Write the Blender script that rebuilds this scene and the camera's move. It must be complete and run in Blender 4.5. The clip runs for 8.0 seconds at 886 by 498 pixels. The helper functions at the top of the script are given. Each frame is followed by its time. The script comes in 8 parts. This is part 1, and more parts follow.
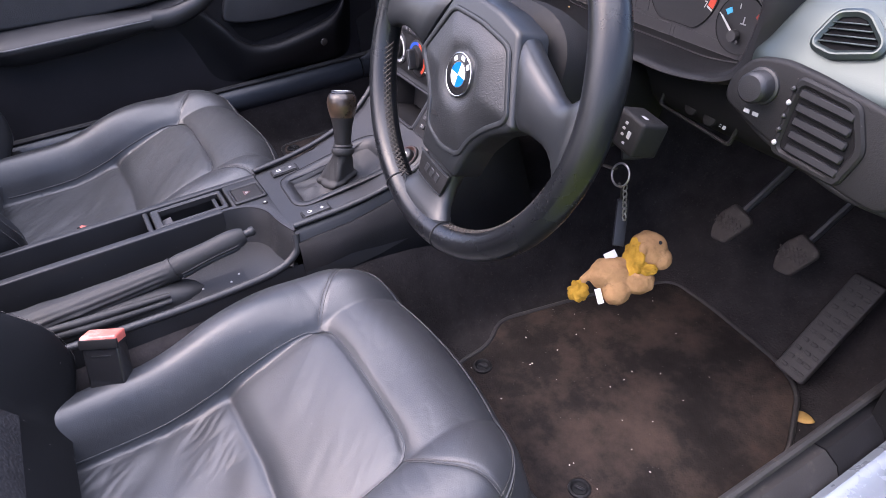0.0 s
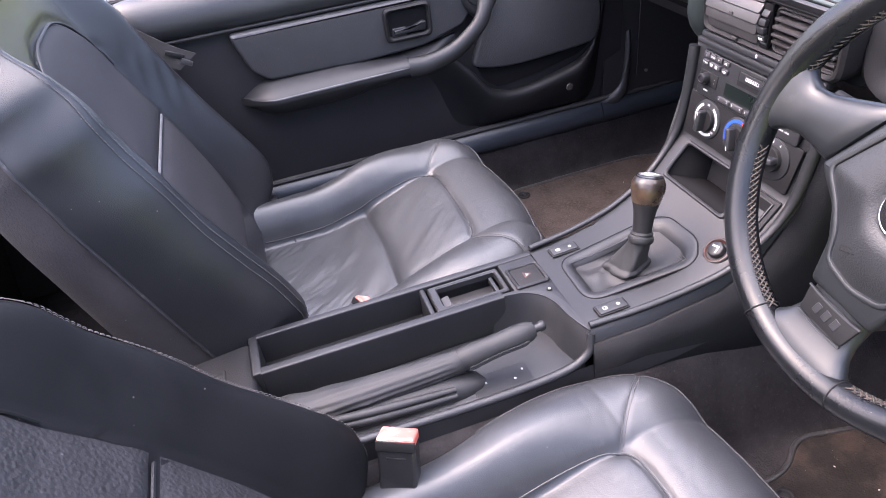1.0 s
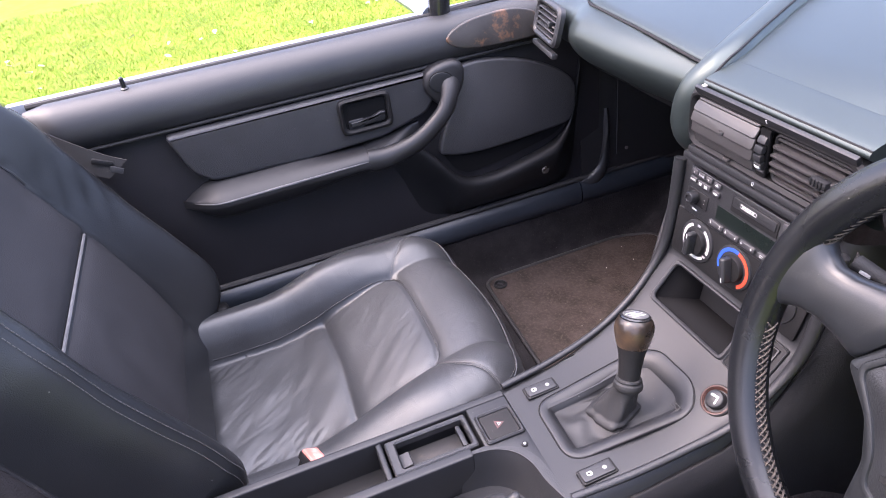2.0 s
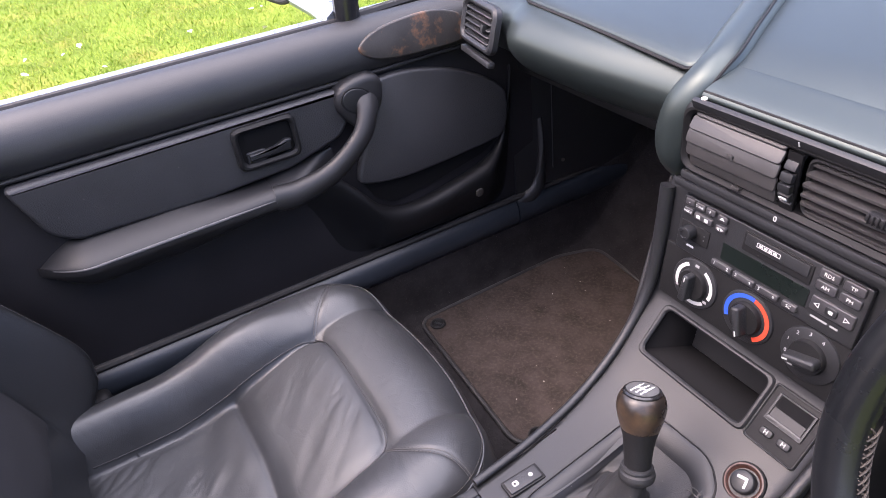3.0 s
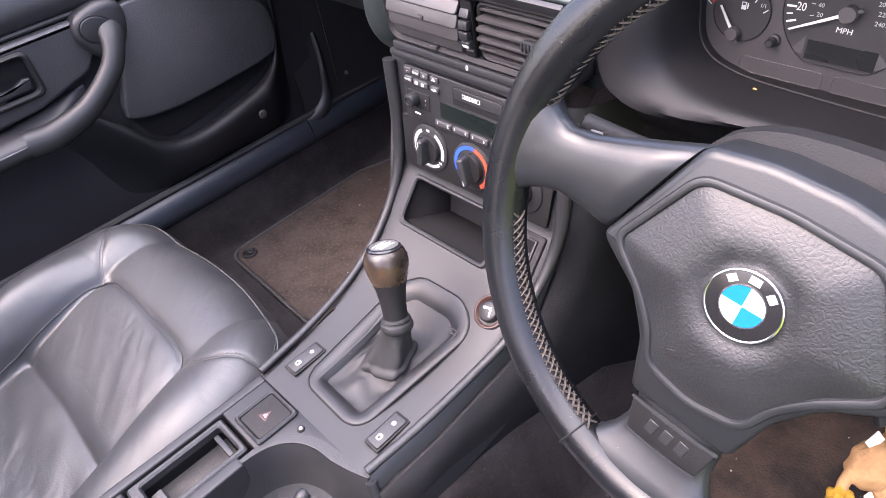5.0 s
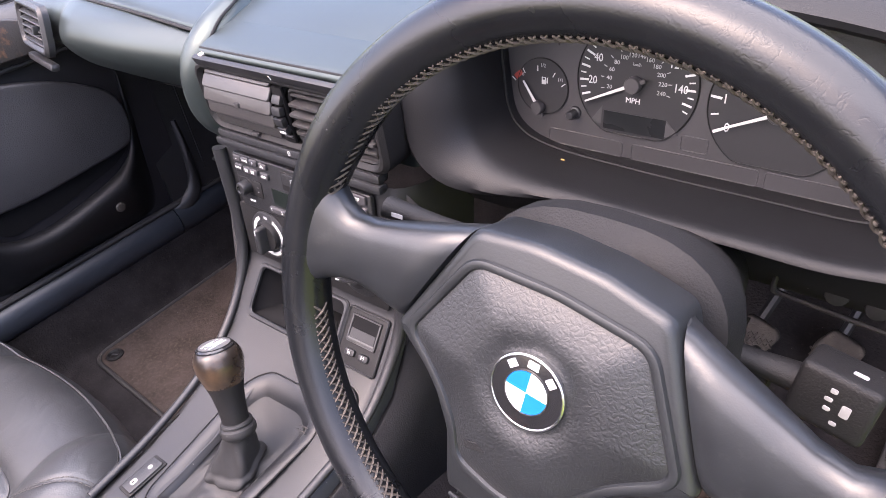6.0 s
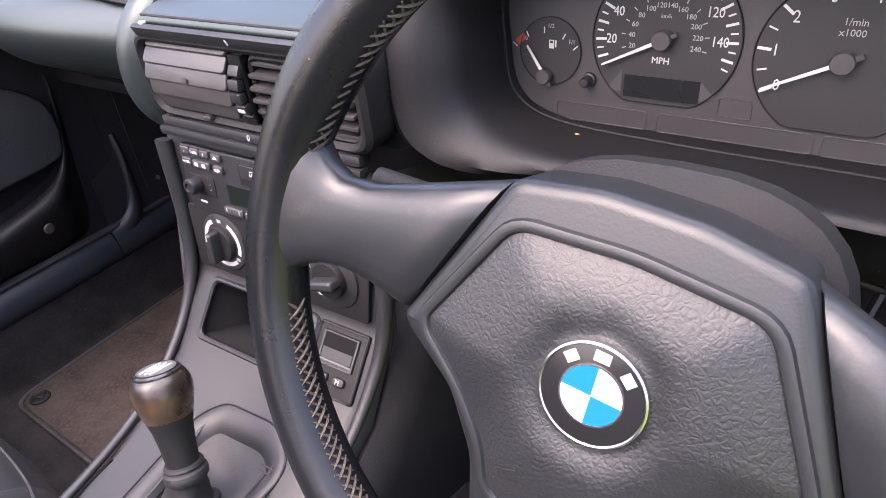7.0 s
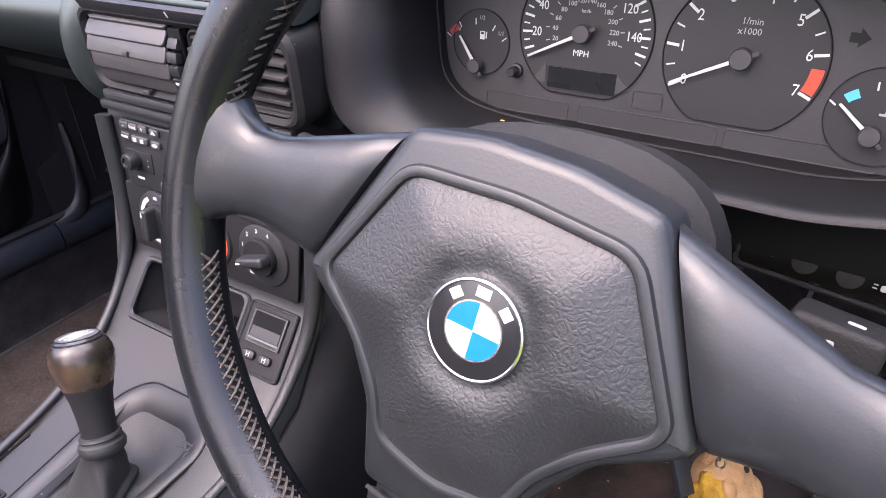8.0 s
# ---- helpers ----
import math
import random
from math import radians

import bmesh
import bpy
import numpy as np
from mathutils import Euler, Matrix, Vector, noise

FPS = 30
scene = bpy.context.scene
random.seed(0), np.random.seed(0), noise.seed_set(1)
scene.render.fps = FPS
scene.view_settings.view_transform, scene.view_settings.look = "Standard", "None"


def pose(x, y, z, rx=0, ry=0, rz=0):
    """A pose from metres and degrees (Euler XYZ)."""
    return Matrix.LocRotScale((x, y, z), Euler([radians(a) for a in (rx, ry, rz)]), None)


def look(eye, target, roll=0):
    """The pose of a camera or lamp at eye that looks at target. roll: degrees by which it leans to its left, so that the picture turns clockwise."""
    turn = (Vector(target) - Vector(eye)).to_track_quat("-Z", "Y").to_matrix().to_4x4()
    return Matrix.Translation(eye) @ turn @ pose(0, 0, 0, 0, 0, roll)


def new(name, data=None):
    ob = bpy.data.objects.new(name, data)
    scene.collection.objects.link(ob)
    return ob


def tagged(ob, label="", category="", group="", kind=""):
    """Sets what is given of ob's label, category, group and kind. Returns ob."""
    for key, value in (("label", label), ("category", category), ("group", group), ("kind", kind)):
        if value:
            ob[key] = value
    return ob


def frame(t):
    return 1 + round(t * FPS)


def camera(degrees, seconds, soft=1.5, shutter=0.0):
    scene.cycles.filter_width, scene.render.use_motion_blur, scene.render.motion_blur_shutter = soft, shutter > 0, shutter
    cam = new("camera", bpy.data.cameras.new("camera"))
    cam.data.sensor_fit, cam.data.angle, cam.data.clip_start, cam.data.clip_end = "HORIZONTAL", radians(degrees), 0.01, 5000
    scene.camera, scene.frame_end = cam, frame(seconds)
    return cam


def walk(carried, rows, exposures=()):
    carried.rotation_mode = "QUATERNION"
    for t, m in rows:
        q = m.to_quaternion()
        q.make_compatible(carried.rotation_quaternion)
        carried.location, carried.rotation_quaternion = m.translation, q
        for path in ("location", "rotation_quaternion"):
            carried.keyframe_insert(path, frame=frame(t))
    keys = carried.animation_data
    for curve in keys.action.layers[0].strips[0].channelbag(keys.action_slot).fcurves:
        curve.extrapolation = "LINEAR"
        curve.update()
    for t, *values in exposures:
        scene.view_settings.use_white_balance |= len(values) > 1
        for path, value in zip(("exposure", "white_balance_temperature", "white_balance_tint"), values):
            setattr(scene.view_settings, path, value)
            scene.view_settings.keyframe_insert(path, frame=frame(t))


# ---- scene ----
cam = camera(68.1, 8.0, soft=0.5)
METRES, EYE, TILT, LEAN, TURN = 1.1, 1.3, -32.0, 12.0, 40.0
PATH = [
    (0, (0.902, -0.475, 1.049), (-0.484, 0.287, -0.174), -3.4),
    (0.5, (0.789, -0.561, 1.083), (-0.71, -0.059, -0.142), -5.8),
    (1, (0.662, -0.61, 1.117), (-0.894, -0.219, -0.077), -7.9),
    (1.5, (0.585, -0.555, 1.157), (-0.989, -0.162, -0.012), -8.4),
    (1.7, (0.551, -0.527, 1.162), (-1.034, -0.125, 0.01), -8.7),
    (2.8, (0.342, -0.485, 1.133), (-1.175, 0.169, 0.004), -7.5),
    (3, (0.299, -0.473, 1.116), (-1.17, 0.237, -0.042), -7.4),
    (3.5, (0.246, -0.426, 1.062), (-1.033, 0.395, -0.238), -7.7),
    (4, (0.267, -0.415, 1.023), (-0.93, 0.401, -0.357), -8.2),
    (4.5, (0.344, -0.437, 1.03), (-0.844, 0.423, -0.33), -8.5),
    (5, (0.435, -0.415, 1.064), (-0.732, 0.528, -0.258), -9.4),
    (5.2, (0.46, -0.395, 1.078), (-0.685, 0.597, -0.228), -9.3),
    (6.3, (0.481, -0.325, 1.031), (-0.564, 0.925, -0.128), -7.7),
    (6.5, (0.457, -0.32, 1.018), (-0.573, 0.949, -0.135), -7.3),
    (7, (0.415, -0.317, 0.971), (-0.564, 1.033, -0.133), -6.0),
    (7.5, (0.418, -0.311, 0.956), (-0.51, 1.112, -0.099), -4.3),
    (8, (0.455, -0.328, 0.947), (-0.453, 1.116, -0.096), -1.5),
]
EXPOSURES = [(0.0, 2.72, 6100, 26), (0.5, 3.14, 6200, 26), (1.0, 3.37, 6400, 26), (1.5, 3.35, 6350, 27), (3.0, 2.77, 6500, 26), (3.5, 2.72, 6450, 26), (4.0, 3.15, 6500, 26), (4.5, 3.38, 6500, 26), (5.2, 3.46, 6550, 26), (6.5, 3.16, 6700, 26), (8.0, 3.12, 6450, 26)]
walk(cam, [(t, look(eye, target, roll)) for t, eye, target, roll in PATH], EXPOSURES)


# ---- world, sun, exposure ----
world = bpy.data.worlds.new("overcast_sky")
scene.world = world
world.use_nodes = True
wn = world.node_tree.nodes
sky = wn.new("ShaderNodeTexSky")
sky.sky_type = "NISHITA"
sky.sun_disc = False
sky.sun_elevation, sky.sun_rotation = radians(52), radians(200)
sky.air_density, sky.dust_density, sky.ozone_density = 1.0, 4.0, 1.0
wn["Background"].inputs[1].default_value = 0.105
world.node_tree.links.new(sky.outputs[0], wn["Background"].inputs[0])
sun = new("sun", bpy.data.lights.new("sun", "SUN"))
sun.data.energy, sun.data.angle, sun.data.color = 1.1, radians(80), (1.0, 0.985, 0.97)
sun.matrix_world = look((0.5, 0.4, 6.0), (0, 0, 0.5))


# ---- materials ----
def material(name, color, rough=0.5, metal=0.0, grain=0.0, grain_scale=400.0, vary=0.15, vary_scale=9.0, spec=0.5,
             coat=0.0, wear=None, wear_scale=14.0, wear_at=(0.62, 0.72), creases=0.0, crease_scale=30.0, crease_width=0.045, rough_vary=0.12, random=0.0, pebble=0.0, pebble_scale=350.0, cells=0.0, cell_scale=260.0, lint=0.0, lint_scale=220.0):
    """A procedural surface: base colour varied at two scales, optional worn patches, lint, grain relief and leather creases."""
    m = bpy.data.materials.new(name)
    m.use_nodes = True
    n, l = m.node_tree.nodes, m.node_tree.links
    b = n["Principled BSDF"]
    b.inputs["Metallic"].default_value = metal
    b.inputs["Specular IOR Level"].default_value = spec
    b.inputs["Coat Weight"].default_value = coat
    co = n.new("ShaderNodeTexCoord")
    big = n.new("ShaderNodeTexNoise")
    big.inputs["Scale"].default_value, big.inputs["Detail"].default_value, big.inputs["Roughness"].default_value = vary_scale, 6, 0.62
    l.new(co.outputs["Object"], big.inputs["Vector"])
    ramp = n.new("ShaderNodeValToRGB")
    e = ramp.color_ramp.elements
    e[0].position, e[1].position = 0.3, 0.7
    e[0].color = (*[c * (1 - vary) for c in color], 1)
    e[1].color = (*[min(1, c * (1 + vary)) for c in color], 1)
    l.new(big.outputs["Fac"], ramp.inputs["Fac"])
    out = ramp.outputs["Color"]
    fine = n.new("ShaderNodeTexNoise")
    fine.inputs["Scale"].default_value, fine.inputs["Detail"].default_value = grain_scale, 4
    l.new(co.outputs["Object"], fine.inputs["Vector"])
    if wear:
        wn_ = n.new("ShaderNodeTexNoise")
        wn_.inputs["Scale"].default_value, wn_.inputs["Detail"].default_value, wn_.inputs["Roughness"].default_value = wear_scale, 8, 0.7
        l.new(co.outputs["Object"], wn_.inputs["Vector"])
        wr = n.new("ShaderNodeMapRange")
        wr.inputs[1].default_value, wr.inputs[2].default_value = wear_at
        l.new(wn_.outputs["Fac"], wr.inputs[0])
        mix = n.new("ShaderNodeMix")
        mix.data_type = "RGBA"
        mix.inputs["B"].default_value = (*wear, 1)
        l.new(wr.outputs[0], mix.inputs["Factor"])
        l.new(out, mix.inputs["A"])
        out = mix.outputs["Result"]
    if lint:
        # sparse pale specks: small cells, of which few are picked
        sp = n.new("ShaderNodeTexVoronoi")
        sp.inputs["Scale"].default_value = lint_scale
        l.new(co.outputs["Object"], sp.inputs["Vector"])
        near = n.new("ShaderNodeMath")
        near.operation = "LESS_THAN"
        near.inputs[1].default_value = 0.12
        l.new(sp.outputs["Distance"], near.inputs[0])
        few = n.new("ShaderNodeMath")
        few.operation = "LESS_THAN"
        few.inputs[1].default_value = lint
        l.new(sp.outputs["Color"], few.inputs[0])
        both = n.new("ShaderNodeMath")
        both.operation = "MULTIPLY"
        l.new(near.outputs[0], both.inputs[0])
        l.new(few.outputs[0], both.inputs[1])
        mixl = n.new("ShaderNodeMix")
        mixl.data_type = "RGBA"
        mixl.inputs["B"].default_value = (0.10, 0.095, 0.09, 1)
        l.new(both.outputs[0], mixl.inputs["Factor"])
        l.new(out, mixl.inputs["A"])
        out = mixl.outputs["Result"]
    if random:
        oi = n.new("ShaderNodeObjectInfo")
        hs = n.new("ShaderNodeHueSaturation")
        mr = n.new("ShaderNodeMapRange")
        mr.inputs[3].default_value, mr.inputs[4].default_value = 1 - random, 1 + random
        l.new(oi.outputs["Random"], mr.inputs[0])
        l.new(mr.outputs[0], hs.inputs["Value"])
        l.new(out, hs.inputs["Color"])
        out = hs.outputs["Color"]
    l.new(out, b.inputs["Base Color"])
    rr = n.new("ShaderNodeMapRange")
    rr.inputs[3].default_value, rr.inputs[4].default_value = max(0.02, rough - rough_vary), min(1, rough + rough_vary)
    l.new(big.outputs["Fac"], rr.inputs[0])
    l.new(rr.outputs[0], b.inputs["Roughness"])
    height = None
    if grain:
        bp = n.new("ShaderNodeBump")
        bp.inputs["Strength"].default_value, bp.inputs["Distance"].default_value = min(1.0, grain), 0.0012
        l.new(fine.outputs["Fac"], bp.inputs["Height"])
        height = bp
    if creases:
        vo = n.new("ShaderNodeTexNoise")
        vo.inputs["Scale"].default_value, vo.inputs["Detail"].default_value, vo.inputs["Distortion"].default_value = crease_scale, 2.5, 1.2
        wv = n.new("ShaderNodeVectorMath")
        wv.operation = "ADD"
        l.new(co.outputs["Object"], wv.inputs[0])
        sc = n.new("ShaderNodeVectorMath")
        sc.operation = "SCALE"
        sc.inputs["Scale"].default_value = 0.05
        l.new(big.outputs["Color"], sc.inputs[0])
        l.new(sc.outputs[0], wv.inputs[1])
        l.new(wv.outputs[0], vo.inputs["Vector"])
        off = n.new("ShaderNodeMath")
        off.operation = "SUBTRACT"
        off.inputs[1].default_value = 0.5
        l.new(vo.outputs["Fac"], off.inputs[0])
        ab = n.new("ShaderNodeMath")
        ab.operation = "ABSOLUTE"
        l.new(off.outputs[0], ab.inputs[0])
        cl = n.new("ShaderNodeMapRange")
        cl.inputs[1].default_value, cl.inputs[2].default_value = 0.0, crease_width
        l.new(ab.outputs[0], cl.inputs[0])
        b2 = n.new("ShaderNodeBump")
        b2.inputs["Strength"].default_value, b2.inputs["Distance"].default_value = creases, 0.002
        l.new(cl.outputs[0], b2.inputs["Height"])
        if height:
            l.new(height.outputs[0], b2.inputs["Normal"])
        height = b2
    if pebble:
        vp = n.new("ShaderNodeTexVoronoi")
        vp.feature = "SMOOTH_F1"
        vp.inputs["Scale"].default_value = pebble_scale
        l.new(co.outputs["Object"], vp.inputs["Vector"])
        b3 = n.new("ShaderNodeBump")
        b3.invert = True
        b3.inputs["Strength"].default_value, b3.inputs["Distance"].default_value = pebble, 0.0015
        l.new(vp.outputs["Distance"], b3.inputs["Height"])
        if height:
            l.new(height.outputs[0], b3.inputs["Normal"])
        height = b3
    if cells:
        wob = n.new("ShaderNodeTexNoise")
        wob.inputs["Scale"].default_value, wob.inputs["Detail"].default_value = cell_scale * 0.45, 3
        l.new(co.outputs["Object"], wob.inputs["Vector"])
        sh = n.new("ShaderNodeVectorMath")
        sh.operation = "SCALE"
        sh.inputs["Scale"].default_value = 2.2 / cell_scale
        l.new(wob.outputs["Color"], sh.inputs[0])
        ad = n.new("ShaderNodeVectorMath")
        ad.operation = "ADD"
        l.new(co.outputs["Object"], ad.inputs[0])
        l.new(sh.outputs[0], ad.inputs[1])
        ve = n.new("ShaderNodeTexVoronoi")
        ve.feature = "DISTANCE_TO_EDGE"
        ve.inputs["Scale"].default_value = cell_scale
        l.new(ad.outputs[0], ve.inputs["Vector"])
        vm = n.new("ShaderNodeMapRange")
        vm.interpolation_type = "SMOOTHSTEP"
        vm.inputs[1].default_value, vm.inputs[2].default_value = 0.0, 0.30
        l.new(ve.outputs["Distance"], vm.inputs[0])
        b4 = n.new("ShaderNodeBump")
        b4.inputs["Strength"].default_value, b4.inputs["Distance"].default_value = cells, 0.25 / cell_scale
        l.new(vm.outputs[0], b4.inputs["Height"])
        if height:
            l.new(height.outputs[0], b4.inputs["Normal"])
        height = b4
    if height:
        l.new(height.outputs[0], b.inputs["Normal"])
    return m


LEATHER = material("black_leather", (0.0262, 0.0275, 0.0295), 0.41, grain=0.10, grain_scale=620, vary=0.28, vary_scale=7, wear=(0.060, 0.061, 0.064), wear_at=(0.66, 0.84), wear_scale=38, spec=0.50, cells=0.09, cell_scale=430, creases=0.05, crease_scale=16, lint=0.11, lint_scale=150)
LEATHER.node_tree.nodes["Principled BSDF"].inputs["Specular Tint"].default_value = (0.94, 0.975, 1.0, 1)
DRIVER_LEATHER = material("greyed_driver_leather", (0.0295, 0.0315, 0.0350), 0.41, grain=0.12, grain_scale=620, vary=0.25, vary_scale=7, wear=(0.065, 0.064, 0.068), wear_at=(0.60, 0.84), wear_scale=38, spec=0.55, cells=0.10, cell_scale=430, creases=0.045, crease_scale=14, lint=0.11, lint_scale=150)
# darker copies of the seat leather: upright backrests get their shade as colour
SHADED_BACK_LEATHER = material("shaded_back_leather", (0.0135, 0.0145, 0.0160), 0.37, grain=0.14, grain_scale=620, vary=0.25, vary_scale=7, spec=0.50, cells=0.2, cell_scale=420, lint=0.11, lint_scale=130)
SHADED_DRIVER_BACK = material("matte_shaded_driver_back_leather", (0.0048, 0.0052, 0.0060), 0.64, grain=0.14, grain_scale=620, vary=0.25, vary_scale=7, spec=0.17, cells=0.15, cell_scale=420, lint=0.12, lint_scale=130)
DOOR_LEATHER = material("door_leather", (0.0350, 0.0352, 0.0375), 0.45, grain=0.2, grain_scale=480, vary=0.2, vary_scale=9, cells=0.3, cell_scale=330, spec=0.5, lint=0.11, lint_scale=130)
# door leather darkened: the dimmer light on armrest and handle is in the colour
SHADED_ARM_LEATHER = material("shaded_armrest_leather", (0.0140, 0.0142, 0.0154), 0.46, grain=0.12, grain_scale=600, vary=0.25, vary_scale=9, spec=0.38)
# pale grey for rubbed leather plus the edge's overhead highlight
WORN_HIGHLIGHT = material("rubbed_edge_highlight", (0.075, 0.075, 0.078), 0.45, vary=0.4, vary_scale=25)
BOOT_LEATHER = material("dull_boot_leather", (0.0165, 0.0168, 0.0176), 0.58, grain=0.15, grain_scale=700, vary=0.35, vary_scale=22, cells=0.12, cell_scale=520, wear=(0.03, 0.028, 0.026), wear_at=(0.62, 0.8), wear_scale=60, spec=0.38, lint=0.15, lint_scale=260)
RING_RED = material("brown_red_ring", (0.048, 0.020, 0.015), 0.5, vary=0.3, vary_scale=80)
SEAT_SEAM = material("rubbed_seam_leather", (0.016, 0.016, 0.018), 0.5, grain=0.2, grain_scale=700, vary=0.3, vary_scale=12, wear=(0.20, 0.19, 0.18), wear_at=(0.60, 0.74), wear_scale=26)
COVER = material("airbag_skin", (0.0105, 0.0118, 0.0130), 0.38, grain=0.10, grain_scale=700, vary=0.25, vary_scale=14)
SPOKE = material("smooth_spoke_skin", (0.0120, 0.0134, 0.0150), 0.36, grain=0.04, grain_scale=800, vary=0.25, vary_scale=12, cells=0.02, cell_scale=330, wear=(0.040, 0.040, 0.041), wear_at=(0.58, 0.80), wear_scale=40, lint=0.11, lint_scale=260)
RIM_LEATHER = material("shiny_rim_leather", (0.0064, 0.0070, 0.0082), 0.29, grain=0.03, grain_scale=900, vary=0.3, vary_scale=9, cells=0.02, cell_scale=520, creases=0.06, crease_scale=110, wear=(0.030, 0.030, 0.031), wear_at=(0.66, 0.82), wear_scale=120, rough_vary=0.16, spec=0.42, lint=0.11, lint_scale=260)
SUEDE = material("perforated_cloth", (0.017, 0.017, 0.019), 0.72, grain=0.5, grain_scale=420, vary=0.25, vary_scale=30, spec=0.3, pebble=0.9, pebble_scale=230, wear=(0.06, 0.06, 0.062), wear_at=(0.62, 0.70), wear_scale=150)
SUEDE_PLAIN = material("smooth_cloth", (0.020, 0.020, 0.022), 0.75, grain=0.5, grain_scale=500, vary=0.2, vary_scale=20, spec=0.3)
# near-black with recess shade in its colour; also the plain clock display
BLACK_AND_SHADE = material("black_and_recess_shade", (0.004, 0.004, 0.0045), 0.85, vary=0.2, spec=0.15)
VINYL = material("door_vinyl", (0.0195, 0.0200, 0.0215), 0.44, grain=0.25, grain_scale=650, vary=0.15, vary_scale=8)
SHELL = material("grey_seat_shell", (0.030, 0.0285, 0.030), 0.85, grain=0.8, grain_scale=420, vary=0.18, vary_scale=20, spec=0.2, lint=0.15, lint_scale=150)
PIPING = material("pale_piping", (0.11, 0.11, 0.11), 0.6, grain=0.3, grain_scale=900, vary=0.3, vary_scale=60)
THREAD = material("grey_thread", (0.055, 0.052, 0.050), 0.8, vary=0.35, vary_scale=120)
DARK_THREAD = material("dark_thread", (0.028, 0.027, 0.027), 0.8, vary=0.35, vary_scale=120)
RIM_THREAD = material("dirty_thread", (0.034, 0.0275, 0.0225), 0.8, vary=0.5, vary_scale=120)
PLASTIC = material("grained_black_plastic", (0.0132, 0.0137, 0.0152), 0.46, grain=0.35, grain_scale=900, vary=0.15, vary_scale=12, wear=(0.055, 0.055, 0.056), wear_at=(0.66, 0.8), wear_scale=40)
VENT_PLASTIC = material("vent_plastic", (0.031, 0.0295, 0.0295), 0.42, grain=0.15, grain_scale=1100, vary=0.15, vary_scale=40, wear=(0.036, 0.034, 0.033), wear_at=(0.62, 0.8), wear_scale=60)
PLASTIC_GREY = material("charcoal_plastic", (0.0115, 0.0121, 0.0136), 0.47, spec=0.42, grain=0.14, grain_scale=900, vary=0.12, vary_scale=12, lint=0.11, lint_scale=170)
PLASTIC_DARK = material("matte_dark_plastic", (0.006, 0.006, 0.0065), 0.65, spec=0.3, grain=0.3, grain_scale=700, vary=0.2, vary_scale=10, lint=0.11, lint_scale=200)
PLASTIC_LOWER = material("dusty_lower_plastic", (0.0080, 0.0080, 0.0090), 0.70, grain=0.4, grain_scale=600, vary=0.3, vary_scale=18, wear=(0.018, 0.017, 0.016), wear_at=(0.6, 0.8), wear_scale=50, spec=0.25)
DOOR_LOWER = material("dark_door_vinyl", (0.0108, 0.0102, 0.0120), 0.62, grain=0.3, grain_scale=600, vary=0.25, vary_scale=10, spec=0.30)
KEY_GREY = material("grey_radio_key", (0.034, 0.033, 0.036), 0.42, vary=0.15, vary_scale=60)
DASH_SKIN = material("dash_skin", (0.0135, 0.0180, 0.0180), 0.38, spec=0.76, vary=0.12, vary_scale=6, rough_vary=0.04, grain=0.05, grain_scale=900)
# green reflection tint stands in for light through the tinted windscreen
DASH_SKIN.node_tree.nodes["Principled BSDF"].inputs["Specular Tint"].default_value = (0.86, 1.0, 0.95, 1)
BINNACLE_SKIN = material("binnacle_skin", (0.0075, 0.0078, 0.0088), 0.48, spec=0.23, grain=0.14, grain_scale=1100, vary=0.2, vary_scale=9, wear=(0.03, 0.03, 0.03), wear_at=(0.68, 0.82), wear_scale=30)
HAZARD_RED = material("faded_red_mark", (0.080, 0.034, 0.031), 0.5, vary=0.1)
SILL_BLUE = material("dark_blue_black_plastic", (0.013, 0.017, 0.023), 0.42, grain=0.2, grain_scale=600, vary=0.2, vary_scale=14)
GLOSS_BLACK = material("gloss_black", (0.012, 0.012, 0.013), 0.22, vary=0.1)
DIAL_FACE = material("dial_face", (0.011, 0.011, 0.012), 0.55, vary=0.1, grain=0.1, grain_scale=1500)
CLUSTER_GREY = material("cluster_grey", (0.030, 0.0292, 0.0305), 0.6, vary=0.1, vary_scale=16, grain=0.2, grain_scale=1400, wear=(0.08, 0.075, 0.07), wear_at=(0.66, 0.8), wear_scale=60)
CARPET = material("dark_carpet", (0.0175, 0.0160, 0.0165), 0.95, grain=1.0, grain_scale=300, vary=0.4, vary_scale=24, spec=0.1, wear=(0.042, 0.037, 0.033), wear_at=(0.56, 0.74), wear_scale=190, lint=0.16, lint_scale=190)
MAT_BROWN = material("brownish_mat", (0.036, 0.028, 0.025), 0.95, grain=1.0, grain_scale=300, vary=0.4, vary_scale=22, spec=0.1, wear=(0.062, 0.050, 0.042), wear_at=(0.48, 0.74), wear_scale=150, lint=0.17, lint_scale=190)
MAT_DIRTY = material("dirty_driver_mat", (0.018, 0.015, 0.014), 0.95, grain=1.0, grain_scale=300, vary=0.55, vary_scale=9, spec=0.1, wear=(0.058, 0.040, 0.030), wear_at=(0.46, 0.78), wear_scale=9, lint=0.17, lint_scale=190)
RUBBER = material("black_rubber", (0.018, 0.017, 0.017), 0.7, grain=0.3, grain_scale=500, vary=0.3, vary_scale=20, wear=(0.06, 0.05, 0.042), wear_at=(0.58, 0.75), wear_scale=40)
RUBBER_DUSTY = material("dusty_pedal_rubber", (0.046, 0.038, 0.032), 0.85, grain=0.5, grain_scale=500, vary=0.35, vary_scale=40, wear=(0.10, 0.085, 0.07), wear_at=(0.57, 0.75), wear_scale=60)
CAP_SILVER = material("brushed_silver_cap", (0.22, 0.22, 0.22), 0.36, metal=0.7, vary=0.15, vary_scale=60)
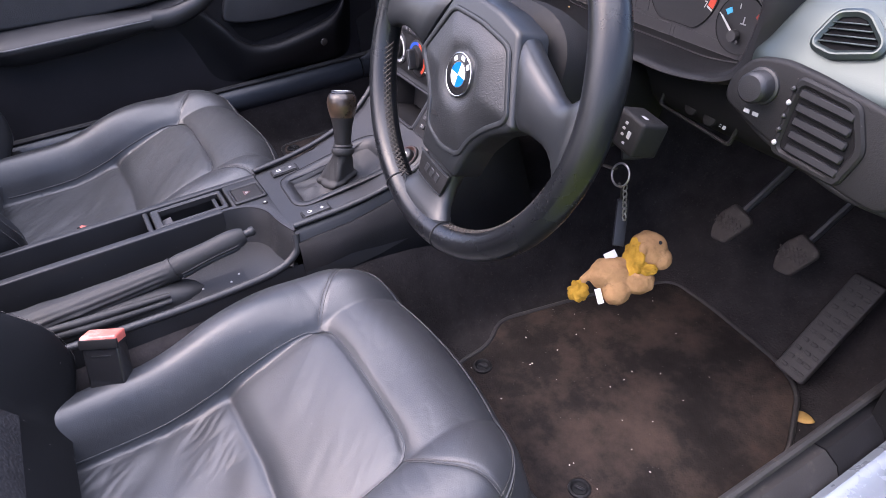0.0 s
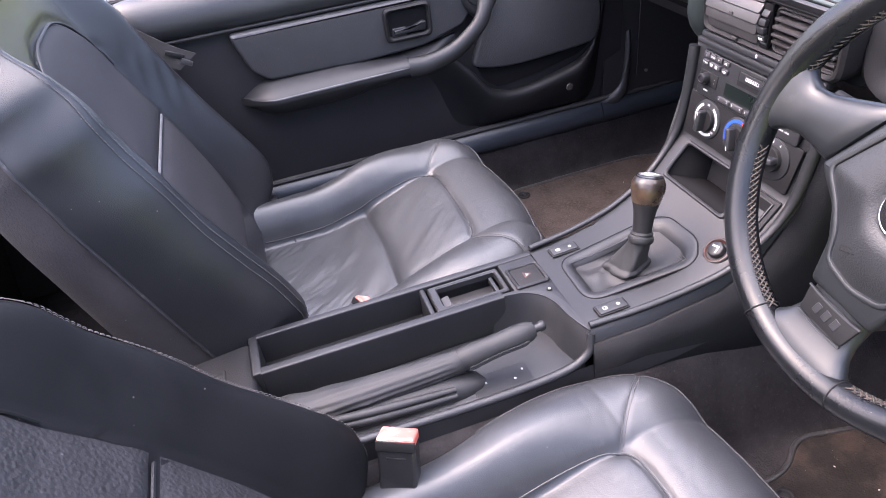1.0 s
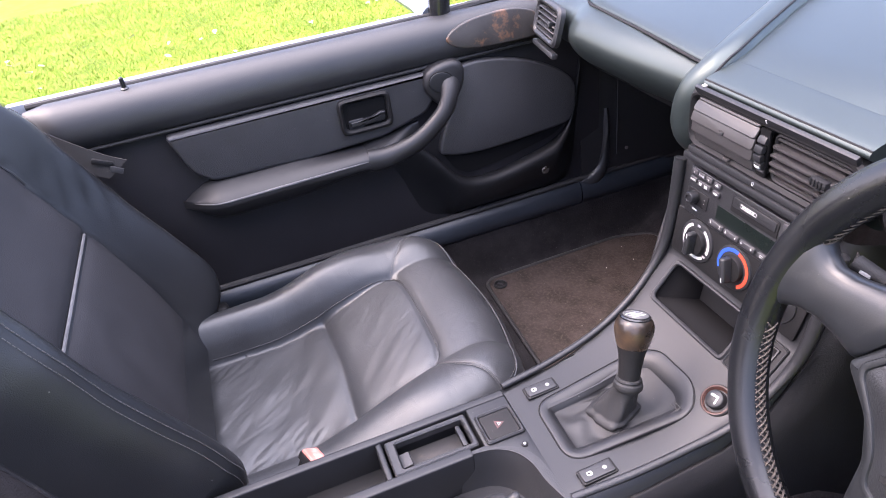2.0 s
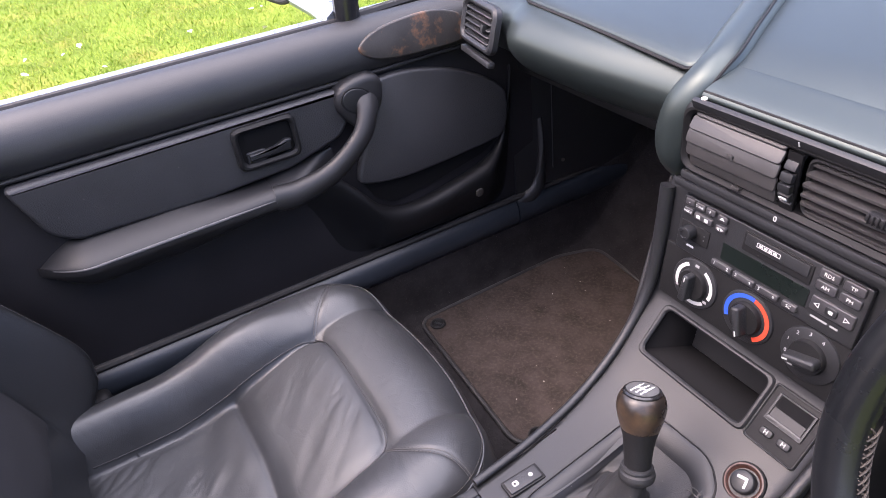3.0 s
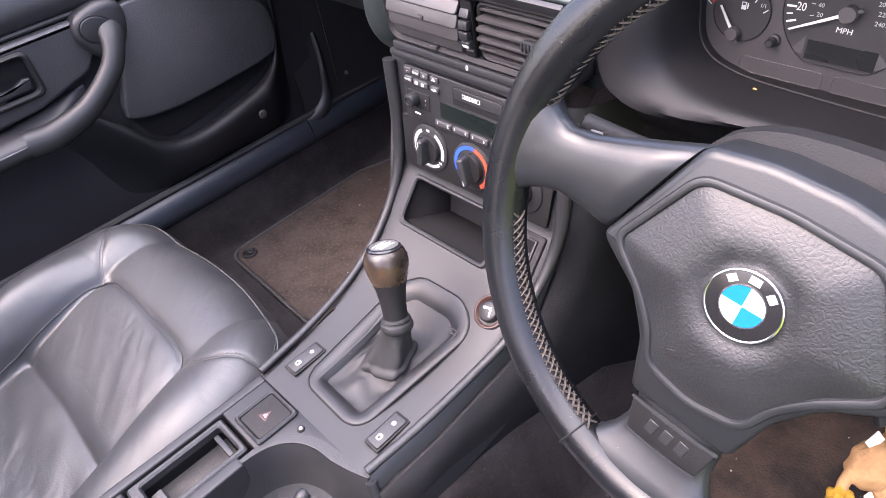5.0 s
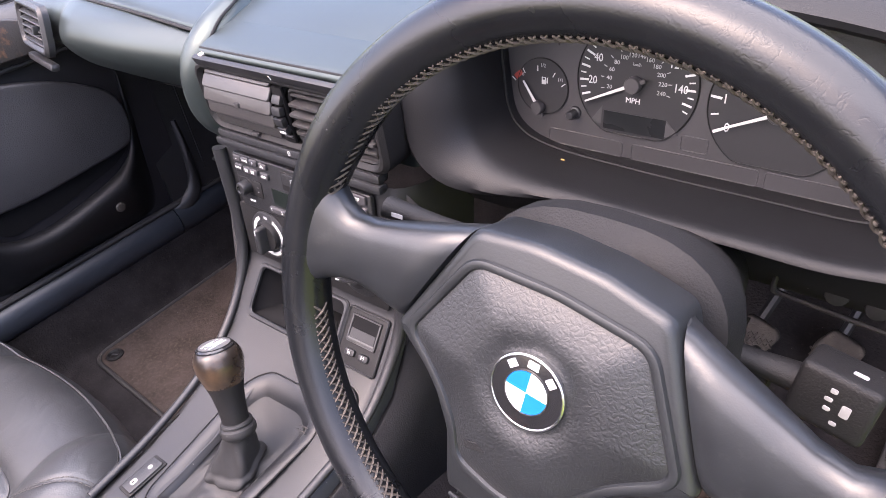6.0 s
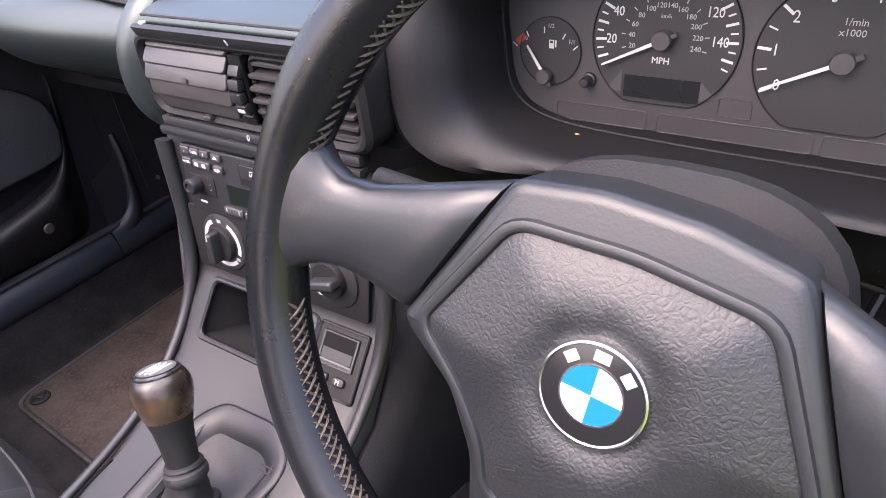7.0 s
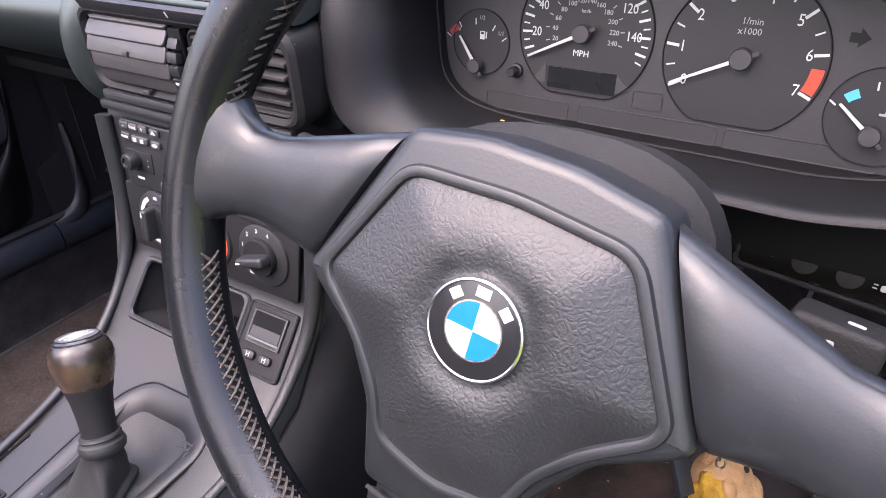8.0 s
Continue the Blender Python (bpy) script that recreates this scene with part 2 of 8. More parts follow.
CHROME = material("chrome", (0.55, 0.55, 0.55), 0.26, metal=1.0, vary=0.06)
STEEL = material("dull_steel", (0.35, 0.34, 0.33), 0.38, metal=1.0, vary=0.2, vary_scale=40)
SILVER_PAINT = material("silver_blue_paint", (0.23, 0.265, 0.31), 0.28, metal=0.35, vary=0.05, coat=0.6)
WHITE = material("white_print", (0.45, 0.45, 0.44), 0.5, vary=0.05)
GREY_PRINT = material("grey_print", (0.28, 0.28, 0.28), 0.6, vary=0.1)
RED_PRINT = material("red_print", (0.26, 0.035, 0.025), 0.5, vary=0.05)
ORANGE_RED = material("orange_red_plastic", (0.50, 0.055, 0.025), 0.4, vary=0.05)
BLUE_PRINT = material("blue_print", (0.022, 0.075, 0.42), 0.4, vary=0.05)
ENAMEL_BLUE = material("enamel_blue", (0.004, 0.12, 0.42), 0.15, vary=0.03, coat=0.5)
ENAMEL_WHITE = material("enamel_white", (0.62, 0.64, 0.66), 0.15, vary=0.03, coat=0.5)
PALE_BLUE = material("pale_blue_mark", (0.05, 0.35, 0.60), 0.5, vary=0.05)
LCD = material("lcd_glass", (0.010, 0.011, 0.012), 0.30, vary=0.05, spec=0.2)
LCD_GREEN = material("radio_display", (0.004, 0.007, 0.006), 0.30, vary=0.1)
BUCKLE_RED = material("faded_red_button", (0.56, 0.14, 0.11), 0.4, vary=0.25, vary_scale=30, wear=(0.70, 0.36, 0.31), wear_at=(0.5, 0.65), wear_scale=30)
KNOB_WOOD = material("worn_knob_leather", (0.013, 0.010, 0.008), 0.27, vary=0.4, vary_scale=22, wear=(0.075, 0.046, 0.026), wear_at=(0.48, 0.70), wear_scale=20)
PLUSH = material("tan_plush", (0.31, 0.178, 0.082), 0.95, grain=1.0, grain_scale=260, vary=0.22, vary_scale=40, spec=0.1, wear=(0.16, 0.09, 0.055), wear_at=(0.60, 0.72), wear_scale=60)
PLUSH_YELLOW = material("yellow_plush", (0.36, 0.20, 0.025), 0.95, grain=1.0, grain_scale=300, vary=0.35, vary_scale=60, spec=0.1)
CLOTH_WHITE = material("white_cloth", (0.7, 0.68, 0.64), 0.9, vary=0.08)
LEAF_YELLOW = material("yellow_leaf", (0.36, 0.22, 0.06), 0.7, vary=0.25, vary_scale=60, random=0.2)
PETAL = material("pale_fallen_leaf", (0.62, 0.56, 0.50), 0.8, vary=0.2, vary_scale=60, random=0.25)
WORN_TRIM = material("peeled_brown_trim", (0.032, 0.029, 0.027), 0.5, vary=0.3, vary_scale=20, grain=0.5, grain_scale=300, wear=(0.15, 0.075, 0.04), wear_at=(0.52, 0.64), wear_scale=24)
DRY_GRIME = material("crumbs", (0.45, 0.42, 0.38), 0.9, vary=0.3, vary_scale=200, random=0.3)
LAWN = material("lawn_soil", (0.11, 0.16, 0.02), 0.95, vary=0.35, vary_scale=2.5, spec=0.1, wear=(0.20, 0.19, 0.04), wear_at=(0.5, 0.7), wear_scale=3)
MIRROR = material("mirror_glass", (0.8, 0.82, 0.84), 0.03, metal=1.0, vary=0.01, rough_vary=0.0)


def grass_material():
    m = bpy.data.materials.new("grass_blades")
    m.use_nodes = True
    n, l = m.node_tree.nodes, m.node_tree.links
    b = n["Principled BSDF"]
    b.inputs["Roughness"].default_value = 0.6
    b.inputs["Specular IOR Level"].default_value = 0.3
    g = n.new("ShaderNodeNewGeometry")
    r = n.new("ShaderNodeValToRGB")
    e = r.color_ramp.elements
    e[0].color, e[1].color = (0.13, 0.22, 0.02, 1), (0.34, 0.38, 0.06, 1)
    mid = e.new(0.55)
    mid.color = (0.21, 0.31, 0.03, 1)
    l.new(g.outputs["Random Per Island"], r.inputs["Fac"])
    l.new(r.outputs["Color"], b.inputs["Base Color"])
    return m


GRASS = grass_material()


def glass_material():
    m = bpy.data.materials.new("clear_glass")
    m.use_nodes = True
    b = m.node_tree.nodes["Principled BSDF"]
    b.inputs["Base Color"].default_value = (0.9, 0.93, 0.92, 1)
    b.inputs["Transmission Weight"].default_value = 1.0
    b.inputs["Roughness"].default_value = 0.02
    b.inputs["IOR"].default_value = 1.05
    return m


GLASS = glass_material()


# ---- builders ----
def thing(name, label, category, group="", at=(0, 0, 0), kind=""):
    return_ob = new(name)
    return_ob.matrix_world = Matrix.Translation(at)
    return_ob.empty_display_size = 0.05
    return tagged(return_ob, label, category, group, kind)


def mesh_of(name, bm, mat, sharp=38):
    bmesh.ops.recalc_face_normals(bm, faces=bm.faces)
    me = bpy.data.meshes.new(name)
    bm.to_mesh(me)
    bm.free()
    me.polygons.foreach_set("use_smooth", [True] * len(me.polygons))
    me.set_sharp_from_angle(angle=radians(sharp))
    me.materials.append(mat)
    return me


def part(name, bm, mat, parent=None, label="", sharp=38):
    """One mesh object, built in world coordinates, under a thing or part."""
    ob = new(name, mesh_of(name, bm, mat, sharp))
    if parent:
        ob.parent = parent
        base = parent
        off = Matrix.Identity(4)
        while base:
            off = base.matrix_basis @ off
            base = base.parent
        ob.matrix_basis = off.inverted()
    return tagged(ob, label)


def axes(origin, x, y):
    """A frame from an origin and two directions."""
    x, y = Vector(x).normalized(), Vector(y)
    z = x.cross(y).normalized()
    y = z.cross(x)
    m = Matrix((x, y, z)).transposed().to_4x4()
    m.translation = origin
    return m


def rbox(sx, sy, sz, m, r=0.002, seg=2, bm=None):
    bm = bm or bmesh.new()
    made = bmesh.ops.create_cube(bm, size=1, matrix=m @ Matrix.Diagonal((sx, sy, sz, 1)))["verts"]
    if r > 0:
        es = list({e for v in made for e in v.link_edges})
        bmesh.ops.bevel(bm, geom=es, offset=min(r, 0.45 * min(sx, sy, sz)), segments=seg, profile=0.6, affect="EDGES", clamp_overlap=True)
    return bm


def cyl(r1, r2, h, m, n=32, bm=None, bevel=0.0):
    """A cone or cylinder standing on its frame's origin along z, with an eased top edge."""
    bm = bm or bmesh.new()
    prof = [(r1, 0), (r2, h - bevel)]
    if bevel:
        prof += [(r2 - 0.3 * bevel, h - 0.3 * bevel), (r2 - bevel, h)]
    lathe(prof, m, n, bm)
    return bm


def lathe(prof, m, n=32, bm=None, caps=True):
    bm = bm or bmesh.new()
    rings = [[bm.verts.new(m @ Vector((r * math.cos(2 * math.pi * i / n), r * math.sin(2 * math.pi * i / n), z))) for i in range(n)] for r, z in prof]
    for a, b in zip(rings, rings[1:]):
        for i in range(n):
            bm.faces.new((a[i], a[(i + 1) % n], b[(i + 1) % n], b[i]))
    if caps:
        bm.faces.new(rings[0][::-1])
        bm.faces.new(rings[-1])
    return bm


def loft(rings, closed=True, cap=True, bm=None):
    bm = bm or bmesh.new()
    vs = [[bm.verts.new(p) for p in r] for r in rings]
    n = len(vs[0])
    for a, b in zip(vs, vs[1:]):
        for i in range(n if closed else n - 1):
            bm.faces.new((a[i], a[(i + 1) % n], b[(i + 1) % n], b[i]))
    if cap and closed:
        bm.faces.new(vs[0][::-1])
        bm.faces.new(vs[-1])
    return bm


def smooth_line(pts, n=8, closed=False):
    """A curve through the points."""
    pts = [Vector(p) for p in pts]
    out, k = [], len(pts)
    for i in range(k if closed else k - 1):
        p0 = pts[(i - 1) % k] if closed or i > 0 else pts[0] * 2 - pts[1]
        p1, p2 = pts[i], pts[(i + 1) % k]
        p3 = pts[(i + 2) % k] if closed or i + 2 < k else p2 * 2 - p1
        for j in range(n):
            t = j / n
            out.append(0.5 * (2 * p1 + (p2 - p0) * t + (2 * p0 - 5 * p1 + 4 * p2 - p3) * t * t + (3 * p1 - p0 - 3 * p2 + p3) * t ** 3))
    if not closed:
        out.append(pts[-1])
    return out


def tube(pts, r, n=10, closed=False, flat=(1.0, 1.0), up=(0, 0, 1), bm=None):
    """A swept tube; r is a number or one per point; flat squeezes its section sideways and along up."""
    bm = bm or bmesh.new()
    pts = [Vector(p) for p in pts]
    k = len(pts)
    rs = r if isinstance(r, (list, tuple)) else [r] * k
    rings = []
    for i, p in enumerate(pts):
        a = pts[(i - 1) % k] if closed or i else p
        b = pts[(i + 1) % k] if closed or i < k - 1 else p
        t = (b - a).normalized()
        s = t.cross(Vector(up))
        s = s.normalized() if s.length > 1e-5 else t.orthogonal().normalized()
        u = s.cross(t)
        rings.append([p + rs[i] * (flat[0] * math.cos(q) * s + flat[1] * math.sin(q) * u) for q in [2 * math.pi * j / n for j in range(n)]])
    if closed:
        vs = [[bm.verts.new(p) for p in ring] for ring in rings]
        for i in range(k):
            a, b = vs[i], vs[(i + 1) % k]
            for j in range(n):
                bm.faces.new((a[j], a[(j + 1) % n], b[(j + 1) % n], b[j]))
        return bm
    return loft(rings, bm=bm)


def rounded(pts, r, n=5):
    """A polygon with its corners rounded."""
    out, k = [], len(pts)
    for i in range(k):
        p, a, b = Vector(pts[i]), Vector(pts[i - 1]), Vector(pts[(i + 1) % k])
        d1, d2 = (a - p), (b - p)
        q = min(r, 0.48 * d1.length, 0.48 * d2.length)
        s, e = p + d1.normalized() * q, p + d2.normalized() * q
        for j in range(n + 1):
            t = j / n
            out.append((1 - t) ** 2 * s + 2 * t * (1 - t) * p + t * t * e)
    return [tuple(v) for v in out]


def inset(pts, d):
    """The polygon moved inwards by d (counter-clockwise order)."""
    area = sum(pts[i - 1][0] * pts[i][1] - pts[i][0] * pts[i - 1][1] for i in range(len(pts)))
    sgn = 1 if area > 0 else -1
    out, k = [], len(pts)
    for i in range(k):
        a, p, b = Vector(pts[i - 1][:2]), Vector(pts[i][:2]), Vector(pts[(i + 1) % k][:2])
        n1, n2 = (p - a), (b - p)
        n1, n2 = Vector((-n1.y, n1.x)), Vector((-n2.y, n2.x))
        n1 = n1.normalized() if n1.length > 1e-9 else n2.normalized()
        n2 = n2.normalized() if n2.length > 1e-9 else n1
        nn = (n1 + n2)
        nn = nn.normalized() if nn.length > 1e-6 else n1
        out.append(tuple(p + nn * d * sgn))
    return out


def slab(pts, m, h, r=0.002, bm=None, hollow=False):
    """A plate with the polygon as its plan, h thick, its upper edge rounded by r."""
    bm = bm or bmesh.new()
    rings = [(pts, 0.0), (pts, h - r)]
    if r > 0:
        for q in (30, 60, 90):
            rings.append((inset(pts, r * (1 - math.cos(radians(q)))), h - r + r * math.sin(radians(q))))
    vs = [[bm.verts.new(m @ Vector((p[0], p[1], z))) for p in ring] for ring, z in rings]
    k = len(pts)
    for a, b in zip(vs, vs[1:]):
        for i in range(k):
            bm.faces.new((a[i], a[(i + 1) % k], b[(i + 1) % k], b[i]))
    bm.faces.new(vs[0][::-1])
    bm.faces.new(vs[-1])
    return bm


def frame_ring(outer, inner, m, h, r=0.0015, bm=None):
    """A flat frame between two polygons of equal count, h thick."""
    bm = bm or bmesh.new()
    rings = [(outer, 0), (outer, h - r), (inset(outer, r), h), (inset(inner, -r), h), (inner, h - r), (inner, 0)]
    vs = [[bm.verts.new(m @ Vector((p[0], p[1], z))) for p in ring] for ring, z in rings]
    k = len(outer)
    for a, b in zip(vs, vs[1:] + vs[:1]):
        for i in range(k):
            bm.faces.new((a[i], a[(i + 1) % k], b[(i + 1) % k], b[i]))
    return bm


def arc_band(r1, r2, a1, a2, m, h, n=24, bm=None):
    """A flat curved band from angle a1 to a2 (degrees)."""
    bm = bm or bmesh.new()
    rings = []
    for i in range(n + 1):
        q = radians(a1 + (a2 - a1) * i / n)
        c, s = math.cos(q), math.sin(q)
        rings.append([m @ Vector(p) for p in ((r1 * c, r1 * s, 0), (r2 * c, r2 * s, 0), (r2 * c, r2 * s, h), (r1 * c, r1 * s, h))])
    return loft(rings, bm=bm)


def rect(w, h, cx=0, cy=0):
    return [(cx - w / 2, cy - h / 2), (cx + w / 2, cy - h / 2), (cx + w / 2, cy + h / 2), (cx - w / 2, cy + h / 2)]


def circle(r, n=32, cx=0, cy=0):
    return [(cx + r * math.cos(2 * math.pi * i / n), cy + r * math.sin(2 * math.pi * i / n)) for i in range(n)]


def lettering(text, size, m, mat, parent, name="lettering", depth=0.0003):
    """Printed characters as a thin mesh, centred on the frame's origin."""
    cu = bpy.data.curves.new("letters", "FONT")
    cu.body, cu.size, cu.align_x, cu.align_y, cu.extrude, cu.resolution_u = text, size, "CENTER", "CENTER", depth, 2
    tmp = new("letters", cu)
    bpy.context.view_layer.update()
    me = bpy.data.meshes.new_from_object(tmp.evaluated_get(bpy.context.evaluated_depsgraph_get()))
    bpy.data.objects.remove(tmp)
    bm = bmesh.new()
    bm.from_mesh(me)
    bmesh.ops.transform(bm, matrix=m, verts=bm.verts)
    return part(name, bm, mat, parent)


def groove(d, depth, width):
    return -depth * math.exp(-(d / width) ** 2)


def seg_dist(p, a, b):
    ax, ay = a
    bx, by = b
    dx, dy = bx - ax, by - ay
    t = max(0, min(1, ((p[0] - ax) * dx + (p[1] - ay) * dy) / (dx * dx + dy * dy)))
    return math.hypot(p[0] - ax - t * dx, p[1] - ay - t * dy)


def line_dist(p, pts):
    return min(seg_dist(p, a, b) for a, b in zip(pts, pts[1:]))


def stitches(path, parent, mat=THREAD, step=0.0055, length=0.0038, r=0.0006, name="stitching", lift=0.0004):
    """A row of short threads laid along a line of (place, normal)."""
    bm = bmesh.new()
    acc, last = 0.0, None
    for (p, nn), (q, _) in zip(path, path[1:]):
        p, q = Vector(p), Vector(q)
        d = (q - p).length
        if d < 1e-7:
            continue
        t = (q - p) / d
        s = -acc
        while s + step <= d:
            s += step
            if s < 0:
                continue
            a = p + t * s + Vector(nn) * lift
            w = t.cross(Vector(nn)).normalized() * r
            h = Vector(nn).normalized() * r
            e = a + t * length
            loft([[a + w, a + h, a - w], [a + t * length * 0.5 + w + h * 0.6, a + t * length * 0.5 + h * 1.7, a + t * length * 0.5 - w + h * 0.6], [e + w, e + h, e - w]], bm=bm)
        acc = d - s
    return part(name, bm, mat, parent)


def smoothstep(a, b, x):
    t = max(0.0, min(1.0, (x - a) / (b - a)))
    return t * t * (3 - 2 * t)


# ---- setting: lawn, car floor, sills ----
def flat_sheet(x0, x1, y0, y1, z, nx, ny, bump=0.0):
    bm = bmesh.new()
    vs = [[bm.verts.new((x0 + (x1 - x0) * i / nx, y0 + (y1 - y0) * j / ny, z + bump * noise.noise(Vector((i * 0.9, j * 0.9, 0))))) for i in range(nx + 1)] for j in range(ny + 1)]
    for j in range(ny):
        for i in range(nx):
            bm.faces.new((vs[j][i], vs[j][i + 1], vs[j + 1][i + 1], vs[j + 1][i]))
    return bm


ground = part("ground", flat_sheet(-400, 400, -400, 400, 0, 40, 40), LAWN)
tagged(ground, "sunlit green lawn with yellowish patches around the car", "lawn", kind="structure")


def grass_field():
    rng = np.random.default_rng(3)
    n = 150000
    x = -0.84 - 5.6 * rng.random(n) ** 1.5
    y = rng.uniform(-3.2, 3.6, n)
    a = rng.uniform(0, 2 * np.pi, n)
    h = rng.uniform(0.010, 0.030, n)
    w = rng.uniform(0.0018, 0.004, n)
    lean = rng.uniform(0.004, 0.03, n)
    la = rng.uniform(0, 2 * np.pi, n)
    base = np.stack([x, y, np.zeros(n)], 1)
    side = np.stack([np.cos(a), np.sin(a), np.zeros(n)], 1) * w[:, None]
    tip = base + np.stack([np.cos(la) * lean, np.sin(la) * lean, h], 1)
    verts = np.stack([base - side, base + side, tip], 1).reshape(-1, 3)
    faces = np.arange(n * 3).reshape(n, 3)
    me = bpy.data.meshes.new("grass")
    me.from_pydata(verts.tolist(), [], faces.tolist())
    me.materials.append(GRASS)
    return tagged(new("grass", me), "short green grass with yellow tips", "grass", kind="stuff")


grass_field()


def car_floor():
    """Carpeted floor pan with a tunnel in the middle and footwells that rise to the bulkhead."""
    prof = [(-0.664, 0.362), (-0.657, 0.345), (-0.652, 0.29), (-0.645, 0.248), (-0.63, 0.231), (-0.60, 0.226), (-0.45, 0.225), (-0.28, 0.225), (-0.235, 0.228), (-0.20, 0.245),
            (-0.165, 0.32), (-0.14, 0.39), (-0.10, 0.40), (0.10, 0.40), (0.135, 0.385), (0.165, 0.32), (0.20, 0.245), (0.235, 0.228), (0.30, 0.225), (0.45, 0.225), (0.60, 0.226), (0.66, 0.232), (0.685, 0.25), (0.70, 0.30), (0.715, 0.345)]
    prof = [tuple(p) for p in smooth_line([(a, b, 0) for a, b in prof], 3)]
    rings = []
    for y in [-1.25, -1.0, -0.8, -0.6, -0.45, -0.3, -0.15, -0.05, 0.05, 0.15, 0.22, 0.28, 0.34, 0.40, 0.46, 0.52, 0.58, 0.64, 0.70, 0.76]:
        rise = 0.0 if y < 0.30 else 0.85 * (y - 0.30) ** 1.0 * smoothstep(0.28, 0.46, y)
        rings.append([(x, y, max(z, 0.225 + rise + 0.004 * noise.noise(Vector((x * 8, y * 8, 1))) + (z - 0.225) * (1.0 if rise == 0 else max(0.25, 1 - rise)))) for x, z, _ in prof])
    ob = part("floor", loft(rings, closed=False), CARPET)
    so = ob.modifiers.new("thick", "SOLIDIFY")
    so.thickness, so.offset = 0.012, 0
    return tagged(ob, "dark carpeted car floor with a raised central tunnel", "car floor", kind="structure")


car_floor()
# front bulkhead and rear bulkhead close the cabin
bm = rbox(1.40, 0.03, 0.52, pose(0, 0.78, 0.56), 0.01)
tagged(part("wall_front", bm, CARPET), "dark carpeted bulkhead behind the pedals", "bulkhead", kind="structure")
bm = rbox(1.42, 0.05, 0.52, pose(0, -1.20, 0.44, -12, 0, 0), 0.02)
tagged(part("wall_rear", bm, PLASTIC_DARK), "dark trimmed bulkhead behind the seats", "bulkhead", kind="structure")


def side_sill(sign, label, mat):
    """The sill between carpet and door: a rounded plastic cover, a rubber seal and the painted rocker."""
    t = thing("door_sill", label, "door sill", "door sills")
    s = sign
    if s < 0:
        prof = [(p.x, p.y) for p in smooth_line([(-0.660, 0.345, 0), (-0.645, 0.357, 0), (-0.640, 0.374, 0), (-0.645, 0.394, 0), (-0.660, 0.407, 0), (-0.70, 0.414, 0), (-0.75, 0.41, 0), (-0.755, 0.37, 0), (-0.70, 0.335, 0)], 4, closed=True)]
        y0, y1, seam = -0.98, 0.60, 0.165
    else:
        prof = [(0.695, 0.318), (0.693, 0.345), (0.700, 0.358), (0.716, 0.362), (0.734, 0.352), (0.742, 0.335), (0.735, 0.31), (0.71, 0.30)]
        y0, y1, seam = -0.95, 0.42, 0.13
    for k, (a, b) in enumerate(((y0, seam - 0.0012), (seam + 0.0012, y1))):
        rings = [[(x, a + (b - a) * j / 16, z) for x, z in prof] for j in range(17)]
        part("sill_cover", loft(rings), mat if s < 0 or k else RUBBER, t)
    sx = -0.690 if s < 0 else 0.700
    sz = 0.402 if s < 0 else 0.372
    if s < 0:
        part("seal_band", tube([(-0.658, y0 + (y1 - y0) * j / 20, 0.4105) for j in range(21)], 0.0062, 8), RUBBER, t)
    part("rubber_seal", tube([(sx, y0, sz), (sx, -0.4, sz), (sx, 0.1, sz), (sx, y1 - 0.1, sz + 0.004)], 0.006, 8), RUBBER, t)
    if s > 0:
        prof2 = [(0.742, 0.345), (0.752, 0.356), (0.79, 0.352), (0.815, 0.33), (0.82, 0.27), (0.80, 0.20), (0.75, 0.18), (0.742, 0.25)]
        rings = [[(x, -1.0 + 1.5 * j / 16, z) for x, z in prof2] for j in range(17)]
        part("painted_rocker", loft(rings), SILVER_PAINT, t, "silver blue painted rocker panel")
    return t


side_sill(-1, "dark blue-black plastic sill cover along the carpet", SILL_BLUE)
side_sill(1, "worn black sill cover with silver painted rocker outside", PLASTIC_LOWER)


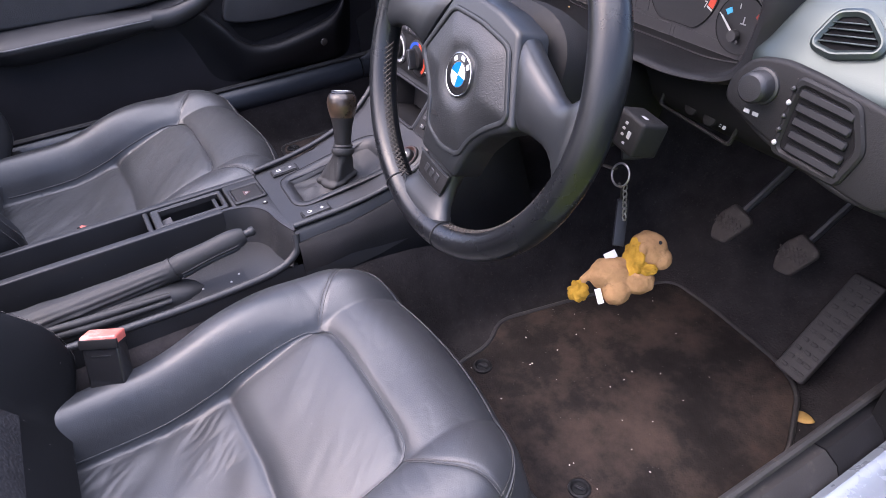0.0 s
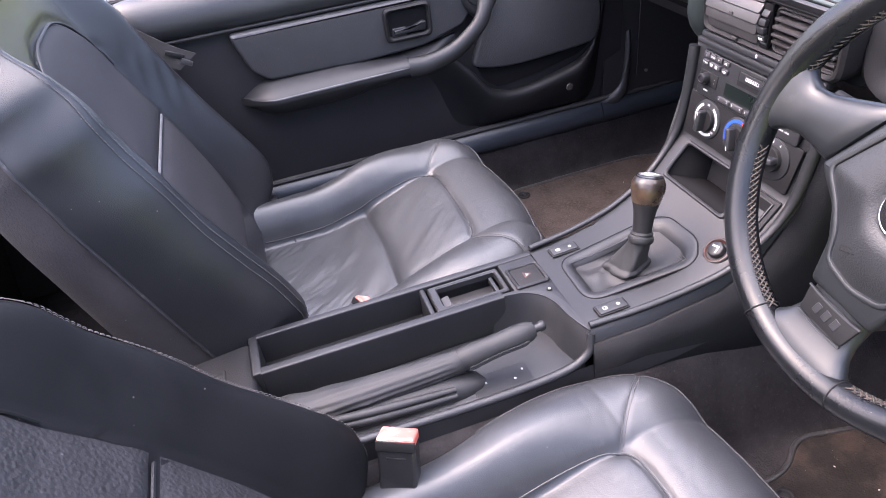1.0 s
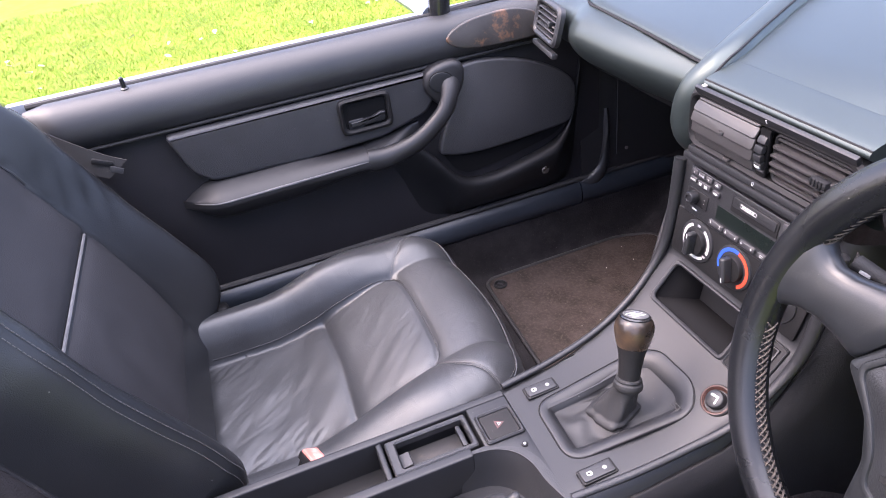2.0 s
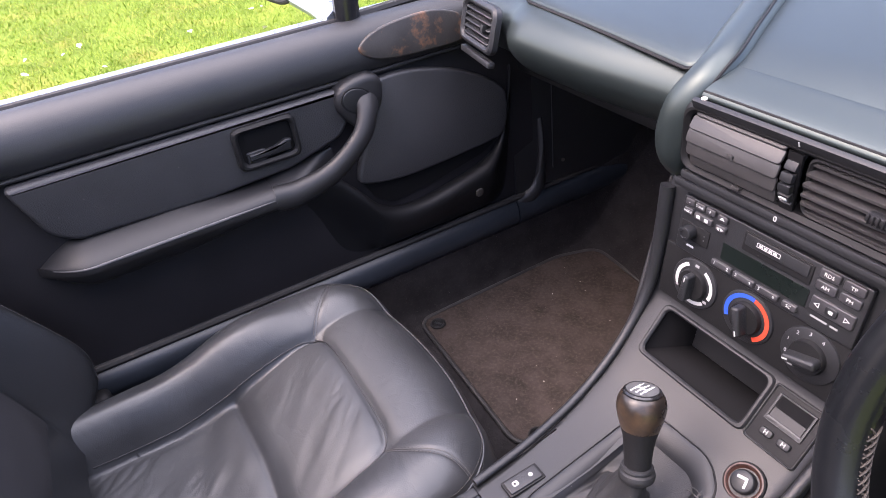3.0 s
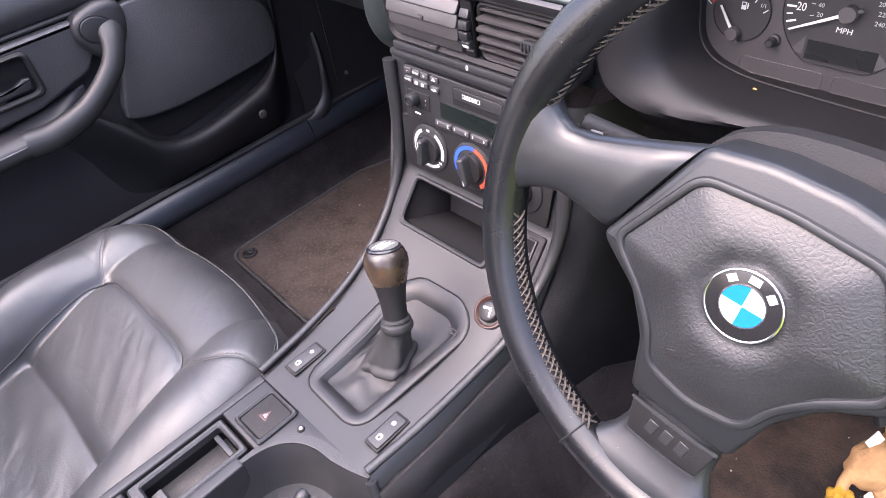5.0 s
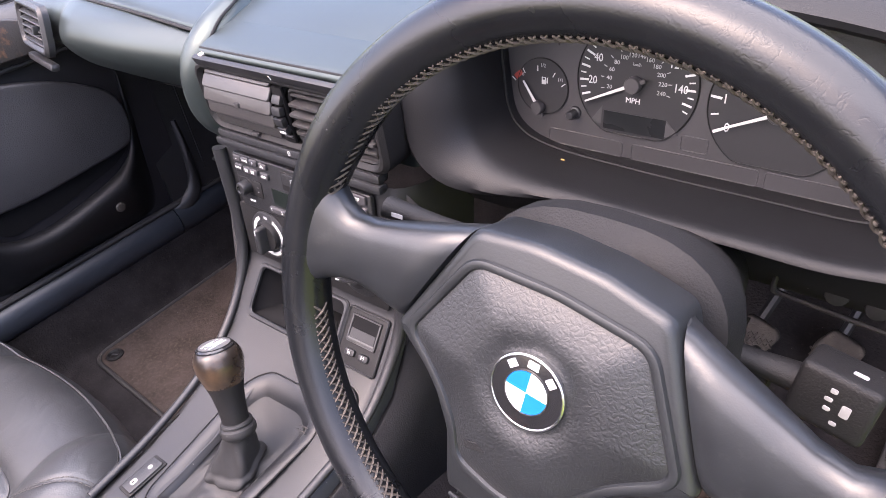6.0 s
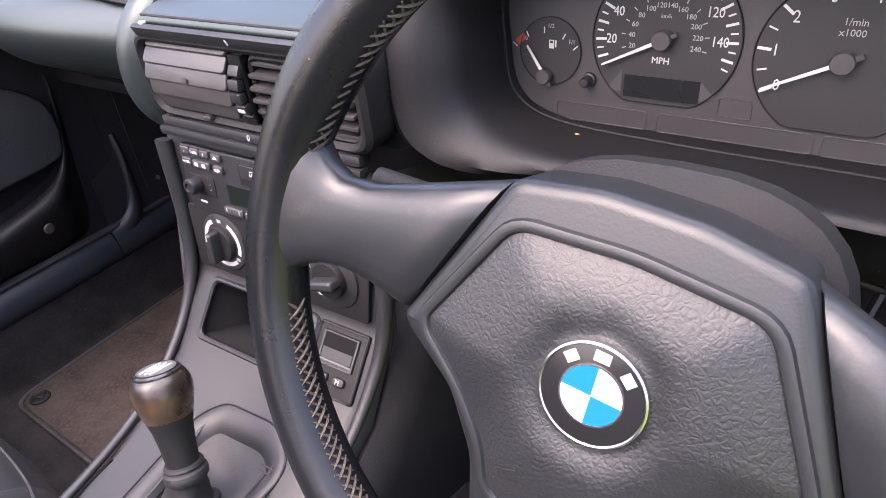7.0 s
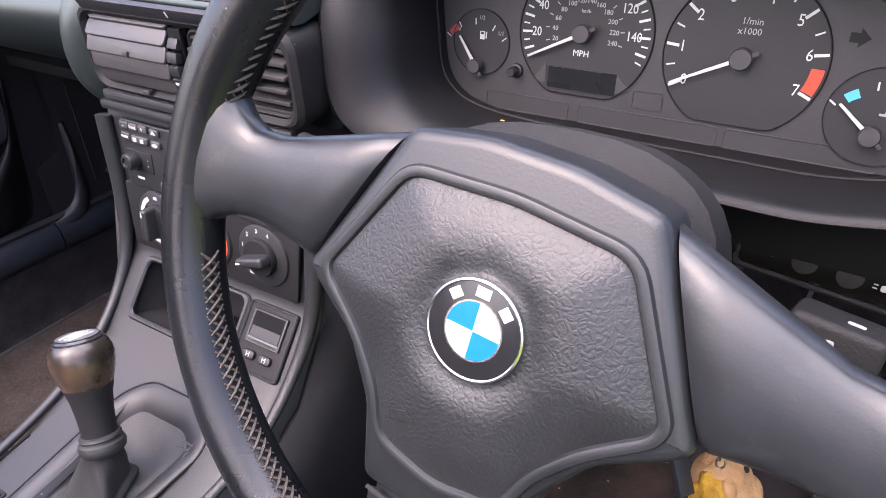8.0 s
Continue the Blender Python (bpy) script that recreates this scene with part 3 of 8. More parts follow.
# ---- passenger door ----
def passenger_door():
    t = thing("passenger_door", "closed black door with leather insert, armrest and map pocket", "car door", at=(-0.68, -0.25, 0.4))

    # main skin: profile from the sill to the crease, bulging slightly
    def skin_x(y, z):
        b = 0.006 * math.sin(math.pi * max(0, min(1, (z - 0.40) / 0.36)))
        return -0.671 + b
    rings = []
    ys = [-0.80 + 1.02 * j / 48 for j in range(49)]
    for y in ys:
        ring = []
        for k in range(19):
            z = 0.405 + (0.752 - 0.405) * k / 18
            ring.append((skin_x(y, z), y, z))
        rings.append(ring + [(-0.700, y, 0.752), (-0.700, y, 0.405)])
    part("inner_panel", loft(rings), DOOR_LOWER, t)
    # padded top, from the crease up to the window slot
    prof = smooth_line([(-0.664, 0.750, 0), (-0.655, 0.757, 0), (-0.648, 0.775, 0), (-0.652, 0.800, 0), (-0.664, 0.819, 0), (-0.682, 0.828, 0), (-0.700, 0.827, 0), (-0.704, 0.815, 0), (-0.70, 0.76, 0)], 4)
    rings = []
    for j in range(61):
        y = -0.835 + 1.035 * j / 60
        e = smoothstep(-0.835, -0.80, y)
        rings.append([(-0.70 + (p.x + 0.70) * (0.45 + 0.55 * e), y, 0.765 + (p.y - 0.765) * (0.9 + 0.1 * e)) for p in prof])
    part("padded_top", loft(rings), VINYL, t, "smooth black padded door top")
    part("crease_strip", tube([(-0.660, -0.80 + 0.98 * j / 20, 0.7485) for j in range(21)], 0.0035, 8), RUBBER, t)
    # leather insert
    M = axes((-0.663, 0, 0), (0, 1, 0), (0, 0, 1))
    ins = rounded([(-0.640, 0.742), (-0.615, 0.664), (-0.585, 0.640), (-0.40, 0.634), (-0.26, 0.640), (-0.17, 0.665), (-0.115, 0.742)], 0.012)
    part("leather_insert", slab(ins, M, 0.017, 0.008), DOOR_LEATHER, t, "grained black leather insert")
    # latch recess: its shade is painted as flat near-black plates
    ho = rounded(rect(0.100, 0.070, -0.290, 0.697), 0.014, 4)
    hi = rounded(rect(0.082, 0.052, -0.290, 0.698), 0.010, 4)
    M2 = axes((-0.6462, 0, 0), (0, 1, 0), (0, 0, 1))
    bez = part("latch_bezel", frame_ring(ho, hi, M2, 0.0095, 0.004), PLASTIC_DARK, t)
    part("latch_recess_shade", slab(hi, M2, 0.0012, 0.0), BLACK_AND_SHADE, bez)
    part("latch_lever", slab(rounded([(-0.322, 0.676), (-0.256, 0.677), (-0.253, 0.694), (-0.262, 0.696), (-0.282, 0.688), (-0.322, 0.687)], 0.003), M2, 0.009, 0.003), PLASTIC_GREY, bez)
    part("latch_hole_shade", slab(rounded(rect(0.070, 0.024, -0.286, 0.7095), 0.008, 3), M2 @ pose(0, 0, 0.0012), 0.0008, 0.0), BLACK_AND_SHADE, bez)
    part("latch_plate", slab(rounded(rect(0.030, 0.020, -0.310, 0.680), 0.004), M2, 0.0045, 0.002), PLASTIC, bez)
    # armrest: tapered loaf
    rings = []
    for j in range(33):
        f = j / 32
        y = -0.650 + 0.345 * f
        full = math.sin(math.pi / 2 * min(1, f / 0.22))
        d = 0.001 + 0.052 * full
        zm = 0.607 + 0.004 * f
        fin = smoothstep(0.55, 1.0, f)
        zt = zm + 0.002 + (0.032 - 0.014 * fin) * full
        zb = zm - 0.002 - (0.032 - 0.013 * fin) * full
        sec = [(-0.672, zt), (-0.662 + 0.10 * d, zt - 0.001), (-0.662 + 0.62 * d, zm + (0.018 - 0.001 * fin) * full + 0.002), (-0.662 + 0.94 * d, zm + 0.0075 + 0.002 * fin), (-0.662 + d, zm), (-0.662 + 0.95 * d, zm - 0.009 - 0.002 * fin), (-0.662 + 0.60 * d, zb), (-0.672, zb - 0.012 + 0.010 * fin)]
        rings.append([(p.x, y, p.y) for p in smooth_line([(a_, b_, 0) for a_, b_ in sec], 3)])
    part("armrest", loft(rings), SHADED_ARM_LEATHER, t, "padded black armrest with a worn edge and painted highlight")
    # thin pale tube paints the highlight along the worn edge
    part("worn_highlight", tube([(-0.662 + (0.001 + 0.052 * math.sin(math.pi / 2 * min(1, f / 0.22))) - 0.0012, -0.650 + 0.345 * f, 0.607 + 0.004 * f + 0.0045) for f in [0.06 + 0.93 * k / 30 for k in range(31)]], [0.0012 + 0.0014 * math.sin(math.pi * k / 30) for k in range(31)], 8), WORN_HIGHLIGHT, t, "pale rubbed armrest edge with its highlight painted in")
    # grab handle: continues the armrest, sweeps up
    path2 = smooth_line([(-0.6265, -0.3045, 0.6095), (-0.621, -0.265, 0.610), (-0.614, -0.205, 0.629), (-0.616, -0.150, 0.668), (-0.626, -0.128, 0.700), (-0.650, -0.120, 0.722)], 8)
    rad = [0.0192 - 0.0050 * smoothstep(2, 24, i) + 0.006 * smoothstep(30, 40, i) for i in range(len(path2))]
    rings = []
    for j in range(19):
        f = j / 18
        y = -0.306 + 0.118 * f
        d = 0.050 - 0.046 * smoothstep(0.15, 1.0, f)
        zm = 0.611 + 0.016 * f
        sec = [(-0.672, zm + 0.021), (-0.662 + 0.10 * d, zm + 0.020), (-0.662 + 0.62 * d, zm + 0.014), (-0.662 + 0.94 * d, zm + 0.006), (-0.662 + d, zm - 0.003), (-0.662 + 0.95 * d, zm - 0.012), (-0.662 + 0.60 * d, zm - 0.020), (-0.672, zm - 0.026)]
        rings.append([(p.x, y, p.y) for p in smooth_line([(a_, b_, 0) for a_, b_ in sec], 3)])
    part("handle_ledge", loft(rings), SHADED_ARM_LEATHER, t)
    part("grab_handle", tube(path2, rad, 18, flat=(1.15, 0.95), up=(1, 0, 0)), SHADED_ARM_LEATHER, t, "curved black grab handle")
    pad = [(p.x, p.y) for p in smooth_line([(-0.172, 0.722, 0), (-0.164, 0.744, 0), (-0.140, 0.755, 0), (-0.108, 0.757, 0), (-0.090, 0.742, 0), (-0.092, 0.712, 0), (-0.108, 0.684, 0), (-0.132, 0.668, 0), (-0.150, 0.680, 0), (-0.165, 0.700, 0)], 5, closed=True)]
    Mp = axes((-0.664, 0, 0), (0, 1, 0), (0, 0, 1))
    cap = part("handle_end", slab(pad, Mp, 0.032, 0.012), SHADED_ARM_LEATHER, t)
    oval = [(-0.139 + 0.0235 * math.cos(q) - 0.004 * math.sin(q), 0.723 + 0.0200 * math.sin(q)) for q in [i * math.pi / 16 for i in range(32)]]
    part("oval_plug", slab(oval, Mp @ pose(0, 0, 0.0300), 0.0040, 0.0022), PLASTIC_GREY, cap)
    part("plug_groove", tube([Mp @ Vector((a_, b_, 0.0318)) for a_, b_ in inset(oval, -0.0012)], 0.0012, 6, closed=True), PLASTIC_DARK, cap)
    # forward leather panel above the pocket
    fp = [(p.x, p.y) for p in smooth_line([(-0.090, 0.738, 0), (-0.02, 0.736, 0), (0.07, 0.708, 0), (0.140, 0.664, 0), (0.156, 0.625, 0), (0.150, 0.580, 0), (0.130, 0.562, 0), (0.06, 0.555, 0), (-0.06, 0.550, 0), (-0.140, 0.562, 0), (-0.152, 0.585, 0), (-0.125, 0.65, 0), (-0.105, 0.72, 0)], 5, closed=True)]
    part("leather_panel", slab(fp, axes((-0.664, 0, 0), (0, 1, 0), (0, 0, 1)), 0.014, 0.006), DOOR_LEATHER, t)
    # map pocket: recess shade painted as a near-black plate, with a thick rim
    pin = rounded([(-0.150, 0.572), (-0.125, 0.525), (-0.095, 0.503), (0.0, 0.515), (0.10, 0.535), (0.132, 0.552), (0.146, 0.572), (0.06, 0.557), (-0.06, 0.552)], 0.010, 4)
    part("pocket_shade", slab(pin, axes((-0.668, 0, 0), (0, 1, 0), (0, 0, 1)), 0.0055, 0.0), BLACK_AND_SHADE, t)
    # lower skin of the door: bulges forward into the rounded lip of the pocket
    lip = smooth_line([(-0.300, 0.640, 0), (-0.250, 0.628, 0), (-0.205, 0.606, 0), (-0.165, 0.566, 0), (-0.130, 0.522, 0), (-0.095, 0.503, 0), (-0.045, 0.499, 0), (0.02, 0.509, 0), (0.09, 0.526, 0), (0.130, 0.548, 0), (0.152, 0.588, 0), (0.164, 0.650, 0), (0.170, 0.690, 0)], 6)
    rings = []
    for p in lip:
        y, zt = p.x, p.y
        bulge = 0.006 + 0.040 * smoothstep(-0.27, -0.12, y) * (1 - 0.85 * smoothstep(0.09, 0.166, y))
        sec = [(-0.670, zt - 0.014), (-0.670 + 0.35 * bulge, zt - 0.003), (-0.670 + 0.72 * bulge, zt), (-0.670 + 0.96 * bulge, zt - 0.007), (-0.670 + bulge, zt - 0.022), (-0.670 + 0.78 * bulge, zt - 0.055), (-0.670 + 0.35 * bulge, max(0.425, zt - 0.100)), (-0.672, 0.412)]
        rings.append([(q.x, y, q.y) for q in smooth_line([(a, b, 0) for a, b in sec], 3)])
    part("pocket_front", loft(rings, closed=False), BINNACLE_SKIN, t, "moulded lower panel with rounded pocket lip", 70)
    part("screw_cap", cyl(0.009, 0.008, 0.003, axes((-0.626, 0.066, 0.478), (0, 1, 0), (0, 0, 1)), 16, bevel=0.001), WORN_TRIM, t)
    # worn oval plate in front of the top pad, lock pin, outer skin
    ov = [(p.x, p.y) for p in smooth_line([(-0.114, 0.800, 0), (-0.086, 0.818, 0), (-0.042, 0.826, 0), (0.020, 0.827, 0), (0.068, 0.812, 0), (0.080, 0.785, 0), (0.070, 0.769, 0), (0.020, 0.767, 0), (-0.062, 0.771, 0), (-0.102, 0.783, 0)], 4, closed=True)]
    part("peeling_plate", slab(ov, axes((-0.5615, 0, 0), (0, 1, 0), (-0.115, 0, 1)), 0.006, 0.003), WORN_TRIM, t, "oval plate with peeling brown coating")
    pin_ob = part("lock_pin", lathe([(0.0075, 0), (0.0075, 0.002), (0.0045, 0.004), (0.004, 0.016), (0.0035, 0.020), (0.001, 0.0215)], pose(-0.683, -0.672, 0.826), 14), GLOSS_BLACK, t)
    part("window_seal", tube([(-0.708, -0.83 + 0.96 * j / 20, 0.826) for j in range(21)], 0.0055, 8), RUBBER, t)
    oprof = [(-0.714, 0.822), (-0.716, 0.8300), (-0.722, 0.8325), (-0.740, 0.8290), (-0.752, 0.815), (-0.775, 0.76), (-0.785, 0.66), (-0.782, 0.5), (-0.765, 0.40), (-0.74, 0.40), (-0.72, 0.6), (-0.712, 0.75)]
    rings = [[(a, -0.86 + 1.10 * j / 20, b) for a, b in oprof] for j in range(21)]
    part("outer_skin", loft(rings), SILVER_PAINT, t, "silver blue painted outer door skin")
    part("rear_post", rbox(0.05, 0.045, 0.40, pose(-0.70, -0.870, 0.62), 0.012), PLASTIC_DARK, t)
    return t


passenger_door()


def kick_panel():
    """The trim between the door and the footwell, with its shiny curved lip."""
    t = thing("kick_panel", "dark plastic kick panel beside the passenger footwell", "trim panel")
    rings = []
    for j in range(17):
        f = j / 16
        y = 0.175 + 0.42 * f
        sec = [(-0.70, 0.38), (-0.668, 0.385), (-0.660, 0.42), (-0.668, 0.52), (-0.672, 0.62), (-0.674, 0.74), (-0.70, 0.75)]
        rings.append([(a + 0.02 * f, y, b) for a, b in sec])
    part("panel", loft(rings), PLASTIC, t)
    part("lip", tube(smooth_line([(-0.662, 0.172, 0.392), (-0.656, 0.205, 0.404), (-0.657, 0.228, 0.43), (-0.664, 0.238, 0.48), (-0.675, 0.240, 0.56)], 6), [0.012] * 6 + [0.0115 - 0.0002 * i for i in range(19)], 12, flat=(1.0, 1.5)), PLASTIC, t)
    part("screw", cyl(0.004, 0.004, 0.003, axes((-0.658, 0.288, 0.456), (0, 1, 0), (0, 0, 1)), 10), STEEL, t)
    part("seam_strip", tube([(-0.655, 0.262, 0.45), (-0.660, 0.262, 0.72)], 0.002, 6), PLASTIC_GREY, t)
    return t


kick_panel()


def outside_mirror():
    t = thing("side_mirror", "silver painted door mirror seen over the door", "mirror", at=(-0.80, -0.12, 0.85))
    M = axes((-0.90, -0.16, 0.885), (1, 0.15, 0), (0, 0, 1))
    prof = []
    rings = []
    for j in range(9):
        f = j / 8
        k = math.sqrt(max(0.02, 1 - f * f))
        rings.append([M @ Vector((0.095 * k * math.copysign(abs(math.cos(q)) ** 0.7, math.cos(q)), 0.055 * k * math.copysign(abs(math.sin(q)) ** 0.7, math.sin(q)), -0.075 * f)) for q in [i * 2 * math.pi / 28 for i in range(28)]])
    part("housing", loft(rings), SILVER_PAINT, t)
    el = [(0.086 * math.copysign(abs(math.cos(q)) ** 0.7, math.cos(q)), 0.047 * math.copysign(abs(math.sin(q)) ** 0.7, math.sin(q))) for q in [i * 2 * math.pi / 28 for i in range(28)]]
    part("mirror_glass", slab(el, M, 0.004, 0.001), MIRROR, t)
    part("mirror_rim", frame_ring([(a * 1.10, b * 1.16) for a, b in el], el, M, 0.006, 0.002), PLASTIC_DARK, t)
    part("arm", tube([(-0.815, -0.14, 0.850), (-0.77, -0.12, 0.835), (-0.715, -0.11, 0.825)], [0.022, 0.024, 0.028], 12, flat=(1, 0.7)), SILVER_PAINT, t)
    return t


outside_mirror()


def windscreen_pillar():
    t = thing("windscreen_pillar", "black windscreen pillar rising from the door top", "pillar")
    part("post", tube([(-0.700, -0.105, 0.822), (-0.700, -0.100, 0.88), (-0.694, -0.05, 1.0), (-0.68, 0.02, 1.15)], 0.016, 10, flat=(1, 1.3)), GLOSS_BLACK, t)
    part("screen_frame", tube([(-0.70, 0.24, 0.845), (-0.68, 0.16, 1.0), (-0.655, 0.05, 1.17)], 0.02, 10), PLASTIC_DARK, t)
    part("base_rail", tube([(-0.705, -0.11, 0.826), (-0.71, 0.05, 0.832), (-0.715, 0.25, 0.84)], 0.008, 8), RUBBER, t)
    q = part("quarter_glass", loft([[(-0.7000, -0.09, 0.832), (-0.7005, 0.23, 0.845)], [(-0.690, -0.03, 1.0), (-0.690, 0.155, 1.0)]], closed=False), GLASS, t)
    q.visible_shadow = False
    return t


windscreen_pillar()


def rear_quarter(sign):
    """The bodywork behind the door: dark trim inside, paint outside."""
    t = thing("rear_quarter", "dark trimmed rear quarter behind the door", "car body panel")
    s = sign
    prof = [(s * 0.64, 0.30), (s * 0.63, 0.60), (s * 0.635, 0.76), (s * 0.66, 0.80), (s * 0.70, 0.806), (s * 0.70, 0.30)]
    part("inner_trim", loft([[(a, y, b) for a, b in prof] for y in (-0.90, -1.05, -1.3, -1.7)]), PLASTIC_DARK, t)
    prof = [(s * 0.703, 0.40), (s * 0.703, 0.808), (s * 0.73, 0.820), (s * 0.77, 0.78), (s * 0.79, 0.66), (s * 0.78, 0.40)]
    part("outer_skin", loft([[(a, y, b) for a, b in prof] for y in (-0.875, -1.05, -1.3, -1.7)]), SILVER_PAINT, t)
    return t


rear_quarter(-1)
# driver side is out of view, added to close off reflections
rear_quarter(1)


def driver_door():
    """An unseen open door, added to close the place beside the camera to lawn reflections."""
    t = thing("driver_door", "unseen open driver door with plain dark inner panel, added to block lawn light", "car door", at=(0.78, 0.44, 0.4))
    M = pose(0.80, 0.44, 0.60, 0, 0, -42)
    part("inner_panel", rbox(1.00, 0.045, 0.42, M @ pose(0.52, 0, 0), 0.02, 3), PLASTIC_LOWER, t)
    part("outer_skin", rbox(1.02, 0.030, 0.44, M @ pose(0.52, 0.040, 0), 0.012, 3), SILVER_PAINT, t)
    part("armrest", rbox(0.40, 0.05, 0.05, M @ pose(0.55, -0.040, 0.02), 0.018, 3), DOOR_LEATHER, t)
    return t


driver_door()
bm = rbox(1.30, 0.50, 0.16, pose(0, -1.50, 0.70, 3, 0, 0), 0.05, 3)
tagged(part("folded_hood", bm, RUBBER), "black folded fabric roof behind the seats", "soft top")

# unseen scuttle, added as an occluder against light leaking under the dash
bm = rbox(1.50, 0.42, 0.05, pose(0, 0.80, 0.845, -3, 0, 0), 0.02, 3)
tagged(part("scuttle_occluder", bm, PLASTIC_DARK), "dark scuttle panel added ahead of the dashboard to block light", "car body panel")
for s_ in (-1, 1):
    bm = rbox(0.05, 0.62, 0.52, pose(s_ * 0.735, 0.53, 0.58), 0.015)
    tagged(part("footwell_side", bm, PLASTIC_DARK), "dark footwell side panel ahead of the door", "trim panel")


# ---- dashboard ----
def dashboard():
    t = thing("dashboard", "grey-black padded dashboard with airbag lid", "dashboard", at=(0, 0.2, 0.8))
    # padded roll, carried along x, set back behind the centre and the binnacle
    xs = [-0.70 + 1.40 * i / 56 for i in range(57)]
    rings = []
    for x in xs:
        f = 0.0
        if x < -0.12:
            g = smoothstep(-0.12, -0.35, x)
            f = -0.010 + 0.016 * (1 - g) + 0.06 * smoothstep(-0.57, -0.7, x) + 0.026 * smoothstep(-0.455, -0.490, x)
            zt = 0.862 - 0.006 * smoothstep(-0.45, -0.7, x)
        else:
            f = 0.10 - 0.102 * smoothstep(0.47, 0.57, x)
            zt = 0.868 - 0.004 * smoothstep(0.47, 0.57, x)
        g2 = smoothstep(0.47, 0.57, x)
        sec = [(0.30, 0.70), (0.20 + f, 0.718), (0.125 + f, 0.738), (0.070 + f, 0.768), (0.038 + f, 0.808), (0.046 + f + 0.0035 * g2, 0.838 - 0.004 * g2), (0.072 + f + 0.002 * g2, zt - 0.008 + 0.010 * g2), (0.12 + f, zt + 0.020 * g2), (0.25, zt + 0.012 + 0.014 * g2), (0.42, zt + 0.020), (0.60, zt + 0.012), (0.62, 0.80)]
        rings.append([(x, p.x, p.y) for p in smooth_line([(a, b, 0) for a, b in sec], 4)])
    part("padded_roll", loft(rings), DASH_SKIN, t, "grained dark grey dash padding")
    # airbag lid: a close-fitting plate that follows the roll, with a groove round it
    prof = smooth_line([(0.026, 0.812, 0), (0.036, 0.838, 0), (0.062, 0.854, 0), (0.11, 0.862, 0), (0.25, 0.874, 0), (0.42, 0.882, 0)], 10)

    def roll_z(y):
        for a, b in zip(prof, prof[1:]):
            if a.x <= y <= b.x:
                return a.y + (b.y - a.y) * (y - a.x) / (b.x - a.x)
        return prof[-1].y
    lid = rounded([(-0.475, 0.074), (-0.30, 0.062), (-0.148, 0.050), (-0.150, 0.080), (-0.210, 0.20), (-0.272, 0.31), (-0.31, 0.37), (-0.57, 0.37), (-0.555, 0.22)], 0.028, 6)
    bm = bmesh.new()
    rows = []
    for f, dz in ((1.0, 0.0005), (0.995, 0.0032), (0.985, 0.0040), (0.90, 0.0042), (0.7, 0.0044), (0.4, 0.0046), (0.05, 0.0046)):
        rows.append([bm.verts.new((-0.36 + (x + 0.36) * f, 0.21 + (y - 0.21) * f, roll_z(0.21 + (y - 0.21) * f) + dz)) for x, y in lid])
    for a, b in zip(rows, rows[1:]):
        for k in range(len(a)):
            bm.faces.new((a[k], a[(k + 1) % len(a)], b[(k + 1) % len(a)], b[k]))
    part("airbag_lid", bm, DASH_SKIN, t)
    bm = tube([(p[0], p[1], roll_z(p[1]) + 0.001) for p in inset(lid, -0.002)], 0.0022, 6, closed=True)
    part("lid_groove", bm, PLASTIC_DARK, t)
    # small embossed mark on the lid
    part("lid_mark", rbox(0.036, 0.012, 0.0012, pose(-0.43, 0.135, 0.8695, 4, 0, 5), 0.0004, 1), PLASTIC_DARK, t)
    # end vent, its cavity shade a near-black plate
    M = axes((-0.524, 0.036, 0.822), (1, -0.16, 0), (0, 0.25, 1))
    fr = part("end_vent", frame_ring(rounded(rect(0.115, 0.066), 0.016, 5), rounded(rect(0.092, 0.046), 0.010, 5), M, 0.012, 0.004), PLASTIC, t)
    part("vent_cavity_shade", slab(rounded(rect(0.092, 0.046), 0.010, 5), M, 0.001, 0), BLACK_AND_SHADE, fr)
    for k in range(5):
        part("slat", rbox(0.086, 0.0028, 0.010, M @ pose(0, -0.018 + 0.009 * k, 0.006, 25, 0, 0), 0.001, 1), PLASTIC, fr)
    part("slat_knob", rbox(0.008, 0.012, 0.012, M @ pose(0.028, 0, 0.010), 0.002), PLASTIC_GREY, fr)
    part("lower_lip", rbox(0.105, 0.010, 0.012, M @ pose(0.004, -0.045, 0.004), 0.004), PLASTIC, fr)
    # knee panel below the driver's side, near-black to paint the shade under the dash
    rings = []
    for x in [0.14 + 0.56 * i / 20 for i in range(21)]:
        sec = [(0.30, 0.60), (0.17, 0.66), (0.10, 0.70), (0.085, 0.735), (0.12, 0.775), (0.30, 0.78)]
        rings.append([(x, p.x, p.y) for p in smooth_line([(a, b, 0) for a, b in sec], 3)])
    part("knee_panel", loft(rings), BLACK_AND_SHADE, t)
    K = axes((0.474, 0.0885, 0.716), (1, 0, -0.10), (0, 0.25, 1))
    sw = part("switch_plate", frame_ring(rounded(rect(0.104, 0.030), 0.006, 4), rounded(rect(0.096, 0.023), 0.005, 4), K, 0.004, 0.0015), PLASTIC_DARK, t)
    for x in (-0.010, 0.016):
        part("switch", cyl(0.0085, 0.0080, 0.003, K @ pose(x, 0.001, 0.0), 20, bevel=0.001), PLASTIC_DARK, sw)
    for x in (-0.030, 0.034):
        part("lamp_icon", slab(rounded(rect(0.0040, 0.0044, 0.0015), 0.0015, 3), K @ pose(x, 0, 0.0004), 0.0008, 0.0001), GREY_PRINT, sw)
        for k in range(2):
            part("lamp_icon", rbox(0.0026, 0.0008, 0.0006, K @ pose(x - 0.0035, 0.0012 - 0.0024 * k, 0.0008), 0), GREY_PRINT, sw)
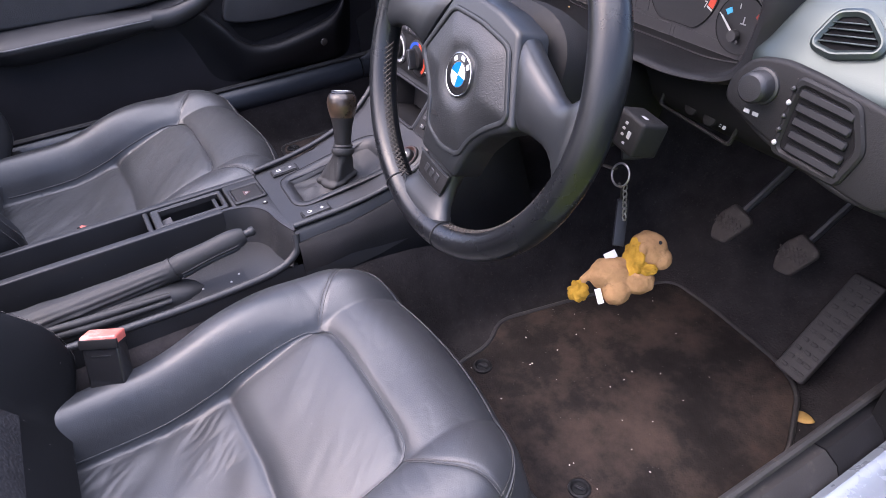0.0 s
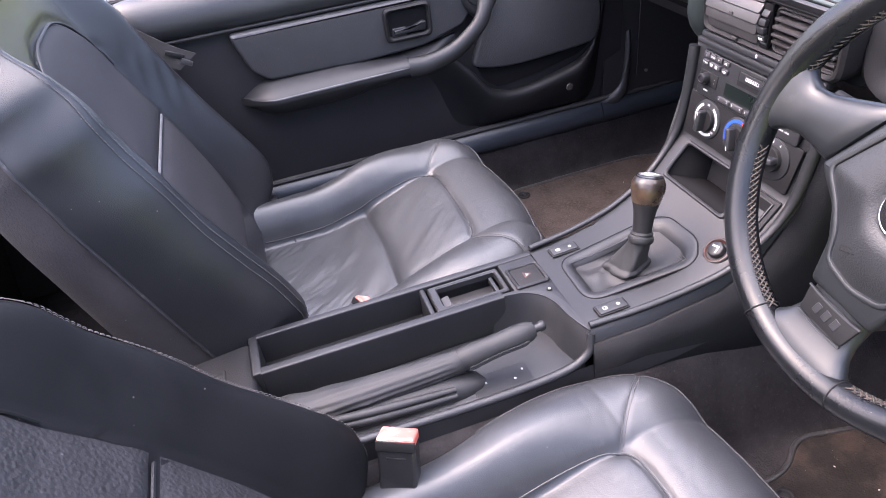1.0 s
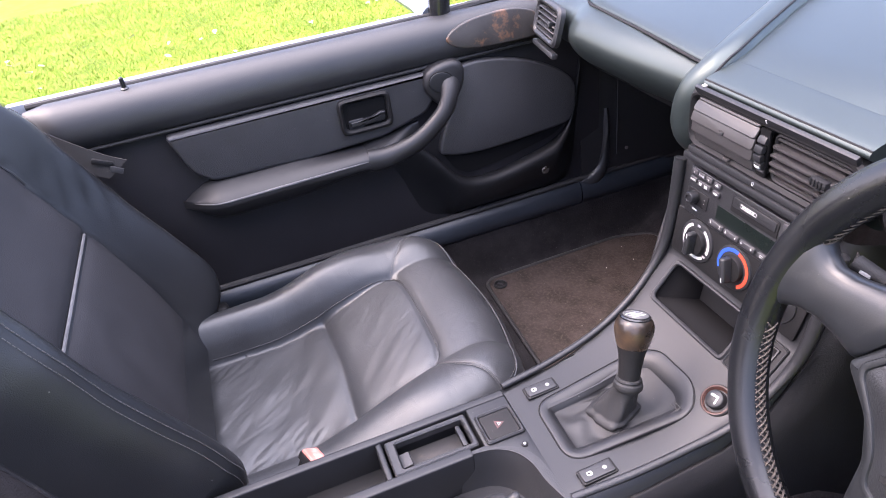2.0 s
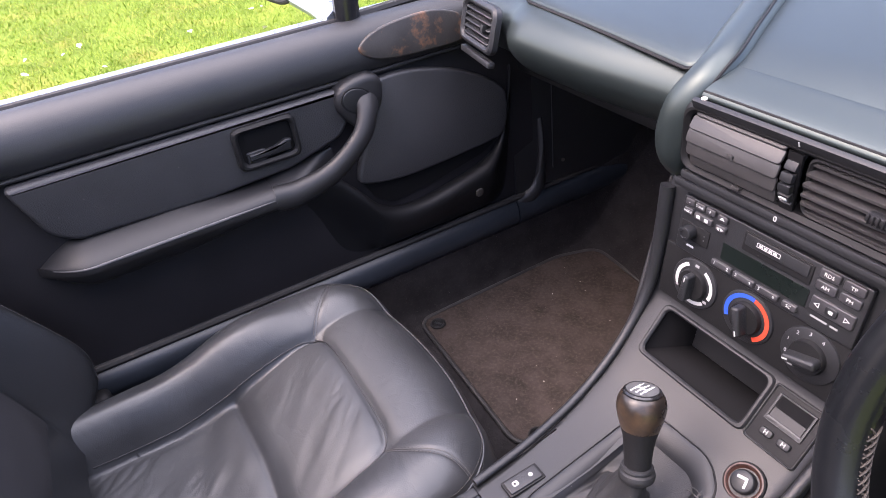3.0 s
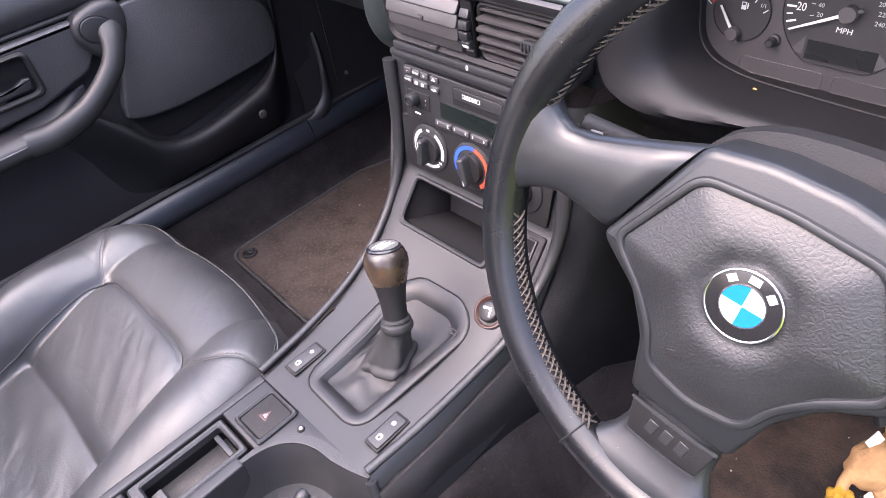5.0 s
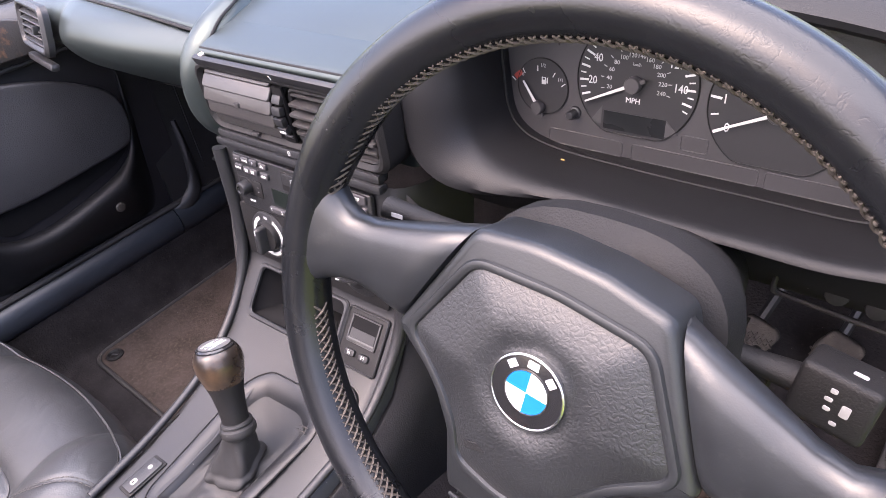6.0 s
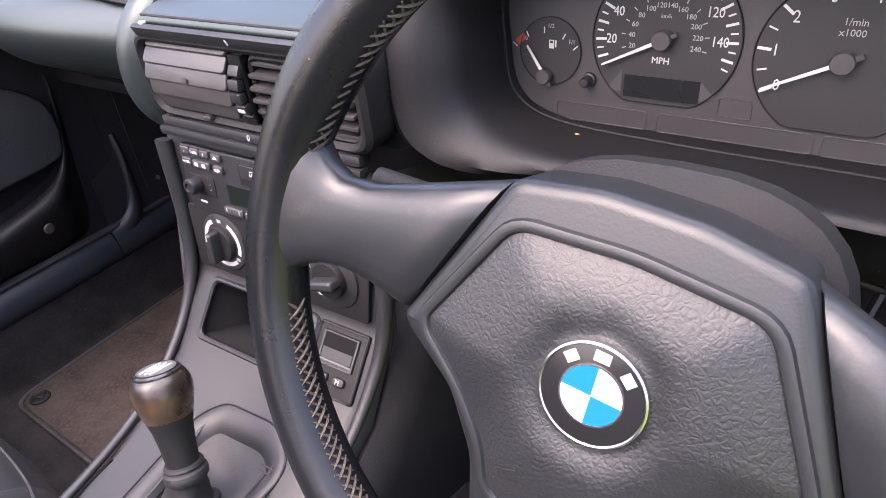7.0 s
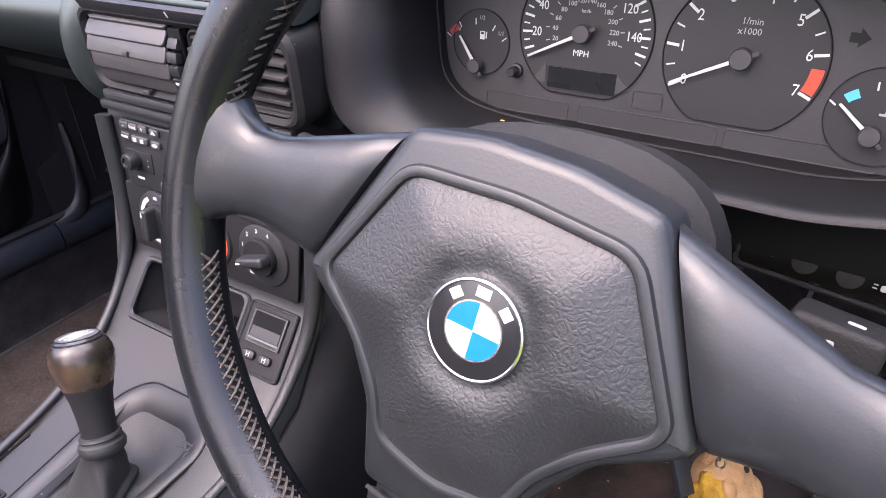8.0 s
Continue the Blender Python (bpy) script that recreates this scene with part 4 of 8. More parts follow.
    # glove side underside
    part("underside", rbox(0.54, 0.30, 0.02, pose(-0.42, 0.34, 0.70, 8, 0, 0), 0.006), PLASTIC_DARK, t)
    return t


dashboard()


def driver_end_panel():
    """The outer end of the dash: light switch, louvred vent and the demister vent."""
    t = thing("dash_end_panel", "dash end with light switch knob and louvred vents", "dashboard panel")
    M = axes((0.608, 0.036, 0.785), (1, 0, 0), (0, 0.12, 1))
    out = rounded([(-0.064, -0.010), (-0.013, -0.0285), (0.029, -0.0375), (0.069, -0.0450), (0.10, -0.048), (0.118, -0.02), (0.090, 0.026), (0.02, 0.037), (-0.020, 0.040), (-0.048, 0.034), (-0.064, 0.010)], 0.012, 6)
    part("panel", slab(out, M @ pose(0, 0, -0.02), 0.0292, 0.0035), PLASTIC_DARK, t)
    part("lower_edge", tube(smooth_line([(0.552, 0.036, 0.772), (0.595, 0.031, 0.756), (0.637, 0.029, 0.747), (0.677, 0.028, 0.740), (0.715, 0.034, 0.738)], 6), 0.0045, 10), PLASTIC_DARK, t)
    part("light_knob", lathe([(0.0165, 0), (0.0160, 0.002), (0.0140, 0.003), (0.0138, 0.012), (0.0130, 0.0160), (0.0110, 0.0180), (0.001, 0.0188)], M @ pose(-0.030, 0.014, 0.009), 24), PLASTIC, t)
    for dx in (-0.036, -0.027):
        part("icon", rbox(0.006, 0.0035, 0.0006, M @ pose(dx, -0.011, 0.0104), 0.0), GREY_PRINT, t)
    vin = rounded([(0.004, -0.030), (0.056, -0.034), (0.064, -0.006), (0.050, 0.022), (0.006, 0.027)], 0.006, 4)
    v = part("vent", frame_ring(rounded([(-0.003, -0.036), (0.062, -0.041), (0.073, -0.006), (0.056, 0.029), (0.0, 0.034)], 0.008, 4), vin, M @ pose(0, 0, 0.008), 0.005, 0.002), PLASTIC_DARK, t)
    # near-black plate paints the shade between the louvres
    part("vent_cavity_shade", slab(vin, M @ pose(0, 0, 0.0085), 0.0021, 0), BLACK_AND_SHADE, v)
    for k in range(5):
        part("louvre", rbox(0.050, 0.0078, 0.004, M @ pose(0.033 + 0.001 * (k - 2), 0.019 - 0.0116 * k, 0.0120, -14, 0, -5), 0.0015, 1), BINNACLE_SKIN, v)
    for k, c in enumerate((PLASTIC, GREY_PRINT, PLASTIC, PLASTIC, GREY_PRINT)):
        part("thumbwheel", rbox(0.0042, 0.0048, 0.004, M @ pose(0.001, 0.023 - 0.0120 * k, 0.015), 0.0015, 1), c, v)
    # demister vent on the upper slope, cavity shade painted near-black
    D = axes((0.628, 0.0500, 0.8452), (1, 0, 0), (0, 0.55, 0.83)) @ pose(0, 0, 0, 0, 0, 10)
    tri = rounded([(-0.0253, 0.0000), (-0.0095, -0.0052), (0.0200, -0.0010), (0.0200, 0.0040), (0.0050, 0.0205), (-0.0020, 0.0228), (-0.0155, 0.0212)], 0.0035, 4)
    d = part("demister_vent", frame_ring(inset(tri, -0.0070), tri, D @ pose(0, 0, -0.003), 0.0065, 0.0028), DASH_SKIN, t)
    part("vent_cavity_shade", slab(tri, D @ pose(0, 0, -0.002), 0.001, 0), BLACK_AND_SHADE, d)
    for k in range(4):
        y = 0.0015 + 0.0052 * k
        x0, x1 = -0.0248 + 0.33 * y, min(0.0200, 0.0236 - 0.9 * y)
        part("slat", rbox(x1 - x0, 0.0012, 0.005, D @ pose((x0 + x1) / 2, y, 0.0008, 20, 0, 0), 0.0004, 1), DASH_SKIN, d)
    return t


driver_end_panel()


def centre_hood():
    """The raised middle of the dash that carries the two centre vents."""
    t = thing("centre_dash_hood", "raised dash centre with two slatted air vents", "dashboard panel")
    rings = []
    for y, xl, xr, zt, r in ((0.042, -0.104, 0.136, 0.866, 0.010), (0.05, -0.108, 0.14, 0.870, 0.012), (0.12, -0.140, 0.15, 0.878, 0.014), (0.25, -0.198, 0.17, 0.891, 0.014), (0.42, -0.265, 0.2, 0.900, 0.014), (0.58, -0.31, 0.2, 0.894, 0.014)):
        zb = 0.760
        sec = rounded([(xl, zb), (xr, zb), (xr, zt), (xl, zt)], r + 0.006, 6)
        rings.append([(a, y, b) for a, b in sec])
    part("hood", loft(rings), DASH_SKIN, t, "smooth grey hood top reflecting the sky")
    nose = smooth_line([(0.0100, 0.846, 0), (0.0030, 0.8505, 0), (0.0032, 0.8555, 0), (0.010, 0.8600, 0), (0.030, 0.8652, 0), (0.050, 0.8695, 0), (0.062, 0.8680, 0), (0.062, 0.858, 0), (0.02, 0.846, 0)], 5)
    part("hood_nose", loft([[(-0.094 + 0.222 * i / 24, p.x, p.y) for p in nose] for i in range(25)]), DASH_SKIN, t)
    part("nose_groove", tube([(-0.094 + 0.222 * i / 10, 0.0050, 0.8572) for i in range(11)], 0.0012, 6), PLASTIC_DARK, t)
    # broad soft roll that wraps the passenger side of the vents and runs back along the hood
    rib = smooth_line([(-0.128, 0.034, 0.752), (-0.130, 0.020, 0.775), (-0.128, 0.016, 0.805), (-0.122, 0.020, 0.832), (-0.114, 0.034, 0.851), (-0.120, 0.060, 0.861), (-0.148, 0.12, 0.869), (-0.206, 0.25, 0.882), (-0.273, 0.42, 0.891), (-0.316, 0.57, 0.886)], 7)
    part("side_roll", tube(rib, [0.0165 + 0.0060 * smoothstep(0, 12, i) for i in range(len(rib))], 22), DASH_SKIN, t)
    edge = [p + Vector((0.0185, -0.010 + 0.010 * smoothstep(24, 34, i), 0.006 + 0.0140 * smoothstep(20, 32, i))) for i, p in enumerate(rib)]
    part("roll_groove", tube(edge[24:], 0.0016, 6), PLASTIC_DARK, t)
    # vent block: a deep rounded frame with louvres in front of a duct painted shade-black
    S = axes((0.008, 0.0045, 0.8065), (1, 0, 0), (0, -0.03, 1))
    vo, vi = rounded(rect(0.246, 0.0750, 0.001, 0.0015), 0.020, 7), rounded(rect(0.226, 0.0575, 0.0, 0.0005), 0.014, 7)
    part("vent_frame", frame_ring(vo, vi, S @ pose(0, 0, -0.042), 0.0460, 0.004), PLASTIC_DARK, t)
    part("vent_duct", slab(rounded(rect(0.232, 0.066), 0.010, 5), S @ pose(0, 0, -0.041), 0.001, 0), BLACK_AND_SHADE, t)
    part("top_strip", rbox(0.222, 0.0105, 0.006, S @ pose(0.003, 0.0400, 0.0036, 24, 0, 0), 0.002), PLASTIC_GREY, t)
    # passenger vent: a barrel of five overlapping closed flaps, painted shade-black behind
    left = part("passenger_vent", rbox(0.102, 0.054, 0.003, S @ pose(-0.0590, 0.0, -0.020), 0.001, 1), BLACK_AND_SHADE, t)
    R = 0.050
    for k in range(6):
        a = 37 - 14.5 * k
        q = radians(a)
        cut = 0.0009 * (k - 2.0) ** 2
        fl = rounded(rect(0.101 - cut, 0.0146, -0.0590 + cut / 2), 0.0042, 4)
        part("flap", slab(fl, S @ pose(0, R * math.sin(q), R * math.cos(q) - R + 0.0055) @ pose(0, 0, 0, -a - 13, 0, 0), 0.0026, 0.0012), VENT_PLASTIC, left)
    part("flap_tab", rbox(0.007, 0.0050, 0.0050, S @ pose(-0.056, 0.0035, 0.0088), 0.0015), VENT_PLASTIC, left)
    part("flap_tab", rbox(0.009, 0.0035, 0.0070, S @ pose(-0.049, -0.0285, 0.0030), 0.0012), VENT_PLASTIC, left)
    # driver vent: open slats behind a rounded surround, vanes in the depth
    ro, ri = rounded(rect(0.104, 0.0575, 0.0635, 0.0005), 0.012, 5), rounded(rect(0.096, 0.0500, 0.0635, 0.0005), 0.009, 5)
    right = part("driver_vent", frame_ring(ro, ri, S @ pose(0, 0, -0.020), 0.0205, 0.002), PLASTIC_DARK, t)
    for k in range(6):
        a = 30 - 12 * k
        q = radians(a)
        part("slat", rbox(0.100, 0.0036, 0.0130, S @ pose(0.0635, 0.0455 * math.sin(q), 0.0455 * math.cos(q) - 0.0455 - 0.0010) @ pose(0, 0, 0, 6, 0, 0), 0.0015, 2), VENT_PLASTIC, right)
    for k in range(6):
        part("vane", rbox(0.0018, 0.046, 0.010, S @ pose(0.024 + 0.0150 * k, 0.0, -0.018), 0.0005, 1), PLASTIC_GREY, right)
    kb = part("slat_knob", rbox(0.020, 0.0080, 0.010, S @ pose(0.081, 0.0040, 0.0065), 0.0030), PLASTIC, right)
    for k in range(4):
        part("knob_rib", rbox(0.0014, 0.0084, 0.0020, S @ pose(0.0745 + 0.0040 * k, 0.0040, 0.0116), 0.0004, 1), PLASTIC_DARK, kb)
    # ribbed thumbwheel between the vents, its slot painted shade-black
    th = part("thumbwheel_slot", rbox(0.0140, 0.056, 0.004, S @ pose(0.0008, 0.0, 0.0000), 0.0015), BLACK_AND_SHADE, t)
    for k in range(6):
        a = 48 - 18 * k
        q = radians(a)
        part("thumbwheel_tooth", rbox(0.0118, 0.0088, 0.0070, S @ pose(0.0008, 0.0320 * math.sin(q), 0.0320 * math.cos(q) - 0.0320 + 0.0070) @ pose(0, 0, 0, -a, 0, 0), 0.0020, 2), PLASTIC_GREY, th)
    part("thumbwheel_mark", rbox(0.0078, 0.0036, 0.0016, S @ pose(0.0008, -0.0145, 0.0076, 24, 0, 0), 0.0006, 1), WHITE, th)
    part("mark", rbox(0.0012, 0.005, 0.0006, S @ pose(0.005, 0.0395, 0.0072, 24, 0, 0), 0), WHITE, t)
    part("yellow_speck", rbox(0.005, 0.005, 0.0025, pose(-0.089, 0.0008, 0.8525), 0.001), PETAL, t)
    # strips below the vents
    B = axes((0.004, 0.0080, 0.765), (1, 0, 0), (0, 0.05, 1))
    part("strip", rbox(0.226, 0.0090, 0.014, B @ pose(0.002, 0.0015, 0.001), 0.003), PLASTIC, t)
    part("strip", rbox(0.232, 0.0090, 0.012, B @ pose(0, -0.0080, 0.004), 0.0035), PLASTIC_GREY, t)
    lettering("0", 0.0080, B @ pose(0.0005, 0.0018, 0.0083), WHITE, t)
    return t


centre_hood()


# ---- centre console ----
SF = axes((0, 0, 0.65), (1, 0, 0), (0, 0.1, 1))
SLOPE = axes((0, -0.0285, 0.580), (1, 0, 0), (0, 0.039, 0.046))


def centre_console():
    t = thing("centre_console", "charcoal plastic centre console between the seats", "console", at=(0, -0.3, 0.40))
    line = [(-0.285, 0.4885, -0.086, 0.103, 0), (-0.25, 0.4905, -0.089, 0.105, 0), (-0.21, 0.494, -0.093, 0.108, 0), (-0.17, 0.500, -0.098, 0.110, 5), (-0.13, 0.510, -0.104, 0.112, 15), (-0.09, 0.526, -0.110, 0.113, 28), (-0.065, 0.541, -0.114, 0.114, 38), (-0.050, 0.5555, -0.116, 0.115, 48),
            (-0.0475, 0.5575, -0.116, 0.115, 50), (-0.0095, 0.6025, -0.121, 0.117, 58), (-0.0065, 0.606, -0.122, 0.118, 70), (-0.003, 0.615, -0.123, 0.119, 82), (0.002, 0.65, -0.124, 0.121, 84), (0.0065, 0.70, -0.125, 0.123, 84), (0.0105, 0.744, -0.126, 0.125, 84), (0.0135, 0.752, -0.126, 0.125, 84)]
    cub = (-0.092, 0.046)
    bm = bmesh.new()
    rows = []
    for y, z, xl, xr, a in line:
        q = radians(a)
        d = Vector((0, math.sin(q), -math.cos(q)))
        p = lambda x, k: bm.verts.new(Vector((x, y, z)) + d * k)
        deep = 0.09
        row = [p(xl - 0.012, deep), p(xl - 0.008, 0.03), p(xl - 0.004, 0.008), p(xl, 0.001), p(xl + 0.004, 0), p(cub[0], 0), p(-0.030, 0), p(cub[1], 0), p(0.060, 0), p(0.075, 0), p(xr - 0.012, 0), p(xr - 0.004, 0.0015), p(xr + 0.003, 0.008), p(xr + 0.010, 0.025), p(xr + 0.022, deep)]
        rows.append(row)
    for k, (a, b) in enumerate(zip(rows, rows[1:])):
        for i in range(len(a) - 1):
            if (k == 8 and i in (5, 6)) or (1 <= k <= 4 and i == 6) or (2 <= k <= 4 and i == 7):
                continue
            bm.faces.new((a[i], a[i + 1], b[i + 1], b[i]))
    part("top_skin", bm, PLASTIC_GREY, t)
    # right flank that flares out under the dash
    bm = loft([[(0.116, -0.285, 0.470), (0.120, -0.285, 0.44), (0.124, -0.285, 0.36)], [(0.121, -0.2, 0.478), (0.126, -0.2, 0.44), (0.130, -0.2, 0.34)], [(0.127, -0.10, 0.50), (0.134, -0.10, 0.45), (0.138, -0.1, 0.33)], [(0.128, -0.045, 0.535), (0.138, -0.04, 0.47), (0.145, -0.03, 0.33)], [(0.127, 0.0, 0.60), (0.142, 0.02, 0.54), (0.152, 0.05, 0.33)], [(0.130, 0.02, 0.745), (0.150, 0.05, 0.69), (0.17, 0.13, 0.33)]], closed=False)
    ob = part("right_flank", bm, PLASTIC_LOWER, t)
    so = ob.modifiers.new("thick", "SOLIDIFY")
    so.thickness = 0.006
    bm = loft([[(-0.098, -0.285, 0.470), (-0.106, -0.285, 0.43), (-0.12, -0.285, 0.38)], [(-0.11, -0.17, 0.478), (-0.12, -0.17, 0.43), (-0.135, -0.17, 0.37)], [(-0.125, -0.08, 0.50), (-0.14, -0.07, 0.45), (-0.155, -0.07, 0.37)], [(-0.132, -0.03, 0.56), (-0.15, 0.0, 0.50), (-0.17, 0.04, 0.38)], [(-0.136, 0.02, 0.745), (-0.16, 0.07, 0.70), (-0.19, 0.16, 0.40)]], closed=False)
    ob = part("left_flank", bm, PLASTIC_DARK, t)
    so = ob.modifiers.new("thick", "SOLIDIFY")
    so.thickness = 0.006
    # raised side rails that run up beside the radio
    for s in (-1, 1):
        o = 0.0 if s < 0 else 0.004
        pts = smooth_line([(s * 0.091 + o * 2, -0.283, 0.493), (s * 0.097 + o * 2, -0.21, 0.4985), (s * 0.106 + o, -0.14, 0.510), (s * 0.114 + o, -0.085, 0.532), (s * 0.120, -0.040, 0.568), (s * 0.123, -0.012, 0.612), (s * 0.124, 0.000, 0.67), (s * 0.1255, 0.006, 0.742)], 8)
        part("side_rail", tube(pts, [0.0046 + 0.0030 * smoothstep(24, 50, i) for i in range(len(pts))], 12, flat=(1.1, 0.9)), PLASTIC_GREY if s < 0 else PLASTIC, t)
    # open cubby, its inner shade painted into near-black walls
    bm = bmesh.new()
    w0, w1 = cub
    f = [(w0, -0.0475, 0.5575), (w1, -0.0475, 0.5575), (w1, -0.0095, 0.6025), (w0, -0.0095, 0.6025)]
    g = [(w0 + 0.014, 0.024, 0.533), (w1 - 0.002, 0.024, 0.533), (w1 - 0.002, 0.034, 0.590), (w0 + 0.014, 0.034, 0.590)]
    fv, gv = [bm.verts.new(p) for p in f], [bm.verts.new(p) for p in g]
    for i in range(4):
        bm.faces.new((fv[i], fv[(i + 1) % 4], gv[(i + 1) % 4], gv[i]))
    bm.faces.new(gv)
    ob = part("cubby", bm, BLACK_AND_SHADE, t)
    so = ob.modifiers.new("thick", "SOLIDIFY")
    so.thickness, so.offset = 0.002, 1
    part("cubby_back", rbox(0.118, 0.002, 0.056, pose(-0.017, 0.0262, 0.5635, -10, 0, 0), 0.0005, 1), PLASTIC_GREY, t)
    co_ = rounded(rect(0.146, 0.066, -0.023, 0.0), 0.010, 5)
    ci = rounded(rect(0.134, 0.055, -0.023, 0.0), 0.008, 5)
    part("cubby_rim", frame_ring(co_, ci, SLOPE @ pose(0, 0, -0.001), 0.0042, 0.0018), PLASTIC_GREY, t)
    # rear part: left tray, partition, handbrake well
    rail = lambda x0, x1, z0, z1, y0, y1, m=PLASTIC_GREY, nm="rail": part(nm, rbox(x1 - x0, y1 - y0, z1 - z0, pose((x0 + x1) / 2, (y0 + y1) / 2, (z0 + z1) / 2), 0.003, 3), m, t)
    rail(-0.090, -0.078, 0.40, 0.490, -0.715, -0.285, nm="tray_wall")
    rail(-0.020, -0.006, 0.40, 0.489, -0.715, -0.36, nm="tray_partition")
    rail(-0.080, -0.018, 0.425, 0.440, -0.715, -0.455, PLASTIC_DARK, "tray_floor")
    rail(-0.088, -0.008, 0.40, 0.489, -0.725, -0.712, nm="tray_end")
    rail(-0.080, -0.010, 0.40, 0.4885, -0.343, -0.285, nm="switch_block")
    rail(-0.080, -0.016, 0.40, 0.487, -0.470, -0.462, nm="tray_divider")
    # curved front wall of the handbrake well and its floor
    arc = [(-0.010, -0.372), (-0.004, -0.335), (0.012, -0.312), (0.035, -0.301), (0.060, -0.298), (0.085, -0.292), (0.103, -0.286)]
    arc = [(p.x, p.y) for p in smooth_line([(a, b, 0) for a, b in arc], 6)]
    bm = bmesh.new()
    rows = []
    for x, y in arc:
        zt = 0.4885
        rows.append([bm.verts.new((x, y + 0.012, zt)), bm.verts.new((x, y + 0.003, zt)), bm.verts.new((x + 0.0005, y, zt - 0.003)), bm.verts.new((x + 0.003, y - 0.006, 0.45)), bm.verts.new((x + 0.006, y - 0.014, 0.425))])
    for a, b in zip(rows, rows[1:]):
        for i in range(4):
            bm.faces.new((a[i], a[i + 1], b[i + 1], b[i]))
    ob = part("well_wall", bm, PLASTIC, t)
    # deck round the front of the well
    deck = [(-0.014, -0.285)] + [(-0.014, -0.372)] + arc[1:] + [(0.103, -0.283)]
    part("well_deck", slab(deck, pose(0, 0, 0.484), 0.0044, 0.0005), PLASTIC_GREY, t)
    part("well_floor", rbox(0.110, 0.44, 0.012, pose(0.050, -0.51, 0.420, 1, 0, 0), 0.003), PLASTIC, t)
    part("well_rim", tube(smooth_line([(0.104, -0.284, 0.482), (0.112, -0.292, 0.455), (0.114, -0.33, 0.437), (0.114, -0.42, 0.432), (0.112, -0.55, 0.434), (0.108, -0.70, 0.438)], 6), 0.006, 10), PLASTIC, t)
    part("outer_flank", loft([[(0.116, y, 0.434), (0.122, y, 0.40), (0.128, y, 0.34)] for y in (-0.285, -0.4, -0.55, -0.72, -0.85)], closed=False), PLASTIC_LOWER, t)
    part("inner_flank", loft([[(-0.089, y, 0.47), (-0.097, y, 0.42), (-0.115, y, 0.34)] for y in (-0.285, -0.4, -0.55, -0.72, -0.85)], closed=False), PLASTIC_LOWER, t)
    # tail piece with a finger slot
    part("tail", rbox(0.19, 0.16, 0.05, pose(0.012, -0.80, 0.452, 6, 0, 0), 0.012, 3), PLASTIC_LOWER, t)
    part("tail_slot", frame_ring(rounded(rect(0.070, 0.030), 0.006, 4), rounded(rect(0.056, 0.020), 0.004, 4), pose(-0.010, -0.775, 0.4775, 6, 0, 0), 0.004, 0.0015), PLASTIC_DARK, t)
    # small details: screw cap
    part("screw_cap", cyl(0.0044, 0.0040, 0.0018, pose(0.006, -0.2965, 0.4886), 14, bevel=0.0006), PLASTIC_DARK, t)
    part("screw_head", cyl(0.0021, 0.0019, 0.0006, pose(0.006, -0.2965, 0.4904), 10), GREY_PRINT, t)
    part("well_plate", rbox(0.040, 0.10, 0.002, pose(0.085, -0.40, 0.4275), 0.0008, 1), PLASTIC_GREY, t)
    for x, y in ((0.078, -0.375), (0.090, -0.39), (0.082, -0.43)):
        part("rivet", cyl(0.0018, 0.0015, 0.0012, pose(x, y, 0.4285), 8), GREY_PRINT, t)
    return t


centre_console()


def ashtray_insert():
    t = thing("coin_tray", "open black coin tray with a metal tab", "tray", at=(-0.045, -0.40, 0.48))
    fo, fi = rounded(rect(0.056, 0.112, -0.047, -0.403), 0.004, 3), rounded(rect(0.042, 0.092, -0.047, -0.400), 0.003, 3)
    part("frame", frame_ring(fo, fi, pose(0, 0, 0.478), 0.011, 0.002), PLASTIC, t)
    part("bottom", rbox(0.050, 0.100, 0.003, pose(-0.047, -0.403, 0.458), 0.0005, 1), RUBBER, t)
    part("tab", rbox(0.022, 0.018, 0.012, pose(-0.046, -0.440, 0.4725, 10, 0, 0), 0.002), CLUSTER_GREY, t)
    part("slider", rbox(0.034, 0.006, 0.010, pose(-0.047, -0.362, 0.478), 0.0015), PLASTIC_GREY, t)
    part("divider", rbox(0.003, 0.075, 0.010, pose(-0.036, -0.395, 0.470), 0.0008, 1), PLASTIC_GREY, t)
    return t


ashtray_insert()


def rocker_switch(name, label, x, y, z, ry=0.0, slope=2.0):
    t = thing(name, label, "switch", "window switches", at=(x, y, z))
    M = pose(x, y, z, slope, 0, 0)
    part("base", slab(rounded(rect(0.021, 0.046), 0.002, 2), M, 0.0018, 0.0006), PLASTIC_DARK, t)
    part("rocker", slab(rounded(rect(0.017, 0.041), 0.002, 2), M @ pose(0, 0, 0.0015), 0.0022, 0.0010), PLASTIC, t)
    part("mark", slab(rounded(rect(0.0058, 0.0070, 0, -0.010), 0.002, 3), M @ pose(0, 0, 0.0035), 0.0004, 0.0001), WHITE, t)
    part("mark", slab(circle(0.0026, 14, 0, 0.010), M @ pose(0, 0, 0.0035), 0.0004, 0.0001), GREY_PRINT, t)
    part("arrow", slab([(-0.002, -0.012), (0.002, -0.012), (0.0, -0.008)], M @ pose(0, 0, 0.0039), 0.0003, 0), PLASTIC_DARK, t)
    return t


rocker_switch("window_switch", "black rocker switch with white marks on the console", -0.0635, -0.238, 0.4925)
rocker_switch("window_switch", "black rocker switch with white marks on the console", 0.0815, -0.240, 0.4925)


